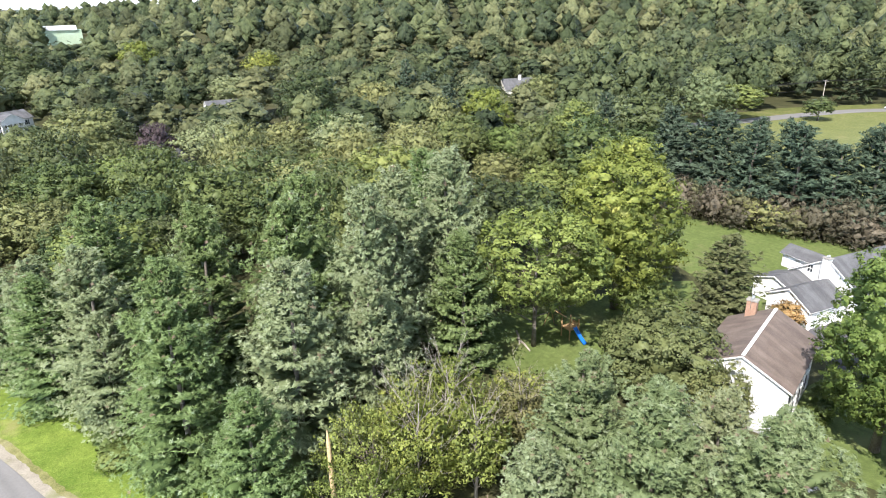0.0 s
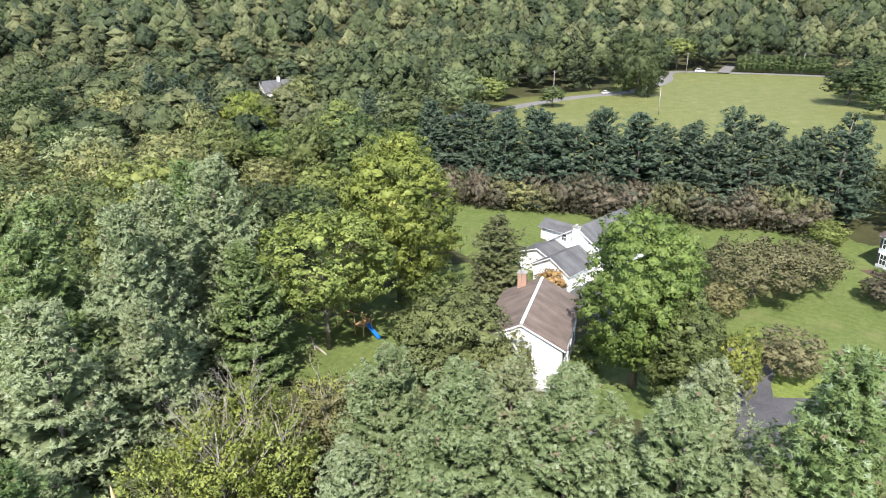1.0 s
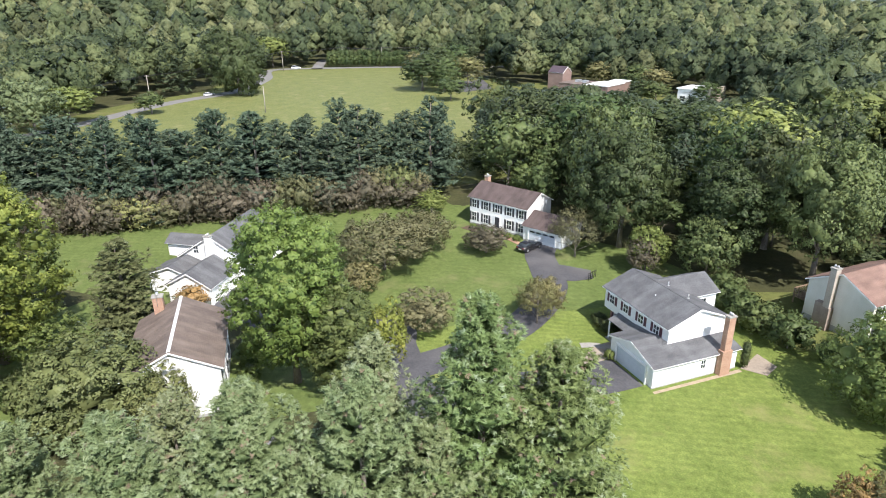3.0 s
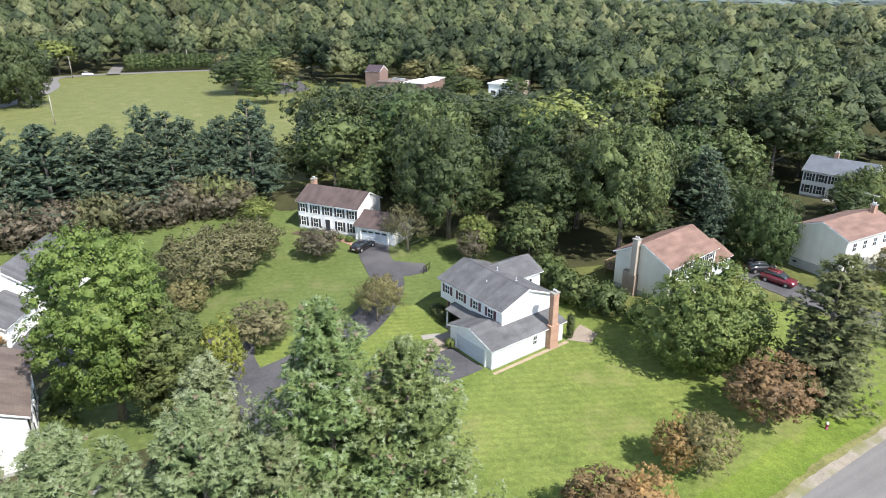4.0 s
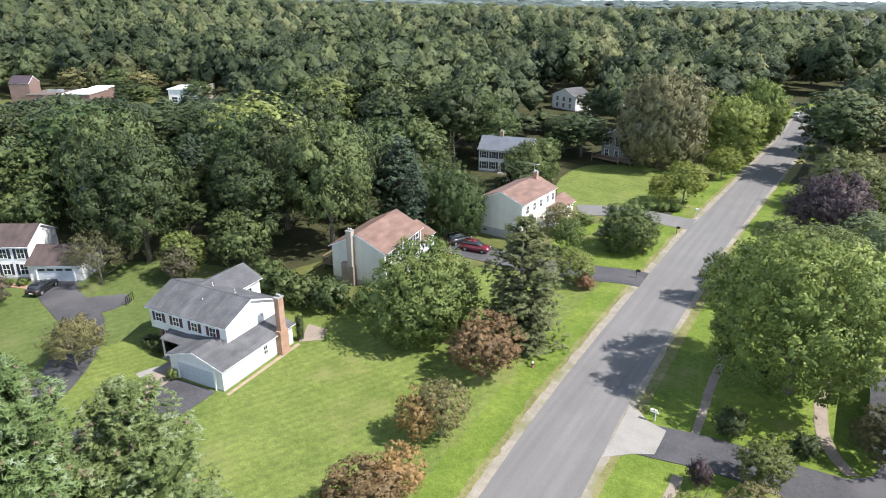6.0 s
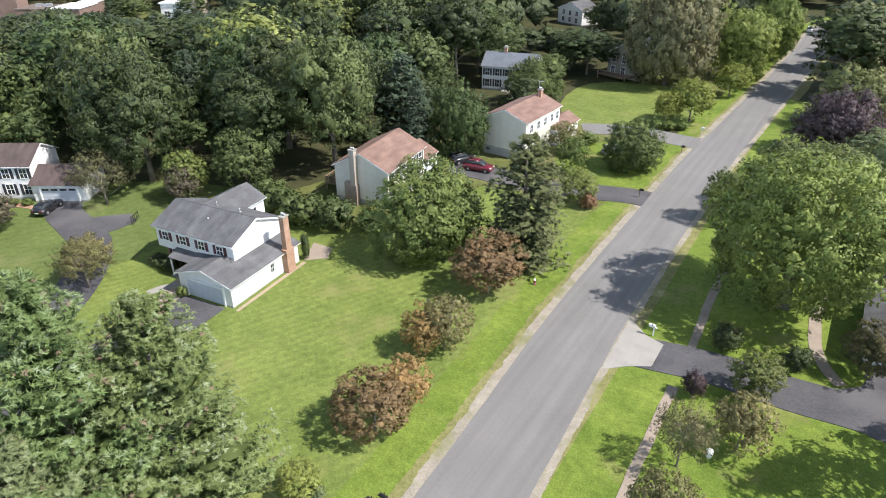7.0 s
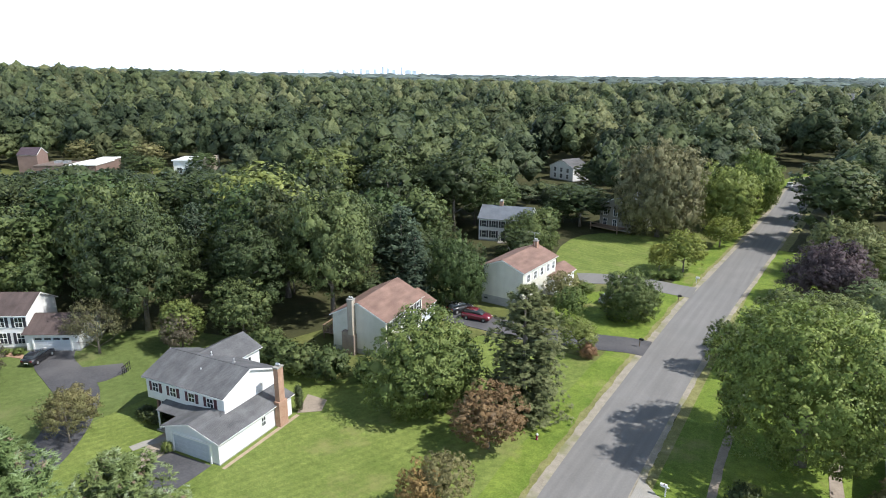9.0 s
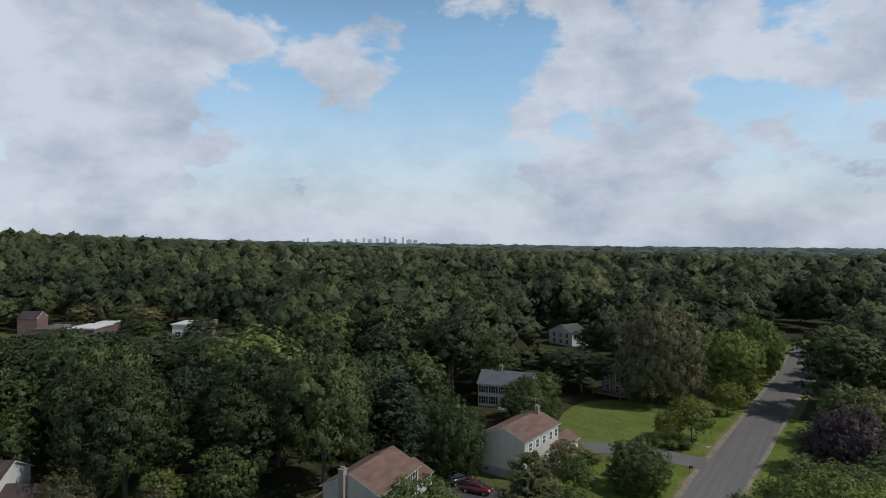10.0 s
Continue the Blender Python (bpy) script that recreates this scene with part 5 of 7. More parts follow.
def pine_crown(seed, radius, low, high, boughs, tufts, needles, needle, width, tuft, lift=(-0.05, 1.1), taper=0.6, ragged=0.22, fan=0.34, cones=0.0, plain=False, shag=0.045):
    """A conifer's crown: whorls of long boughs, each a feathered fan of twigs set with tufts of needles and swept up at its tip."""
    L = Leaves(seed)
    rng = L.rng
    grid = np.linspace(0, 0.99, 400)
    wide = (1 - grid) ** taper * np.minimum(1, 0.78 + grid * 1.1)
    share = np.cumsum(wide + 0.16)
    t = np.interp((np.arange(boughs) + rng.uniform(0.1, 0.9, boughs)) / boughs, share / share[-1], grid)
    a = np.arange(boughs) * 2.399963 + rng.normal(0, 0.25, boughs)
    long_ = radius * np.interp(t, grid, wide) * np.where(np.arange(boughs) % 4 == 3, rng.uniform(0.55, 0.75, boughs), rng.uniform(1 - ragged, 1 + ragged * 0.45, boughs)) + 0.3
    out = np.stack([np.cos(a), np.sin(a), 0 * a], -1)
    side = np.stack([-np.sin(a), np.cos(a), 0 * a], -1)
    up = np.array([0, 0, 1.0])
    tilt = lift[0] + (lift[1] - lift[0]) * t ** 1.3 + rng.normal(0, 0.12, boughs)
    axis = out * np.cos(tilt)[:, None] + up * np.sin(tilt)[:, None]
    over = up * np.cos(tilt)[:, None] - out * np.sin(tilt)[:, None]
    foot = up * (low + (high - low) * t)[:, None]
    bend = rng.uniform(0.2, 0.46, boughs) * (1 - 0.6 * t)
    # wood and old needles along each bough; gap shade painted into their dark tone
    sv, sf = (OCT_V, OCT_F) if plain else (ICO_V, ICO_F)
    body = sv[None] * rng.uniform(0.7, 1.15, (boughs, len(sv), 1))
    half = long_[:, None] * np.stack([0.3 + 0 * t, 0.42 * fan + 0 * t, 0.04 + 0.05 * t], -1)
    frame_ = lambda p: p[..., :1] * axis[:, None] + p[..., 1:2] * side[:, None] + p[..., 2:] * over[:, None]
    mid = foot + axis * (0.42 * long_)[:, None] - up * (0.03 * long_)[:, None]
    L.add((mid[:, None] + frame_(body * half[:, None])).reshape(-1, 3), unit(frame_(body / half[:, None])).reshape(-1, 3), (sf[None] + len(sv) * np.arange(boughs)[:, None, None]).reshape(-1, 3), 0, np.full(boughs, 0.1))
    # twigs in pairs along the bough, tufts along the twigs
    each = 4 if tufts > 12 else 3
    k = np.repeat(np.arange(boughs), tufts)
    j = np.tile(np.arange(tufts), boughs)
    twigs = -(-tufts // each)
    twig = j // each
    along = (0.2 + 0.8 * ((twig + 0.5) / twigs) ** 0.7 + rng.normal(0, 0.02, len(k))).clip(0.12, 1.02)
    q = (j % each + 1.0) / each * rng.uniform(0.8, 1.1, len(k))
    hand_ = np.where(twig % 2 == 0, 1.0, -1.0)
    spread_ = fan * 1.25 * np.sqrt(np.clip(1.12 - along, 0.05, 1)) * np.clip(along * 2.4, 0.35, 1)
    fore = 0.6 * spread_ * q
    s = along + fore
    across = hand_ * spread_ * q
    lifted = bend[k] * s ** 2 - 0.16 * s - 0.22 * np.abs(across) + 0.17 * q * along + rng.normal(0, shag, len(k))
    p = foot[k] + (axis[k] * s[:, None] + side[k] * across[:, None] + over[k] * lifted[:, None]) * long_[k][:, None] * 0.86
    way = unit(axis[k] * 0.55 + side[k] * (0.55 * hand_ * q)[:, None] + up * (0.3 + 0.5 * rng.random(len(k)))[:, None])
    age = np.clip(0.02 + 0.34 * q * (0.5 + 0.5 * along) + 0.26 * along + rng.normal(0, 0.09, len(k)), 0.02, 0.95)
    age = np.where((rng.random(len(k)) < cones * np.clip(t[k] * 2, 0.1, 1.5)) & (along > 0.6), 1.4, age)
    big = tuft * rng.uniform(0.75, 1.25, len(k))
    many = np.repeat(np.arange(len(k)), needles)
    star = unit(sphere(rng, len(many)) * 0.9 + way[many] * 0.9)
    at = p[many] + star * (big[many] * rng.uniform(0.25, 0.8, len(many)))[:, None]
    soft = unit(star * 0.42 + over[k][many] * 0.45 + out[k][many] * 0.32 + rng.normal(0, 0.1, star.shape) + up * 0.1)
    flat = unit(np.cross(star, sphere(rng, len(many))) + 0.9 * soft)
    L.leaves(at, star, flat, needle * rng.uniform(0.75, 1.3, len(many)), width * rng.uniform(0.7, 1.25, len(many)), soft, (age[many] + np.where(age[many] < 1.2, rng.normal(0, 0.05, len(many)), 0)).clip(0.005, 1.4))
    return L


def trunk_mesh(name, seed, height, girth, fork, limbs, reach, sides=7, steep=(0.5, 1.0)):
    rng = random.Random(seed)
    bm = bmesh.new()
    pts, rad = [], []
    for i in range(6):
        t = i / 5
        pts.append((rng.uniform(-0.12, 0.12) * t * 2, rng.uniform(-0.12, 0.12) * t * 2, -0.15 + (height + 0.15) * t))
        rad.append(girth * (1.25 if i == 0 else 1 - 0.8 * t))
    tube(bm, pts, rad, sides)
    for i in range(limbs):
        a = i * 2.4 + rng.uniform(-0.4, 0.4)
        z = height * (fork + (0.9 - fork) * i / max(limbs, 1))
        r = reach * rng.uniform(0.6, 1.0) * (1 - 0.4 * (z / height - fork))
        rise_ = r * rng.uniform(*steep)
        p = [(0, 0, z), (math.cos(a) * r * 0.45, math.sin(a) * r * 0.45, z + rise_ * 0.55), (math.cos(a + 0.2) * r, math.sin(a + 0.2) * r, z + rise_)]
        g = girth * 0.42 * (1 - 0.5 * z / height)
        if steep[1] > 1:
            bend = lambda q, k: (q[0] + rng.uniform(-k, k), q[1] + rng.uniform(-k, k), q[2] + rng.uniform(-k, k))
            p = [p[0], bend(p[1], 0.25), bend(((p[1][0] + p[2][0]) / 2, (p[1][1] + p[2][1]) / 2, (p[1][2] + p[2][2]) / 2 + 0.2), 0.25), p[2]]
            g *= 0.6
            tube(bm, p, [g, g * 0.7, g * 0.5, g * 0.15], 4, False)
            for k in (1, 1, 2, 2):
                tip = bend((p[k][0] * 1.15, p[k][1] * 1.15, p[k][2] + 0.9), 0.6)
                tube(bm, [p[k], bend(((p[k][0] + tip[0]) / 2, (p[k][1] + tip[1]) / 2, (p[k][2] + tip[2]) / 2), 0.1), tip], [g * 0.5, g * 0.35, g * 0.1], 3, False)
            continue
        tube(bm, p, [g, g * 0.7, g * 0.25], 5, False)
    me = bpy.data.meshes.new(name)
    bm.to_mesh(me)
    bm.free()
    return me


# one or more crowns for each kind: mesh, its trunk, its radius and its height
KINDS = {
    "great": [(limb_crown(10 + i, 8.0, 1.8, 17.0, 84, 8, 30, 0.34, 0.235).mesh("crown"), trunk_mesh("trunk", 10 + i, 13, 0.42, 0.28, 9, 5.0), 8.0, 17.0) for i in range(2)],
    "full": [(limb_crown(15 + i, 7.0, -0.4, 11.0, 84, 8, 30, 0.28, 0.235, 0.8, 0.3, -0.95).mesh("crown"), trunk_mesh("trunk", 15 + i, 8, 0.36, 0.2, 8, 3.6), 7.0, 11.0) for i in range(2)],
    "grand": [(limb_crown(17, 7.0, 0.3, 11.0, 270, 8, 28, 0.17, 0.15, 0.4, 0.34, -0.85, 0.26, 0.3, 0.55).mesh("crown"), trunk_mesh("trunk", 17, 8, 0.36, 0.2, 10, 4.2), 7.0, 11.0)],
    "tall": [(limb_crown(20 + i, 5.6, 1.2, 18.0, 70, 8, 28, 0.3, 0.23, 0.7, 0.3, -0.8).mesh("crown"), trunk_mesh("trunk", 20 + i, 15, 0.36, 0.25, 8, 3.4), 5.6, 18.0) for i in range(2)],
    "open": [(broad_crown(f"crown", 30 + i, 5.0, 0.5, 7.6, 210, 62, 0.2, 0.15, 0.4, 0.4, -0.6, 0.2, True, 0.6), trunk_mesh("trunk", 30 + i, 5.5, 0.16, 0.12, 14, 4.2), 5.0, 8.0) for i in range(2)],
    "lofty": [(limb_crown(35, 6.0, 0.4, 20.0, 200, 6, 26, 0.23, 0.16, 0.75, 0.3, -0.92).mesh("crown"), trunk_mesh("trunk", 35, 15, 0.36, 0.25, 8, 3.4), 6.0, 20.0)],
    "thick": [(limb_crown(140 + i, 4.0, -0.3, 6.8, 30, 5, 13, 0.3, 0.3, 0.85, 0.3, -0.95, 0.42, plain=True).mesh("crown"), trunk_mesh("trunk", 140 + i, 5, 0.12, 0.1, 8, 2.8, 5), 4.0, 7.0) for i in range(3)],
    "mid": [(limb_crown(130 + i, 7.0, 0.5, 14.0, 70, 6, 14, 0.42, 0.245, 0.85, 0.32, -0.65, 0.4, plain=True).mesh("crown"), trunk_mesh("trunk", 130 + i, 11, 0.34, 0.25, 6, 4.0, 5), 7.0, 14.0) for i in range(3)],
    "small": [(limb_crown(40 + i, 3.2, 0.35, 6.4, 66, 6, 22, 0.165, 0.22, 0.75, 0.36, -0.75, 0.36).mesh("crown"), trunk_mesh("trunk", 40 + i, 4.2, 0.13, 0.2, 6, 1.9), 3.2, 6.4) for i in range(3)],
    "sparse": [(broad_crown("crown", 45 + i, 5.0, 0.8, 7.8, 190, 34, 0.17, 0.13, 0.4, 0.35, -0.4, 0.1, True, 0.6), trunk_mesh("trunk", 45 + i, 5.0, 0.16, 0.14, 26, 4.6, 6, (0.5, 1.2)), 5.0, 8.0) for i in range(2)],
    "bush": [(broad_crown(f"crown", 50 + i, 1.6, 0.02, 2.6, 34, 55, 0.2, 0.36, 0.15, 0.2, -0.75), trunk_mesh("trunk", 50 + i, 1.4, 0.06, 0.2, 3, 0.6), 1.6, 2.6) for i in range(2)],
    "wild": [(limb_crown(60 + i, 5.6 + 0.5 * (i % 2), 0.3 + i, 17.5, 34, 6, 12, 0.56, 0.32, 0.85, 0.34, -0.7, 0.5, plain=True).mesh("crown"), trunk_mesh("trunk", 60 + i, 14, 0.3, 0.3, 5, 3.4, 5), 5.6 + 0.5 * (i % 2), 17.5) for i in range(5)],
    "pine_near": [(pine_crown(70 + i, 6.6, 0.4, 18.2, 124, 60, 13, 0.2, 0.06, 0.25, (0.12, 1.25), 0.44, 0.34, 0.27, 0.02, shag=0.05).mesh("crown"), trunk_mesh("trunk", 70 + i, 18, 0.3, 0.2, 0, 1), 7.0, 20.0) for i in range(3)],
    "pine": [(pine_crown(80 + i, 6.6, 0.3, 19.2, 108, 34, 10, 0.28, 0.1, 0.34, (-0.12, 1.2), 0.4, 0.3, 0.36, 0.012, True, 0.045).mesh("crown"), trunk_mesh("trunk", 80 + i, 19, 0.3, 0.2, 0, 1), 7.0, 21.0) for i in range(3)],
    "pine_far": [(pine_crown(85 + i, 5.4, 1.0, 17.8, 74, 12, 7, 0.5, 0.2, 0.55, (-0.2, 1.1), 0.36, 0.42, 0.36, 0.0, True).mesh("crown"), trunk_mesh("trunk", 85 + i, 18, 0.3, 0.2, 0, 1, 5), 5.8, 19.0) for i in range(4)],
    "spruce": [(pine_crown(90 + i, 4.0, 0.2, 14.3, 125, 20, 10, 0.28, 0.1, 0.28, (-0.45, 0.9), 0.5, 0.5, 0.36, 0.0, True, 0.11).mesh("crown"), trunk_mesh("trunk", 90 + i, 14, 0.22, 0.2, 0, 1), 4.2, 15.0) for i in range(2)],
    "high": [(limb_crown(120, 7.0, 2.6, 17.5, 80, 7, 30, 0.27, 0.18, 0.6, 0.45, -0.75, 0.3, 0.2, core=0).mesh("crown"), trunk_mesh("trunk", 120, 13, 0.22, 0.16, 12, 5.0), 7.0, 17.5)],
    "airy": [(limb_crown(125, 8.0, 2.5, 16.0, 96, 7, 22, 0.3, 0.18, 0.5, 0.45, -0.6, 0.2, 0.3, core=0).mesh("crown"), trunk_mesh("trunk", 125, 13, 0.36, 0.2, 14, 6.0), 8.0, 16.0)],
    "column": [(broad_crown("crown", 100, 0.55, 0.05, 3.6, 40, 40, 0.14, 0.7, 0.1, 0.2, -0.9), trunk_mesh("trunk", 100, 2, 0.05, 0.2, 0, 1), 0.55, 3.6)],
    "twiggy": [(broad_crown("crown", 110 + i, 3.4, 0.2, 8.8, 170, 34, 0.2, 0.13, 0.6, 0.5, -0.8, 0.1, True, 0.8), trunk_mesh("trunk", 110 + i, 8.0, 0.12, 0.06, 34, 3.3, 5, (0.9, 2.0)), 3.4, 9.5) for i in range(2)],
}
for kind in KINDS.values():
    for _, stem, *_ in kind:
        stem.materials.append(BARK)
    for top, *_ in kind:
        top.materials.append(LEAF["wood"])
WORDS = {"wood": "deep green", "oak": "green", "dark": "dark green", "bright": "bright green", "olive": "olive-green", "shade": "light green", "gloom": "cloud-darkened green", "pale": "pale green", "yellow": "yellow-green", "brown": "brownish", "umber": "brownish green", "dull": "dull green", "bluepine": "blue-green", "far_green": "green", "far_deep": "deep green", "far_light": "light green", "far_olive": "olive-green", "far_haze": "hazy blue-green"}
seeds = random.Random(5)


def tree(kind, x, y, height, radius, leaf, label, category="tree", group="", bark=None, name=""):
    """A tree of that kind: trunk and crown under one Empty, turned by chance."""
    top, stem, r0, h0 = KINDS[kind][seeds.randrange(len(KINDS[kind]))]
    m = pose(x, y, rise(x, y), 0, 0, seeds.uniform(0, 360)) @ Matrix.Diagonal((radius / r0, radius / r0, height / h0, 1))
    t = thing(name or category.split()[-1], m, label, category, group)
    for part_name, me, mat in (("trunk", stem, bark or BARK), ("crown", top, LEAF[leaf])):
        ob = new(part_name, me)
        ob.parent = t
        ob.material_slots[0].link = "OBJECT"
        ob.material_slots[0].material = mat
    return t


# front lawn and street
tree("small", -25.0, 28.8, 5.4, 3.5, "rust", "round young maple with red-brown leaves on the lawn")
tree("small", -24.2, 31.8, 5.2, 2.3, "orange", "small maple turning yellow-orange")
tree("small", -25.9, 40.3, 6.2, 2.7, "olive", "young maple half green, half bronze")
tree("small", -27.0, 38.8, 5.2, 2.3, "orange", "low maple with orange-yellow leaves")
tree("small", -27.3, 51.0, 7.0, 4.2, "rust", "broad maple with bronze and red-brown leaves")
tree("small", -25.4, 20.8, 2.8, 1.8, "shade", "yellow-green shrub in an island of grass", "bush")
tree("bush", -24.3, 21.4, 1.0, 0.6, "pale", "low blue-grey dwarf spruce", "bush")
tree("full", -37.2, 54.6, 11.2, 7.2, "bright", "broad green tree with a dense round crown")
tree("spruce", -27.2, 58.9, 15.8, 6.6, "spruce", "tall dark spruce with drooping boughs", "spruce")
tree("small", -28.2, 78.0, 5.2, 3.0, "bright", "leafy light green garden tree")
tree("bush", -26.4, 76.8, 2.2, 1.2, "rust", "low reddish shrub beside a drive", "bush")
tree("full", -26.1, 93.8, 7.8, 4.8, "oak", "spreading green tree beside a driveway")
tree("small", -37.5, 95.0, 5.4, 3.0, "olive", "low bronze-green tree before the house")
tree("small", -33.5, 88.0, 5.6, 2.8, "bright", "low yellow-green garden tree")
tree("bush", -36.0, 101.5, 2.0, 1.8, "box", "clipped green hedge bush", "bush")
tree("full", -51.8, 84.6, 12.0, 5.2, "hedge", "dense dark green holly")
for hx, hy, hh, hr in ((-61.5, 53.6, 3.4, 2.4), (-58.0, 53.0, 3.6, 2.5), (-54.6, 53.0, 4.0, 2.6), (-50.8, 53.6, 4.3, 2.6), (-64.5, 55.5, 3.4, 2.4), (-47.4, 56.2, 2.4, 1.5)):
    tree("bush", hx, hy, hh, hr, "hedge", "large rounded green hedge shrub", "shrub", "hedge shrubs")
tree("column", -48.6, 46.0, 3.6, 0.4, "dark", "narrow dark columnar cypress by a chimney", "cypress")
tree("bush", -53.9, 33.0, 1.3, 0.6, "bright", "small green shrub beside a garage door", "bush")
tree("bush", -59.8, 36.2, 1.5, 1.3, "dark", "dark low shrub at the house front", "bush")
tree("bush", -61.9, 36.0, 1.3, 1.1, "dark", "dark low shrub at the house front", "bush")
tree("sparse", -63.9, 28.7, 5.8, 3.9, "olive", "spreading ornamental tree with thin olive leaves")
# east of the street
tree("grand", -0.4, 65.0, 18.2, 10.3, "shade", "great spreading shade tree with bright green leaves")
tree("small", -10.2, 82.5, 7.4, 3.2, "oak", "small dark green tree beside the street")
tree("grand", -0.6, 90.5, 10.5, 9.4, "oak", "broad green shade tree near a house")
tree("tall", 10.0, 76.0, 12.0, 6.0, "oak", "green tree standing behind a house")
tree("small", 6.5, 108.0, 8.0, 6.0, "pale", "pale green rounded tree on a lawn")
tree("full", -0.6, 117.0, 10.8, 6.8, "purple", "dark purple-leaved beech on a lawn")
tree("full", 1.6, 136.0, 11.6, 8.0, "dull", "grey-green weeping tree beside the street")
tree("small", -4.5, 128.0, 5.0, 2.5, "bright", "small green street tree")
tree("small", -0.9, 203.3, 9.2, 6.0, "oak", "rounded green tree at the bend")
tree("bush", -4.0, 54.5, 2.5, 1.4, "dark", "round dark green shrub on a lawn", "bush")
tree("bush", 1.9, 54.8, 2.3, 1.3, "dark", "round dark green shrub on a lawn", "bush")
tree("small", -0.6, 48.7, 4.6, 2.4, "oak", "small dense green tree by a driveway")
tree("bush", -4.9, 46.3, 2.4, 1.0, "purple", "small purple-leaved shrub by a drive", "bush")
tree("sparse", -3.9, 37.8, 6.2, 2.7, "umber", "slender tree with thin brownish leaves")
tree("small", -0.5, 42.1, 5.0, 2.4, "olive", "small yellow-green garden tree")
tree("small", -3.4, 30.1, 6.8, 2.4, "olive", "small tree with olive and bronze leaves")
tree("small", -4.4, 25.6, 4.2, 2.1, "olive", "small tree with bronze leaves")
tree("small", 7.3, 56.9, 5.6, 2.8, "red", "crepe myrtle with red flowers by a house")
tree("airy", 15.5, 41.5, 15.0, 8.5, "oak", "spreading green shade tree on a lawn")
tree("airy", 21.0, 50.0, 15.0, 6.0, "oak", "green shade tree standing on a lawn")
tree("airy", 14.5, 30.0, 13.0, 6.5, "oak", "green shade tree standing on a lawn")
# round the far houses
tree("full", -36.2, 148.0, 23.5, 10.6, "umber", "huge shade tree with brownish leaves")
tree("full", -24.6, 165.5, 16.5, 8.6, "shade", "tall bright green street tree")
tree("full", -20.6, 189.0, 17.0, 7.2, "shade", "tall bright green street tree")
tree("small", -24.6, 123.2, 8.4, 4.4, "yellow", "yellow-green garden tree by the street")
tree("small", -28.4, 120.6, 6.2, 3.0, "yellow", "yellow-green garden tree by the street")
tree("small", -22.2, 146.0, 7.0, 4.0, "yellow", "low yellow-green tree by the street")
for bx, by in ((-26.7, 116.5), (-24.6, 117.9), (-28.8, 116.0)):
    tree("bush", bx, by, 1.6, 1.3, "box", "round clipped green bush in a bed", "bush", "bed bushes")
tree("full", -54.2, 118.6, 10.2, 6.3, "oak", "broad green tree beside a white house")
tree("great", -74.5, 136.0, 15.4, 8.6, "wood", "large green tree behind a house")
tree("tall", -72.6, 204.0, 9.0, 5.4, "oak", "green tree beside a small white house")
tree("small", -74.8, 50.0, 7.4, 3.4, "bright", "bright green tree with a bare brown side")
tree("small", -73.5, 48.6, 5.6, 2.6, "brown", "bare brownish undergrowth tree")
tree("small", -69.3, 56.0, 9.4, 4.6, "wood", "rounded green tree at the lawn's edge")
tree("tall", -72.3, 60.0, 18.0, 5.6, "dark", "tall dark tree at the wood's edge")
tree("great", -65.1, 70.0, 20.8, 7.6, "wood", "tall broad green tree behind a house")
tree("great", -84.1, 51.0, 19.4, 8.0, "dark", "tall broad green tree at the wood's edge")
tree("spruce", -57.2, 81.0, 12.8, 4.4, "bluepine", "dark conifer standing behind a house", "conifer")
# between the houses
tree("small", -87.5, 30.0, 4.4, 3.8, "brown", "wide low bronze bush before a house")
tree("sparse", -82.4, 42.6, 8.0, 5.0, "umber", "crab apple with thin brown leaves")
tree("open", -65.6, 30.2, 5.6, 3.0, "olive", "ornamental tree with sparse olive leaves")
tree("small", -65.6, 15.0, 5.2, 4.0, "umber", "wide low bronze-green bush")
tree("open", -85.2, 13.6, 8.4, 8.4, "umber", "wide spreading tree with thin brownish leaves")
tree("open", -90.5, 20.0, 7.4, 6.2, "umber", "wide spreading tree with thin olive leaves")
tree("small", -77.8, 9.0, 5.0, 2.9, "olive", "rounded olive-green bush on a lawn")
tree("small", -109.0, 26.7, 4.4, 3.0, "bright", "round bright green bush at a lawn edge")
tree("lofty", -58.6, -0.2, 21.6, 6.4, "maple", "tall columnar light green tree")
tree("lofty", -56.0, 4.2, 13.5, 4.6, "oak", "green tree below a taller one")
tree("small", -57.6, 8.4, 8.6, 3.2, "yellow", "small yellow-green tree below a taller one")
tree("spruce", -74.2, -18.6, 12.4, 6.4, "spruce", "broad olive-green spruce beside a house", "spruce")
tree("lofty", -71.0, -31.0, 25.0, 8.4, "yellow", "tall bright yellow-green tree")
tree("high", -56.0, -34.0, 18.4, 8.8, "shade", "light green tree with forked grey-brown trunk")
tree("bush", -79.6, -12.2, 3.0, 2.2, "orange", "yellow-orange shrub beside a garage", "bush")
tree("full", -55.4, -19.2, 9.6, 7.2, "dull", "wide spreading dull green tree beside a house")
tree("small", -52.5, -12.6, 7.0, 3.6, "dull", "leafy green tree beside a house")
for bx, by in ((-65.0, -5.2), (-62.8, -5.0), (-60.4, -5.0), (-57.8, -5.2)):
    tree("bush", bx, by, 1.7, 1.2, "box", "clipped green foundation shrub", "bush", "foundation shrubs")
for k in range(6):
    tree("bush", -98.6 + 1.5 * k, 31.4 + 1.0 * k, 1.0, 0.7, "box", "small round shrub at a house front", "bush", "house front shrubs")
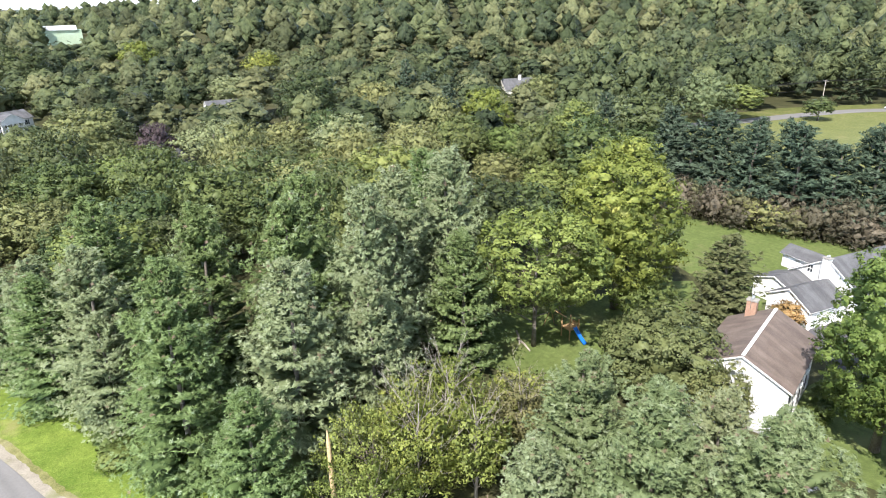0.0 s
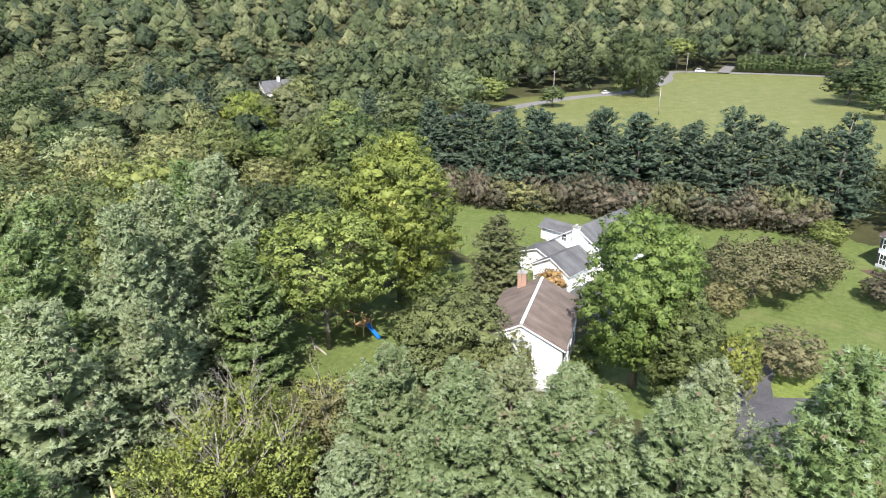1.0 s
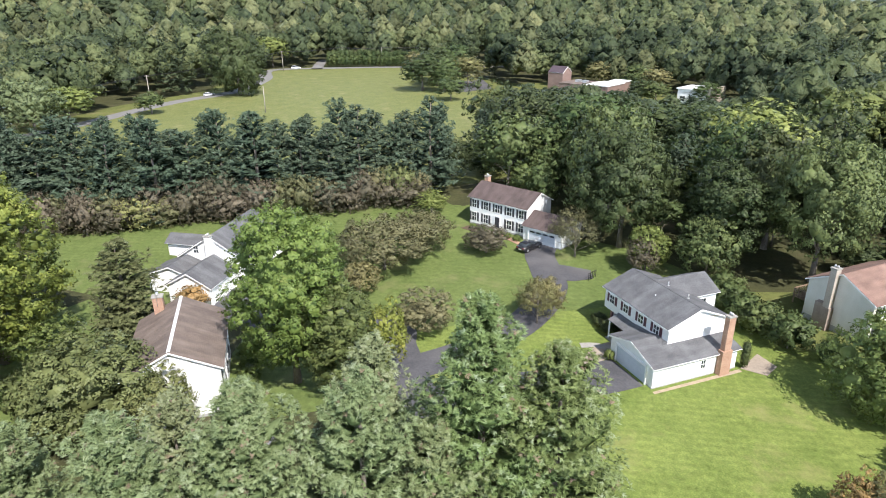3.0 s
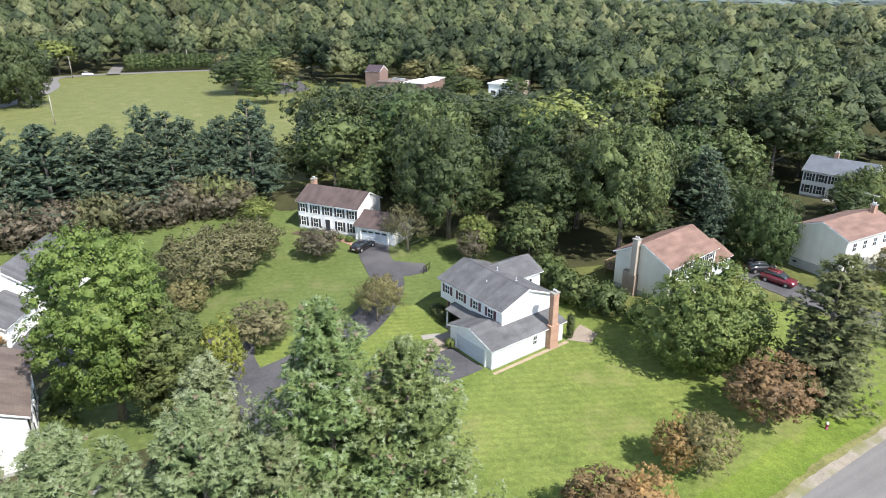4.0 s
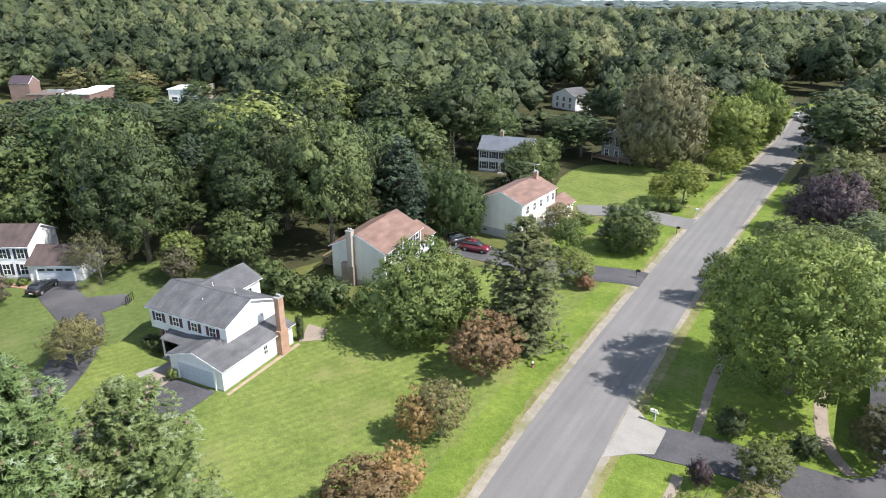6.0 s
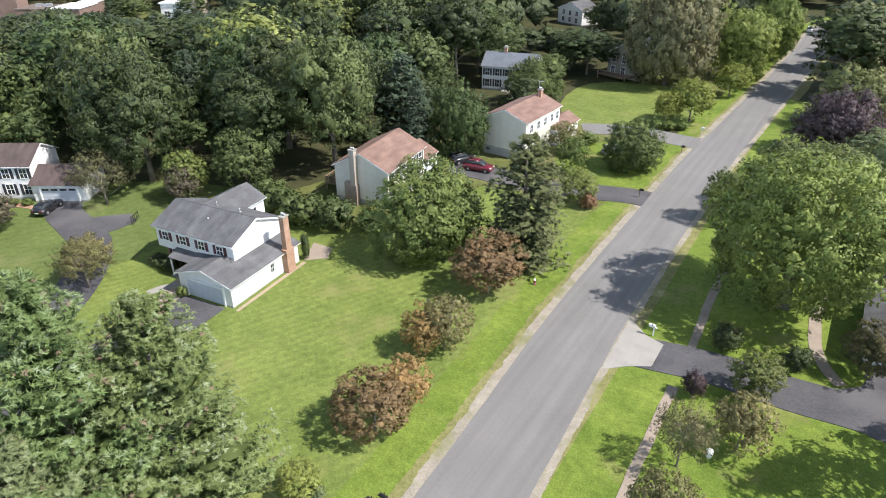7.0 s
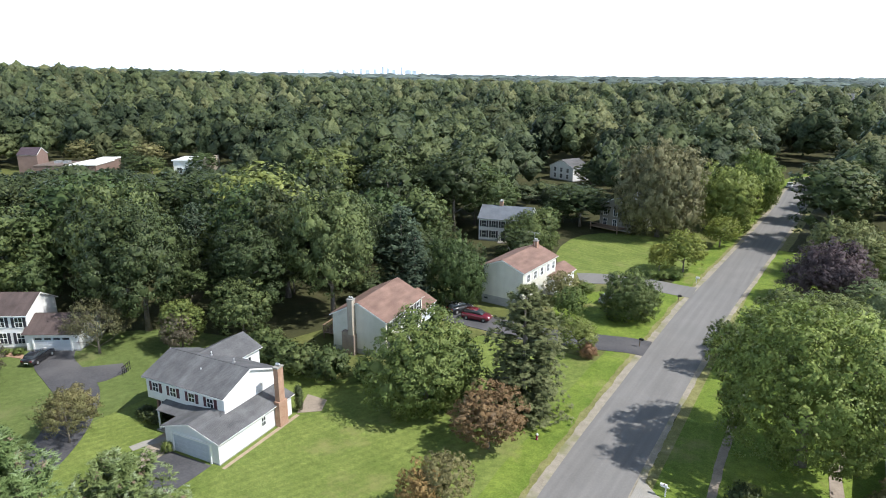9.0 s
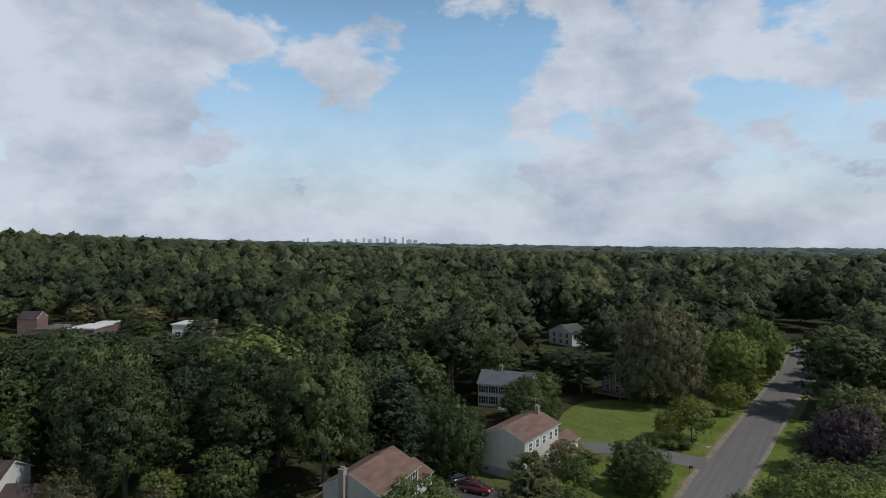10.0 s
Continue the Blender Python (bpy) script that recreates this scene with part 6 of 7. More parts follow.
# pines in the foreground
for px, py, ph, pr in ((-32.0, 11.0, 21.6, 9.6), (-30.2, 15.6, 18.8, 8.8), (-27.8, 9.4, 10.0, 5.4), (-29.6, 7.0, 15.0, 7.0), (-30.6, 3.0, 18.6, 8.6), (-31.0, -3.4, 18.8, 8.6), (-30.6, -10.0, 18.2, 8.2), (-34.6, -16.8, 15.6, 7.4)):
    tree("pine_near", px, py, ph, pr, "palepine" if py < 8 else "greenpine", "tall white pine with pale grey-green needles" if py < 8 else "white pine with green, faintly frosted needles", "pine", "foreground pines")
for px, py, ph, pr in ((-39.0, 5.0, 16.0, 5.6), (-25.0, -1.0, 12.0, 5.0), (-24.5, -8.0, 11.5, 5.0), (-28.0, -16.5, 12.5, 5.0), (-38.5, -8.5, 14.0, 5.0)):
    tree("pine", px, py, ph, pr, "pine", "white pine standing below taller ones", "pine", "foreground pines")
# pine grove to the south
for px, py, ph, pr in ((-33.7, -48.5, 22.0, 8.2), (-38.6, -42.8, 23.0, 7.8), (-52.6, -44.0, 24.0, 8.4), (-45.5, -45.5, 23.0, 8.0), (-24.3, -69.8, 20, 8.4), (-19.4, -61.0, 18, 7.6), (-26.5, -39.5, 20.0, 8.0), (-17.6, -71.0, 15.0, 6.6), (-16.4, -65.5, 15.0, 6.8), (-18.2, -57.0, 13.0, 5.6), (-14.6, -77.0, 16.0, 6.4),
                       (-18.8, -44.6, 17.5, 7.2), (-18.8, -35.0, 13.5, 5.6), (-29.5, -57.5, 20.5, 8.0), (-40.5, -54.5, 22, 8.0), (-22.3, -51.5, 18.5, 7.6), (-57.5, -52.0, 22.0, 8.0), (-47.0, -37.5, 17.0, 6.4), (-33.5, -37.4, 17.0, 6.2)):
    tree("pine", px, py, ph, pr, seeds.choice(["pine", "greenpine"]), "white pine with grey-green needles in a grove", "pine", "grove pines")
tree("twiggy", -34.3, -29.3, 11.5, 4.4, "yellow", "half-dead tree with bare grey twigs", bark=DEADWOOD)
tree("twiggy", -32.0, -24.5, 10.5, 4.2, "shade", "thin yellow-green tree with bare twigs", bark=DEADWOOD)
tree("sparse", -25.5, -30.0, 10.0, 5.0, "shade", "leafy yellow-green tree below the pines")
tree("sparse", -22.0, -26.5, 9.0, 4.8, "shade", "leafy yellow-green tree below the pines")
tree("twiggy", -28.0, -27.0, 12.0, 4.4, "yellow", "thin yellow-green tree with bare twigs", bark=DEADWOOD)
tree("small", -40.0, -26.0, 7.0, 3.6, "shade", "leafy green tree in the undergrowth")
tree("small", -69.5, -27.0, 7.0, 4.2, "bright", "leafy green tree below a taller one")
tree("small", -65.5, -36.0, 8.0, 4.6, "shade", "leafy green tree below a taller one")
tree("twiggy", -37.5, -24.0, 10.0, 4.0, "olive", "thin yellow-green tree with bare twigs", bark=DEADWOOD)
tree("twiggy", -30.5, -30.5, 10.5, 4.0, "shade", "thin leafy tree with bare grey twigs", bark=DEADWOOD)
tree("mid", -71.0, -148.0, 13.5, 4.8, "purple", "dark purple-leaved tree among green ones")
for bx, by in ((-15.4, -51.6), (-17.0, -49.4), (-16.4, -54.6)):
    tree("bush", bx, by, 1.7, 1.9, "bright", "vine-covered green bush at the verge", "bush", "verge bushes")
# row of blue-green pines and brown shrubs before the field
for k in range(26):
    tree("pine_far", -121.0 - 5 * (k % 2) + seeds.uniform(-2.5, 2.5), -46.0 + 3.1 * k + seeds.uniform(-1.6, 1.6), seeds.uniform(15.0, 19.5), seeds.uniform(6.0, 8.8), "bluepine", "blue-green white pine in a row before a field", "pine", "row pines")
for k in range(34):
    leaf = seeds.choice(["brown", "brown", "umber", "brown", "brown", "dull"])
    tree("thick", -114.5 - 2.6 * (k % 2) + seeds.uniform(-1.2, 1.2), -40.0 + 2.0 * k + seeds.uniform(-0.8, 0.8), seeds.uniform(5.4, 9.4), seeds.uniform(2.8, 4.2), leaf, f"{WORDS[leaf]} thicket tree below a row of pines", "tree", "thicket trees")


# ---- woods ----
def inside(x, y, poly):
    odd = False
    for (ax, ay), (bx, by) in zip(poly, poly[1:] + poly[:1]):
        if (ay > y) != (by > y) and x < (bx - ax) * (y - ay) / (by - ay) + ax:
            odd = not odd
    return odd


YARDS = [(-126, -44), (-129, 34), (-112, 37), (-99, 50), (-86, 56), (-76, 66), (-61, 74), (-55, 88), (-49, 103), (-48, 117), (-52, 132), (-56, 146), (-46, 164), (-36, 182), (-26, 215), (-24, 290), (20, 320), (30, 285), (-4, 250), (-7, 212), (-4, 150), (70, 140), (70, -90),
         (-14, -90), (-16, -72), (-34, -76), (-50, -62), (-66, -58), (-80, -44)]
MEADOW = [(-127, -40), (-150, -75), (-215, -80), (-262, -52), (-296, -24), (-376, -10), (-382, 40), (-366, 118), (-340, 150), (-336, 84), (-318, 72), (-300, 102), (-258, 98), (-232, 86), (-176, 72), (-148, 46), (-128, 34)]
HALL = [(-270, 96), (-262, 84), (-236, 84), (-213, 106), (-188, 137), (-194, 158), (-220, 158), (-240, 140), (-261, 121)]
HOMES = [(-67, -235, 15), (-127, -206, 10), (-233, -153, 12), (-65, 124, 12), (-60, 131, 7), (-46, 156, 8), (-86, 217, 13), (-495, 88, 24), (-290, 205, 12)]


def wooded(x, y):
    if inside(x, y, YARDS) or inside(x, y, MEADOW) or inside(x, y, HALL):
        return False
    return all((x - a) ** 2 + (y - b) ** 2 > r * r for a, b, r in HOMES)


def ceiling_at(x, y):
    """Trees stay low enough that the hall and the glimpsed houses show over them."""
    d, az = math.hypot(x, y), math.degrees(math.atan2(-x, y))
    for low, high, near, far, z in ((59, 69.5, 110, 262, 4.4), (50, 59, 110, 246, 3.6), (18.8, 25.8, 60, 226, 0), (25.8, 31.4, 60, 131, -2), (14, 20, 60, 149, 0), (160, 168.5, 95, 252, 3), (144.2, 152.6, 95, 238, 8), (152.6, 156.6, 60, 188, 5), (121, 126, 95, 268, 8), (157.2, 160.6, 250, 594, 14)):
        if low < az < high and near < d < far:
            return 37 - (37 - z) * d / far - 1
    return 99


wild = random.Random(21)
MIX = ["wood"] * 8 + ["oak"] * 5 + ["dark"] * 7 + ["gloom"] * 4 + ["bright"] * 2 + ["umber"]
# woods under a cloud, their shade carried by darker leaf colours
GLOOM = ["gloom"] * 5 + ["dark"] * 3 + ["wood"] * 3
SOUTH = ["oak"] * 4 + ["wood"] * 4 + ["bright"] * 2 + ["dull"] * 4 + ["pale"] + ["dark"] * 2
FAR = {"gloom": "far_deep", "dull": "far_olive", "wood": "far_green", "oak": "far_green", "dark": "far_deep", "bright": "far_light", "olive": "far_olive", "pale": "far_light", "yellow": "far_olive", "umber": "far_olive"}
distant = []
# tall single trees that stand out of the southern woods
LONERS = [(-131, -166, 20, 11.5, "dark"), (-98, -110.5, 15, 9.6, "pale"), (-78, -134.5, 14, 8.6, "pale"), (-61, -160, 17, 11, "dull"), (-66, -106, 14, 6.6, "dull"), (-49.5, -107.5, 16, 7.6, "oak"), (-144, -105, 17, 7.8, "yellow"), (-149, -153, 15, 8.8, "dull"),
          (-159, -73, 15, 8.4, "pale"), (-211, -67.5, 17, 9.6, "pale"), (-104, -327, 24, 15, "dark"), (-171, -356, 20, 11, "yellow"), (-141, -225, 14, 9.4, "pale"), (-195, -279, 17, 8.6, "yellow"), (-143.5, -80, 15, 7, "wood"), (-197, -119, 15, 8, "dull"), (-92, -84, 15, 7.5, "dull"), (-116, -92, 14, 7.5, "oak")]
for x, y, h, r, leaf in LONERS:
    tree("mid", x, y, h, r, leaf, f"broad {WORDS[leaf]} tree standing out of the woods", "tree", "woodland trees")
for x, y, h, r in ((-171.5, -160, 20, 6.4), (-134, -110.5, 18, 5.8), (-168, -148, 17, 5.5)):
    tree("pine_far", x, y, h, r, "bluepine", "blue-green pine in the woods", "pine", "woodland trees")
step = 10.6
for iy in range(-40, 41):
    for ix in range(-41, 11):
        x, y = ix * step + wild.uniform(-3.6, 3.6), iy * step + wild.uniform(-3.6, 3.6)
        d, az = math.hypot(x, y), math.degrees(math.atan2(-x, y))
        if not (-22 < az < 178 and d < 405) or not wooded(x, y):
            continue
        if az > 112 and (wild.random() < 0.3 or any((x - q[0]) ** 2 + (y - q[1]) ** 2 < (q[3] + 2.5) ** 2 for q in LONERS)):
            continue
        r = 4.8 + 5.4 * wild.random() ** 1.4 if az < 118 else wild.uniform(5.4, 9.2)
        h = min(11.5 + (r - 4.8) * 1.5 + wild.uniform(0, 5.5) if az < 118 else wild.uniform(9, 17), ceiling_at(x, y))
        if h < 4:
            continue
        r = min(r, 2.4 + h * 0.44)
        if wild.random() < (0.15 if d > 165 else 0.1 if az < 118 else 0.0):
            continue
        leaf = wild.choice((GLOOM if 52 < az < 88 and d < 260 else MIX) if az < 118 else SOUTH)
        if d < 165:
            if wild.random() < 0.07:
                tree("pine_far", x, y, h, r, "bluepine", "blue-green pine in the woods", "pine", "woodland trees")
            else:
                tree("mid" if az > 118 or (d < 118 and az > 15) else "wild", x, y, h, r, leaf, f"{WORDS[leaf]} broadleaf tree standing in dense woods", "tree", "woodland trees")
        else:
            r *= 0.8
            h *= 1.06
            distant.append((x, y, h, r, FAR[leaf], 5))
thicket = []
for iy in range(-4, 19):
    for ix in range(-20, 1):
        x, y = (ix + 0.5) * 8.4 + wild.uniform(-3, 3), (iy + 0.5) * 8.4 + wild.uniform(-3, 3)
        d, az = math.hypot(x, y), math.degrees(math.atan2(-x, y))
        if d > 158 or not (0 < az < 100) or not wooded(x, y) or wild.random() < 0.25:
            continue
        h = min(wild.uniform(5, 10.5), ceiling_at(x, y))
        if h > 2.5:
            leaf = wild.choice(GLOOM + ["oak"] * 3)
            thicket.append((x, y, h, min(wild.uniform(3.2, 4.8), h * 0.6), leaf))


def understorey(rows):
    """The low growth under the wood's edge, stems and leaves, as one mass."""
    mats = [BARK, *(LEAF[k] for k in sorted({r[4] for r in rows}))]
    keys = ["", *sorted({r[4] for r in rows})]
    all_v, all_n, all_f, all_k, count = [], [], [], [], 0
    for x, y, h, r, leaf in rows:
        top, stem, r0, h0 = KINDS["wild"][seeds.randrange(len(KINDS["wild"]))]
        m = np.array(pose(x, y, rise(x, y), 0, 0, seeds.uniform(0, 360)) @ Matrix.Diagonal((r / r0, r / r0, h / h0, 1)))
        for me, slot in ((stem, 0), (top, keys.index(leaf))):
            me.calc_loop_triangles()
            k = len(me.vertices)
            v, n = np.empty(3 * k, np.float32), np.zeros((k, 3), np.float32)
            me.vertices.foreach_get("co", v)
            at, cn = np.empty(len(me.loops), np.int32), np.empty(3 * len(me.loops), np.float32)
            me.loops.foreach_get("vertex_index", at)
            me.corner_normals.foreach_get("vector", cn)
            n[at] = cn.reshape(-1, 3)
            f = np.empty(3 * len(me.loop_triangles), np.int32)
            me.loop_triangles.foreach_get("vertices", f)
            all_v.append(v.reshape(-1, 3) @ m[:3, :3].T + m[:3, 3])
            all_n.append(unit(n @ np.linalg.inv(m[:3, :3])))
            all_f.append(f.reshape(-1, 3) + count)
            all_k.append(np.full(len(f) // 3, slot, np.int32))
            count += k
    L = Leaves(0)
    L.v, L.n, L.f, L.k, L.tone = all_v, all_n, all_f, all_k, [np.zeros(1)]
    me = L.mesh("understorey")
    for mat in mats:
        me.materials.append(mat)
    tagged(new("understorey", me), "dark green understorey at the wood's edge", "undergrowth", kind="stuff")


understorey(thicket)
for d in np.geomspace(412, 4300, 42):
    gap = max(14.0, d / 50) if d < 1000 else d / 34
    for k in range(int(math.radians(205) * d / gap)):
        az = math.radians(-25) + (k + wild.uniform(-0.4, 0.4)) * gap / d
        dd = d * wild.uniform(0.985, 1.015)
        x, y = -math.sin(az) * dd, math.cos(az) * dd
        if not wooded(x, y):
            continue
        big = gap / 10.0
        top = ceiling_at(x, y) - rise(x, y)
        if top < 5:
            continue
        # past 1500 m the haze comes from the leaf colour
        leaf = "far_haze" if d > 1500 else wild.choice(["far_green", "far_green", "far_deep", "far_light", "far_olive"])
        distant.append((x, y, min((wild.uniform(14, 26) if d < 900 else wild.uniform(14, 19)) + min(big, 6), top), gap * wild.uniform(0.4, 0.62), leaf, 3 if d < 1000 else 2))


def model(L):
    return np.concatenate(L.v), unit(np.concatenate(L.n)), np.concatenate(L.f)


# crowns for the woods, from those that stand nearest to those on the hills
WOODS = {
    5: [model(limb_crown(200 + i, 5.0, 0.5, 16.0, 20, 4, 4, 0.8, 0.36, 0.9, 0.36, -0.45, 0.9, 0.0, 0.1, True, 0.2)) for i in range(5)] + [model(pine_crown(208, 5.0, 1.0, 16.0, 30, 4, 2, 1.3, 0.6, 0.9, (0.0, 1.0), 0.5, 0.3, 0.42, 0.0, True))],
    3: [model(limb_crown(220 + i, 5.0, 0.5, 16.0, 10, 3, 2, 1.1, 0.46, 0.9, 0.36, -0.25, 0.95, 0.0, 0.1, True, 0.2)) for i in range(5)],
    2: [model(limb_crown(230 + i, 5.0, 0.5, 16.0, 5, 1, 1, 1.5, 0.68, 0.9, 0.3, -0.1, 0.95, 0.0, 0.1, True, 0.2)) for i in range(4)],
}


def far_woods(leaf, trees, seed):
    """Distant trees of one kind as one mass of lumpy, leafy crowns."""
    L = Leaves(seed)
    rng = L.rng
    for level in sorted({t[5] for t in trees}):
        some = np.array([(t[0], t[1], t[2], t[3], rise(t[0], t[1])) for t in trees if t[5] == level])
        kind = rng.integers(0, len(WOODS[level]) if leaf == "far_deep" else min(5, len(WOODS[level])), len(some))
        for i, (v, n, f) in enumerate(WOODS[level]):
            rows = some[kind == i]
            if not len(rows):
                continue
            a = rng.uniform(0, math.tau, len(rows))
            ca, sa = np.cos(a)[:, None], np.sin(a)[:, None]
            wide, tall = rows[:, 3:4] / 5.0, rows[:, 2:3] / 15.5
            x, y, z = ((v[None, :, 0] * ca - v[None, :, 1] * sa) * wide, (v[None, :, 0] * sa + v[None, :, 1] * ca) * wide, v[None, :, 2] * tall)
            at = np.stack([x + rows[:, 0:1], y + rows[:, 1:2], z + rows[:, 4:5]], -1)
            way = np.stack([(n[None, :, 0] * ca - n[None, :, 1] * sa) / wide, (n[None, :, 0] * sa + n[None, :, 1] * ca) / wide, n[None, :, 2] / tall], -1)
            faces = (f[None] + len(v) * np.arange(len(rows))[:, None, None]).reshape(-1, 3)
            L.add(at.reshape(-1, 3), unit(way).reshape(-1, 3), faces, 0, rng.random(len(rows)) + 0.001)
    me = L.mesh("far_woods")
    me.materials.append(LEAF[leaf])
    return tagged(new("far_woods", me), f"distant woods of {WORDS[leaf]} trees", "woods", kind="stuff")


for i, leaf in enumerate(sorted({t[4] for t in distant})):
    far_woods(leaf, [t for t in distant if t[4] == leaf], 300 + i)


# ---- small things ----
def bevelled(bm, width, segments=2):
    bmesh.ops.bevel(bm, geom=[e for e in bm.edges if e.calc_face_angle(0) > 0.5], offset=width, segments=segments, affect="EDGES", profile=0.6)
    for f in bm.faces:
        f.smooth = True
    return bm


def loft(rows):
    """A shell through cross-sections of equal count."""
    bm = bmesh.new()
    rings = [[bm.verts.new(p) for p in r] for r in rows]
    n = len(rows[0])
    for a, b in zip(rings, rings[1:]):
        for i in range(n):
            f = bm.faces.new((a[i], a[(i + 1) % n], b[(i + 1) % n], b[i]))
            f.smooth = True
    bm.faces.new(list(reversed(rings[0])))
    bm.faces.new(rings[-1])
    bmesh.ops.recalc_face_normals(bm, faces=bm.faces)
    return bm


def car(x, y, turn, coat, label, tall=0.0, length=4.6):
    """A parked car with its nose towards local +x."""
    c = thing("car", pose(x, y, 0.09, 0, 0, turn), label, "car")
    s, w = length / 4.6, 0.9
    side = lambda px, z0, z1, half: [(px * s, -half, z0), (px * s, half, z0), (px * s, half * 1.0, (z0 + z1) / 2), (px * s, half * 0.93, z1), (px * s, -half * 0.93, z1), (px * s, -half, (z0 + z1) / 2)]
    part("body", loft([side(-2.3, 0.45, 0.8 + tall * 0.5, w * 0.85), side(-2.15, 0.28, 0.98 + tall * 0.6, w * 0.97), side(-1.0, 0.24, 1.0 + tall * 0.5, w), side(0.6, 0.24, 0.98 + tall * 0.5, w),
                       side(1.7, 0.26, 0.86 + tall * 0.5, w * 0.96), side(2.2, 0.32, 0.74 + tall * 0.4, w * 0.85), side(2.32, 0.42, 0.6 + tall * 0.3, w * 0.7)]), coat, c)
    roof = 1.42 + tall
    base = 0.97 + tall * 0.5
    back = -2.05 if tall > 0.15 else -1.85
    part("cabin", loft([[(px * s, -h, z), (px * s, h, z), (px * s * q, h * 0.82, t), (px * s * q, -h * 0.82, t)] for px, h, z, t, q in
                        ((back, 0.78, base, base + 0.03, 1.0), (back + 0.25, 0.8, base - 0.02, roof - 0.06, 1.0), (-0.4, 0.82, base - 0.02, roof, 1.0), (0.25, 0.82, base - 0.02, roof - 0.05, 1.0), (1.15, 0.8, base - 0.03, base + 0.02, 1.0))]), GLASS, c, "dark tinted windows")
    part("roof", loft([[(px * s, -h, z), (px * s, h, z), (px * s, h * 0.9, z + 0.05), (px * s, -h * 0.9, z + 0.05)] for px, h, z in ((back + 0.28, 0.62, roof - 0.06), (-0.5, 0.68, roof - 0.005), (0.22, 0.64, roof - 0.05))]), coat, c)
    if tall > 0.15:
        for yy in (-0.55, 0.55):
            part("roof_rail", boxes((-1.5 * s, 0.1, yy - 0.02, yy + 0.02, roof + 0.06, roof + 0.1)), METAL, c)
    for wx in (-1.4, 1.4):
        for yy in (-0.82, 0.82):
            bm = tube(bmesh.new(), [(wx * s, yy - 0.1, 0.33), (wx * s, yy + 0.1, 0.33)], [0.33, 0.33], 18)
            wheel = part("wheel", bm, RUBBER, c)
            part("rim", tube(bmesh.new(), [(wx * s, yy - 0.105, 0.33), (wx * s, yy + 0.105, 0.33)], [0.2, 0.2], 12), METAL, wheel)
    for yy in (-0.62, 0.62):
        part("headlight", boxes((2.16 * s, 2.28 * s, yy - 0.16, yy + 0.16, 0.62 + tall * 0.3, 0.74 + tall * 0.3)), TRIM, c)
        part("tail_light", boxes((-2.32 * s, -2.22 * s, yy - 0.14, yy + 0.14, 0.72 + tall * 0.4, 0.88 + tall * 0.4)), RED_PAINT, c)
    part("number_plate", boxes((-2.335 * s, -2.31 * s, -0.25, 0.25, 0.52, 0.64)), TRIM, c)
    return c


car(-45.6, 80.8, 8, RED_PAINT, "dark red sport utility vehicle parked on a driveway", 0.25)
car(-49.6, 82.4, 70, BLACK_PAINT, "dark vehicle parked beside a house", 0.2, 4.2)
car(-87.0, 37.0, 118, BLACK_PAINT, "black sedan parked before a garage")
car(-31.0, 99.5, 80, SILVER_PAINT, "silver car parked under a tree", 0.1)
car(-279.5, -24.0, 130, WHITE_PAINT, "white car on the far road")
car(-374, 15, 88, WHITE_PAINT, "white van on the far road", 0.4, 5.2)
car(-16.8, 238, 90, WHITE_PAINT, "white car parked at the bend", 0.2)
car(-57.5, 119.5, 30, WHITE_PAINT, "white car parked beside a house", 0.1)


def mailbox(x, y, turn, coat, label):
    m = thing("mailbox", pose(x, y, 0.05, 0, 0, turn), label, "mailbox", "street mailboxes")
    part("post", boxes((-0.05, 0.05, -0.05, 0.05, -0.3, 1.05), (-0.05, 0.05, -0.45, 0.3, 0.92, 1.0)), WOOD if coat is not TRIM else TRIM, m)
    bm = bmesh.new()
    prof = [(-0.12, 0), (0.12, 0), (0.12, 0.14)] + [(0.12 * math.cos(a), 0.14 + 0.12 * math.sin(a)) for a in np.linspace(0.4, 2.7, 6)] + [(-0.12, 0.14)]
    ends = [[bm.verts.new((px, yy, 1.02 + pz)) for px, pz in prof] for yy in (-0.5, 0.1)]
    bm.faces.new(list(reversed(ends[0])))
    bm.faces.new(ends[1])
    for i in range(len(prof)):
        bm.faces.new((ends[0][i], ends[0][(i + 1) % len(prof)], ends[1][(i + 1) % len(prof)], ends[1][i]))
    bmesh.ops.recalc_face_normals(bm, faces=bm.faces)
    box_ = part("box", bm, coat, m)
    part("flag", boxes((0.13, 0.14, -0.2, -0.12, 1.15, 1.35)), RED_PAINT, box_)
    return m


mailbox(-20.55, 22.5, 90, BLACK, "black mailbox on a post beside the street")
mailbox(-20.0, 23.2, 90, BLACK, "black mailbox on a post beside the street")
mailbox(-10.2, 52.9, -90, TRIM, "white mailbox on a white post by the apron")
mailbox(-21.6, 84.3, 90, BLACK, "dark mailbox beside a driveway mouth")
mailbox(-21.4, 105.6, 90, BLACK, "dark mailbox beside a driveway mouth")
mailbox(-21.0, 117.4, 90, TRIM, "pale mailbox beside a driveway mouth")

hyd = thing("fire_hydrant", pose(-23.8, 55.2, 0.04), "red fire hydrant with white cap in grass", "hydrant")
part("barrel", tube(bmesh.new(), [(0, 0, -0.1), (0, 0, 0.05), (0, 0, 0.06), (0, 0, 0.55)], [0.16, 0.16, 0.11, 0.11], 12), RED_PAINT, hyd)
part("bonnet", tube(bmesh.new(), [(0, 0, 0.55), (0, 0, 0.62), (0, 0, 0.72), (0, 0, 0.78)], [0.15, 0.14, 0.08, 0.03], 12), TRIM, hyd, "white bonnet")
part("nozzle", tube(bmesh.new(), [(-0.2, 0, 0.42), (0.2, 0, 0.42)], [0.06, 0.06], 8), RED_PAINT, hyd)

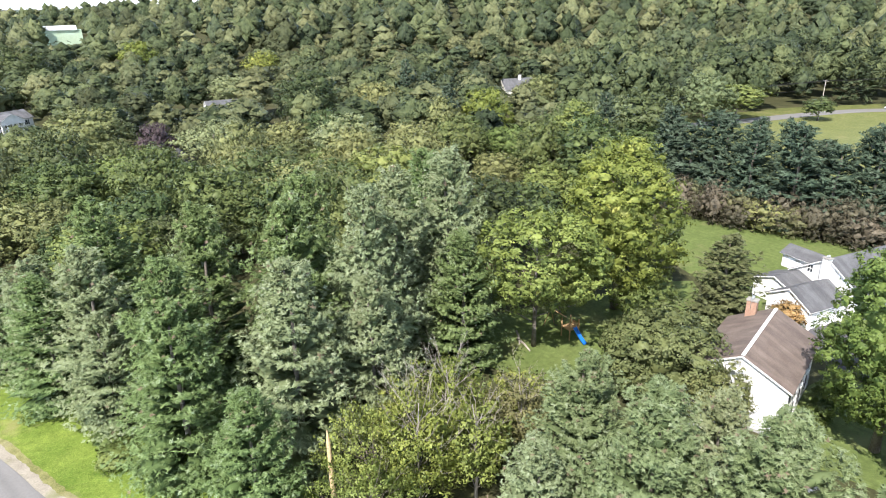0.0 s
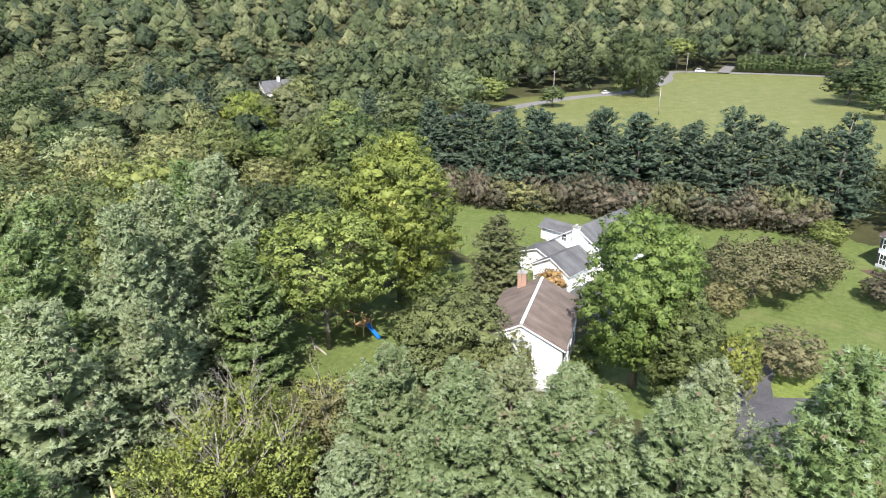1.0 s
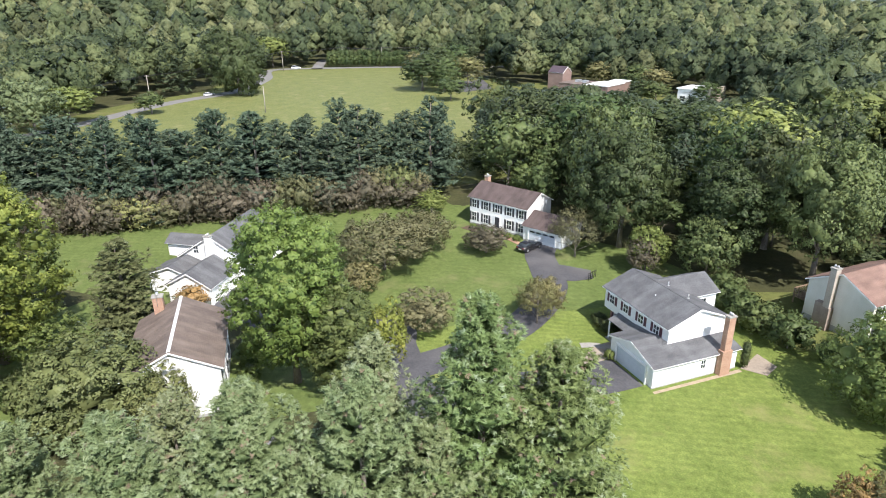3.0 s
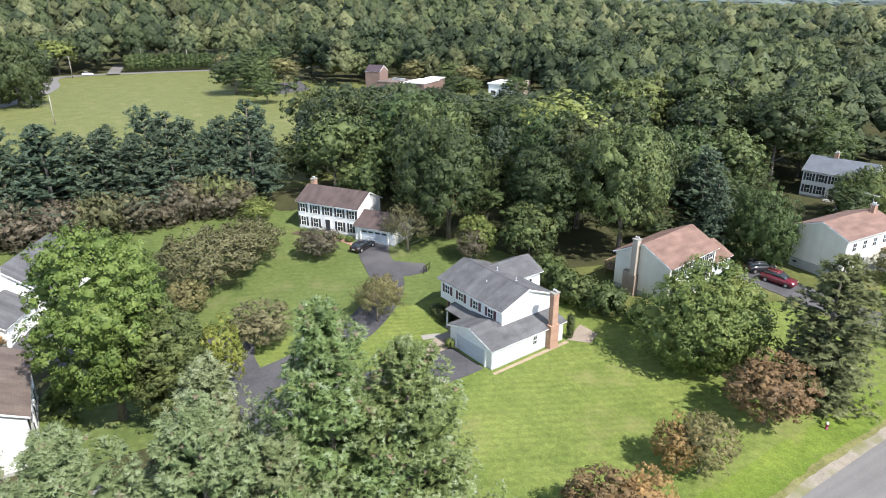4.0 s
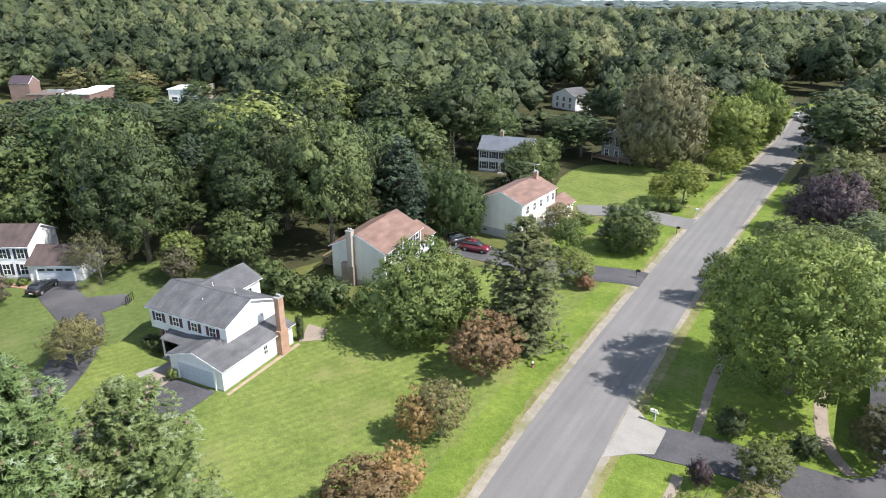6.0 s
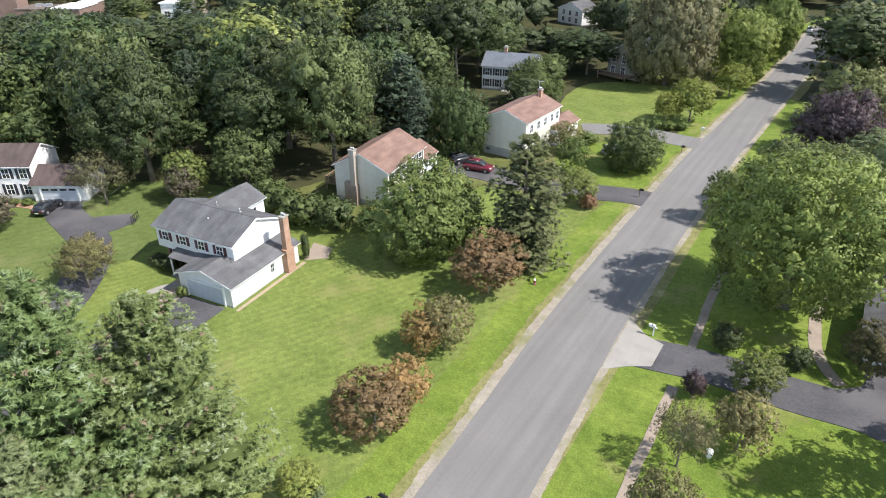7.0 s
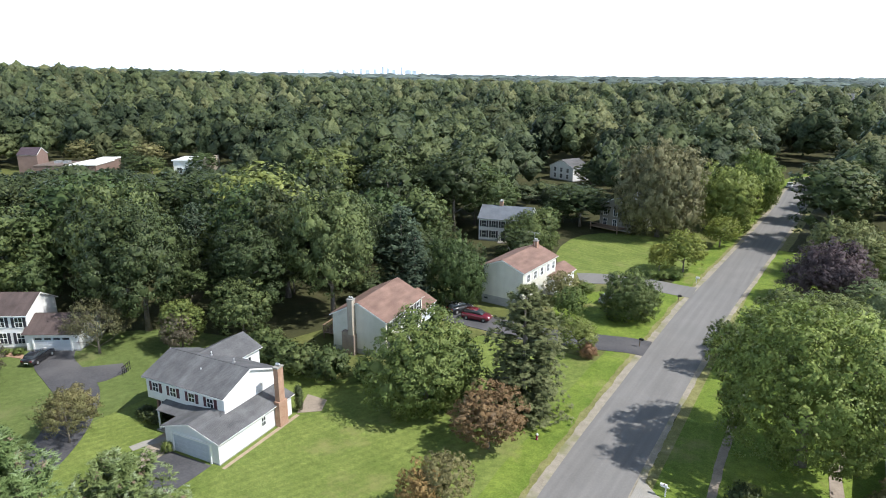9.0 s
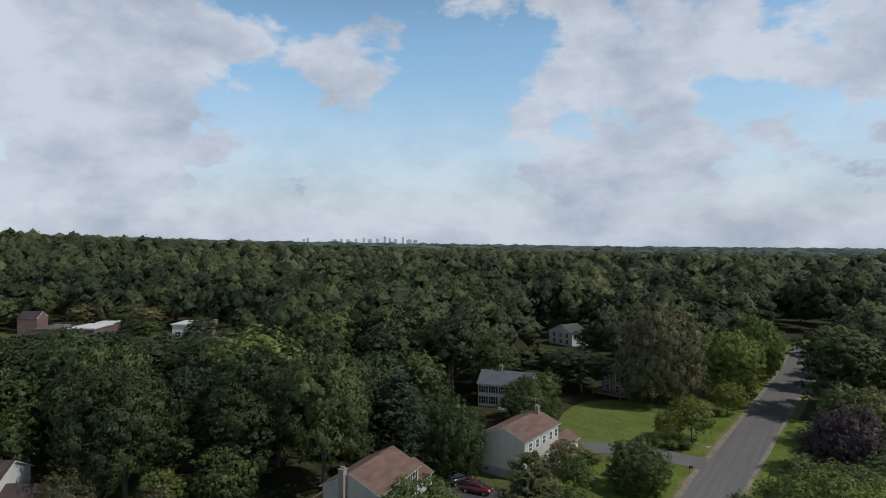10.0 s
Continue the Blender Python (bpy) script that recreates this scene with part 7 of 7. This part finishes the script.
bin_ = thing("bin", pose(-2.1, 40.0, 0.02, 0, 0, 20), "small white plastic bin standing on grass", "bin")
part("tub", tube(bmesh.new(), [(0, 0, 0), (0, 0, 0.62)], [0.2, 0.26], 12), TRIM, bin_)
part("lid", tube(bmesh.new(), [(0, 0, 0.62), (0, 0, 0.68), (0, 0, 0.74)], [0.28, 0.27, 0.08], 12), TRIM, bin_)

# playset
p = thing("playset", pose(-60.6, -31.8, 0.05, 0, 0, 72), "cedar playset with swing beam and blue slide", "playset")
for px, py in ((-0.7, -0.7), (0.7, -0.7), (0.7, 0.7), (-0.7, 0.7)):
    part("tower_post", boxes((px - 0.06, px + 0.06, py - 0.06, py + 0.06, 0, 2.4)), CEDAR, p)
part("platform", boxes((-0.75, 0.75, -0.75, 0.75, 1.25, 1.35)), CEDAR, p)
for k in range(7):
    part("railing_slat", boxes((-0.66 + k * 0.2, -0.56 + k * 0.2, 0.68, 0.72, 1.35, 1.95)), CEDAR, p)
part("swing_beam", tube(bmesh.new(), [(-0.7, 0, 2.3), (-3.6, 0, 2.3)], [0.07, 0.07], 6), CEDAR, p)
for yy in (-0.9, 0.9):
    part("leg", tube(bmesh.new(), [(-3.5, 0, 2.35), (-3.8, yy, -0.05)], [0.06, 0.06], 6), CEDAR, p)
for k in range(2):
    part("swing", boxes((-1.6 - k * 1.1, -1.58 - k * 1.1, -0.01, 0.01, 0.5, 2.3), (-1.2 - k * 1.1, -1.18 - k * 1.1, -0.01, 0.01, 0.5, 2.3), (-1.62 - k * 1.1, -1.16 - k * 1.1, -0.12, 0.12, 0.46, 0.5)), BLACK, p)
bm = bmesh.new()
rows = []
for t in np.linspace(0, 1, 9):
    x, z = 0.75 + 1.9 * t, 1.35 * (1 - t) ** 1.25 + 0.12
    rows.append([bm.verts.new((x, yy, z + h)) for yy, h in ((-0.25, 0.2), (-0.23, 0.0), (0.23, 0.0), (0.25, 0.2), (0.2, 0.2), (0.18, 0.05), (-0.18, 0.05), (-0.2, 0.2))])
for a, b in zip(rows, rows[1:]):
    for i in range(8):
        bm.faces.new((a[i], b[i], b[(i + 1) % 8], a[(i + 1) % 8]))
bmesh.ops.recalc_face_normals(bm, faces=bm.faces)
part("slide", bm, BLUE, p, "bright blue plastic slide")

# broken stump and fallen logs
st = thing("stump", pose(-23.2, -31.6, 0), "pale splintered trunk of a snapped tree", "stump")
part("trunk", tube(bmesh.new(), [(0, 0, -0.2), (0.1, 0, 4.0), (0.15, 0.05, 7.4), (0.22, 0.1, 8.6)], [0.24, 0.2, 0.17, 0.02], 7), surface("split_wood", (0.5, 0.36, 0.2), (0.62, 0.47, 0.3), 2.0, 0.9), st)
for lx, ly, lt in ((-56.5, -36.5, 40), (-55.4, -35.0, 60)):
    lg = thing("log", pose(lx, ly, 0.14, 0, 0, lt), "pale fallen log in the grass", "log", "fallen logs")
    part("stem", tube(bmesh.new(), [(-1.6, 0, 0), (0, 0.1, 0.02), (1.6, 0, 0)], [0.14, 0.12, 0.08], 7), DEADWOOD, lg)

# gate posts at the turning bay, garden lamps
gt = thing("gate", pose(-74.0, 41.2, 0.0, 0, 0, 30), "short black metal railing at the drive's end", "railing")
for k in range(5):
    part("bar", boxes((-0.03, 0.03, -0.9 + k * 0.45 - 0.03, -0.9 + k * 0.45 + 0.03, 0, 1.2)), BLACK, gt)
part("rail", boxes((-0.03, 0.03, -0.95, 0.95, 1.1, 1.18), (-0.03, 0.03, -0.95, 0.95, 0.5, 0.56)), BLACK, gt)
hut = thing("utility_box", pose(-47.2, -3.2, 0, 0, 0, 20), "small pale utility cabinet half hidden in trees", "cabinet")
part("case", bevelled(boxes((-0.8, 0.8, -0.6, 0.6, -0.1, 1.6)), 0.06), METAL, hut)
part("top", bevelled(boxes((-0.9, 0.9, -0.7, 0.7, 1.6, 1.75)), 0.04), METAL, hut)


# utility poles and wires along the far road
def pole(x, y, h, turn, arms=1):
    u = thing("utility_pole", pose(x, y, rise(x, y), 0, 0, turn), "grey wooden utility pole with crossarm", "pole", "roadside poles")
    part("post", tube(bmesh.new(), [(0, 0, -0.3), (0, 0, h)], [0.17, 0.12], 8), DEADWOOD, u)
    for k in range(arms):
        part("crossarm", boxes((-1.3, 1.3, -0.07, 0.07, h - 0.5 - k, h - 0.34 - k)), DEADWOOD, u)
        for i in range(4):
            part("insulator", tube(bmesh.new(), [(-1.15 + i * 0.766, 0, h - 0.34 - k), (-1.15 + i * 0.766, 0, h - 0.16 - k)], [0.05, 0.04], 6), BROWN_BRICK, u)
    return u


POLES = [(-205, -84), (-265.5, -44), (-318, -14), (-366, 8), (-384, 42), (-373, 63), (-381, 116), (-343, 160)]
for k, (px, py) in enumerate(POLES):
    qx, qy = POLES[min(k + 1, len(POLES) - 1)]
    ox, oy = POLES[max(k - 1, 0)]
    pole(px, py, 10.5, math.degrees(math.atan2(qy - oy, qx - ox)) + 90)
pole(-231.8, -2.2, 9.0, 0, 0)
for k, ((ax, ay), (bx, by)) in enumerate(zip(POLES, POLES[1:])):
    line = thing("wire", pose(0, 0, 0), "dark overhead power lines between poles", "wires", "power lines")
    way = Vector((bx - ax, by - ay)).normalized()
    for off, hh in ((-1.1, 10.3), (0, 10.3), (1.1, 10.3), (0.2, 7.6)):
        pts = []
        for i in range(9):
            t = i / 8
            x, y = ax + (bx - ax) * t - way.y * off, ay + (by - ay) * t + way.x * off
            pts.append((x, y, rise(ax, ay) * (1 - t) + rise(bx, by) * t + hh - 3.2 * t * (1 - t)))
        part("strand", tube(bmesh.new(), pts, [0.06] * 9, 3, False), BLACK, line)

# far trees round the field
for fx, fy, fh, fr, leaf in ((-279, -12, 27, 13, "dark"), (-268, 62, 16, 9, "dark"), (-262, 70, 15, 8, "wood"), (-282, 72, 17, 9, "dark"), (-288, 82, 18, 8, "wood"), (-275, 84, 14, 8, "olive"), (-300, 74, 16, 8, "dark"),
                             (-385, 3, 17, 9, "bright"), (-238, 66, 9, 6, "wood"), (-355, 78, 9, 7, "olive"), (-226, -62, 12, 8, "bright"), (-240, -40, 8, 5, "wood"), (-215, 133, 8.5, 5, "dark"), (-210, 136, 7.5, 5, "wood"), (-231, 140, 12, 6, "wood"), (-223, 144, 12, 6, "olive"), (-250, 134, 12, 6, "olive"), (-196, 147, 9, 5, "wood")):
    tree("full" if fh > 20 else "wild", fx, fy, fh, fr, leaf, f"{WORDS[leaf]} tree at the edge of the field", "tree", "field trees")
for k in range(24):
    tree("column", -378 + 0.55 * k, 34 + 2.4 * k, seeds.uniform(8.5, 10.5), 1.7, "wood", "arborvitae in a tall clipped screen", "hedge tree", "screen trees")
H = thing("house", pose(-500, 82, rise(-500, 82), 0, 0, 75), "white gabled house behind an evergreen screen", "house")
block(H, 0, 22, 0, 12, -1, 5.5, 9.5, SIDING, GREY_ROOF)
# far town
H = thing("warehouse", pose(-214, -559, rise(-214, -559), 0, 0, 159), "pale green building under construction on a hill", "building")
part("wall", boxes((-17, 13, -9, 9, -2, 12)), surface("green_sheathing", (0.40, 0.52, 0.36), (0.52, 0.64, 0.47), 0.1, 0.7), H)
part("roof", boxes((-18, 10, -10, 10, 12, 15)), WHITE_ROOF, H)
part("wing", boxes((-27, -18.2, -7, 8, -2, 8)), WHITE_ROOF, H, "low white wing")
for hx, hy, ht, hw in ((-20, 560, 14, 14), (20, 600, 13, 16), (48, 590, 13, 22), (66, 720, 14, 20), (-60, 640, 15, 14), (-35, 700, 14, 18), (105, 800, 14, 24), (-250, -820, 15, 16), (-480, -760, 22, 18)):
    H = thing("house", pose(hx, hy, rise(hx, hy), 0, 0, 30 + hx), "pale house far off among trees", "house", "far houses")
    block(H, 0, hw, 0, 11, -2, ht + 2, ht + 8, SIDING, GREY_ROOF)

town = random.Random(8)
# the towers' pale blue is distance haze put into the base colour
SKYLINE = surface("hazy_towers", (0.56, 0.66, 0.78), (0.66, 0.74, 0.84), 0.02, 0.9)
for px, hh, ww in ((538, 22, 20), (545, 30, 16), (592, 20, 30), (604, 24, 18), (616, 20, 26), (630, 26, 18), (644, 32, 16), (655, 22, 28), (668, 26, 20), (681, 46, 16), (690, 34, 16), (700, 24, 24), (713, 44, 14), (724, 20, 40), (735, 18, 30)):
    az = radians(32.61) - math.atan((px - 784) / 1135)
    x, y = -math.sin(az) * 4600, math.cos(az) * 4600
    t = thing("tower_block", pose(x, y, 10, 0, 0, math.degrees(az)), "hazy blue-grey tower block on the horizon", "building", "skyline towers")
    part("shaft", boxes((-ww / 2, ww / 2, -10, 10, -20, hh * 0.8 + 13)), SKYLINE, t)
    part("crown", boxes((-ww / 4, ww / 4, -6, 6, hh * 0.8 + 13, hh * 0.8 + 13 + town.uniform(1, 4))), SKYLINE, t)
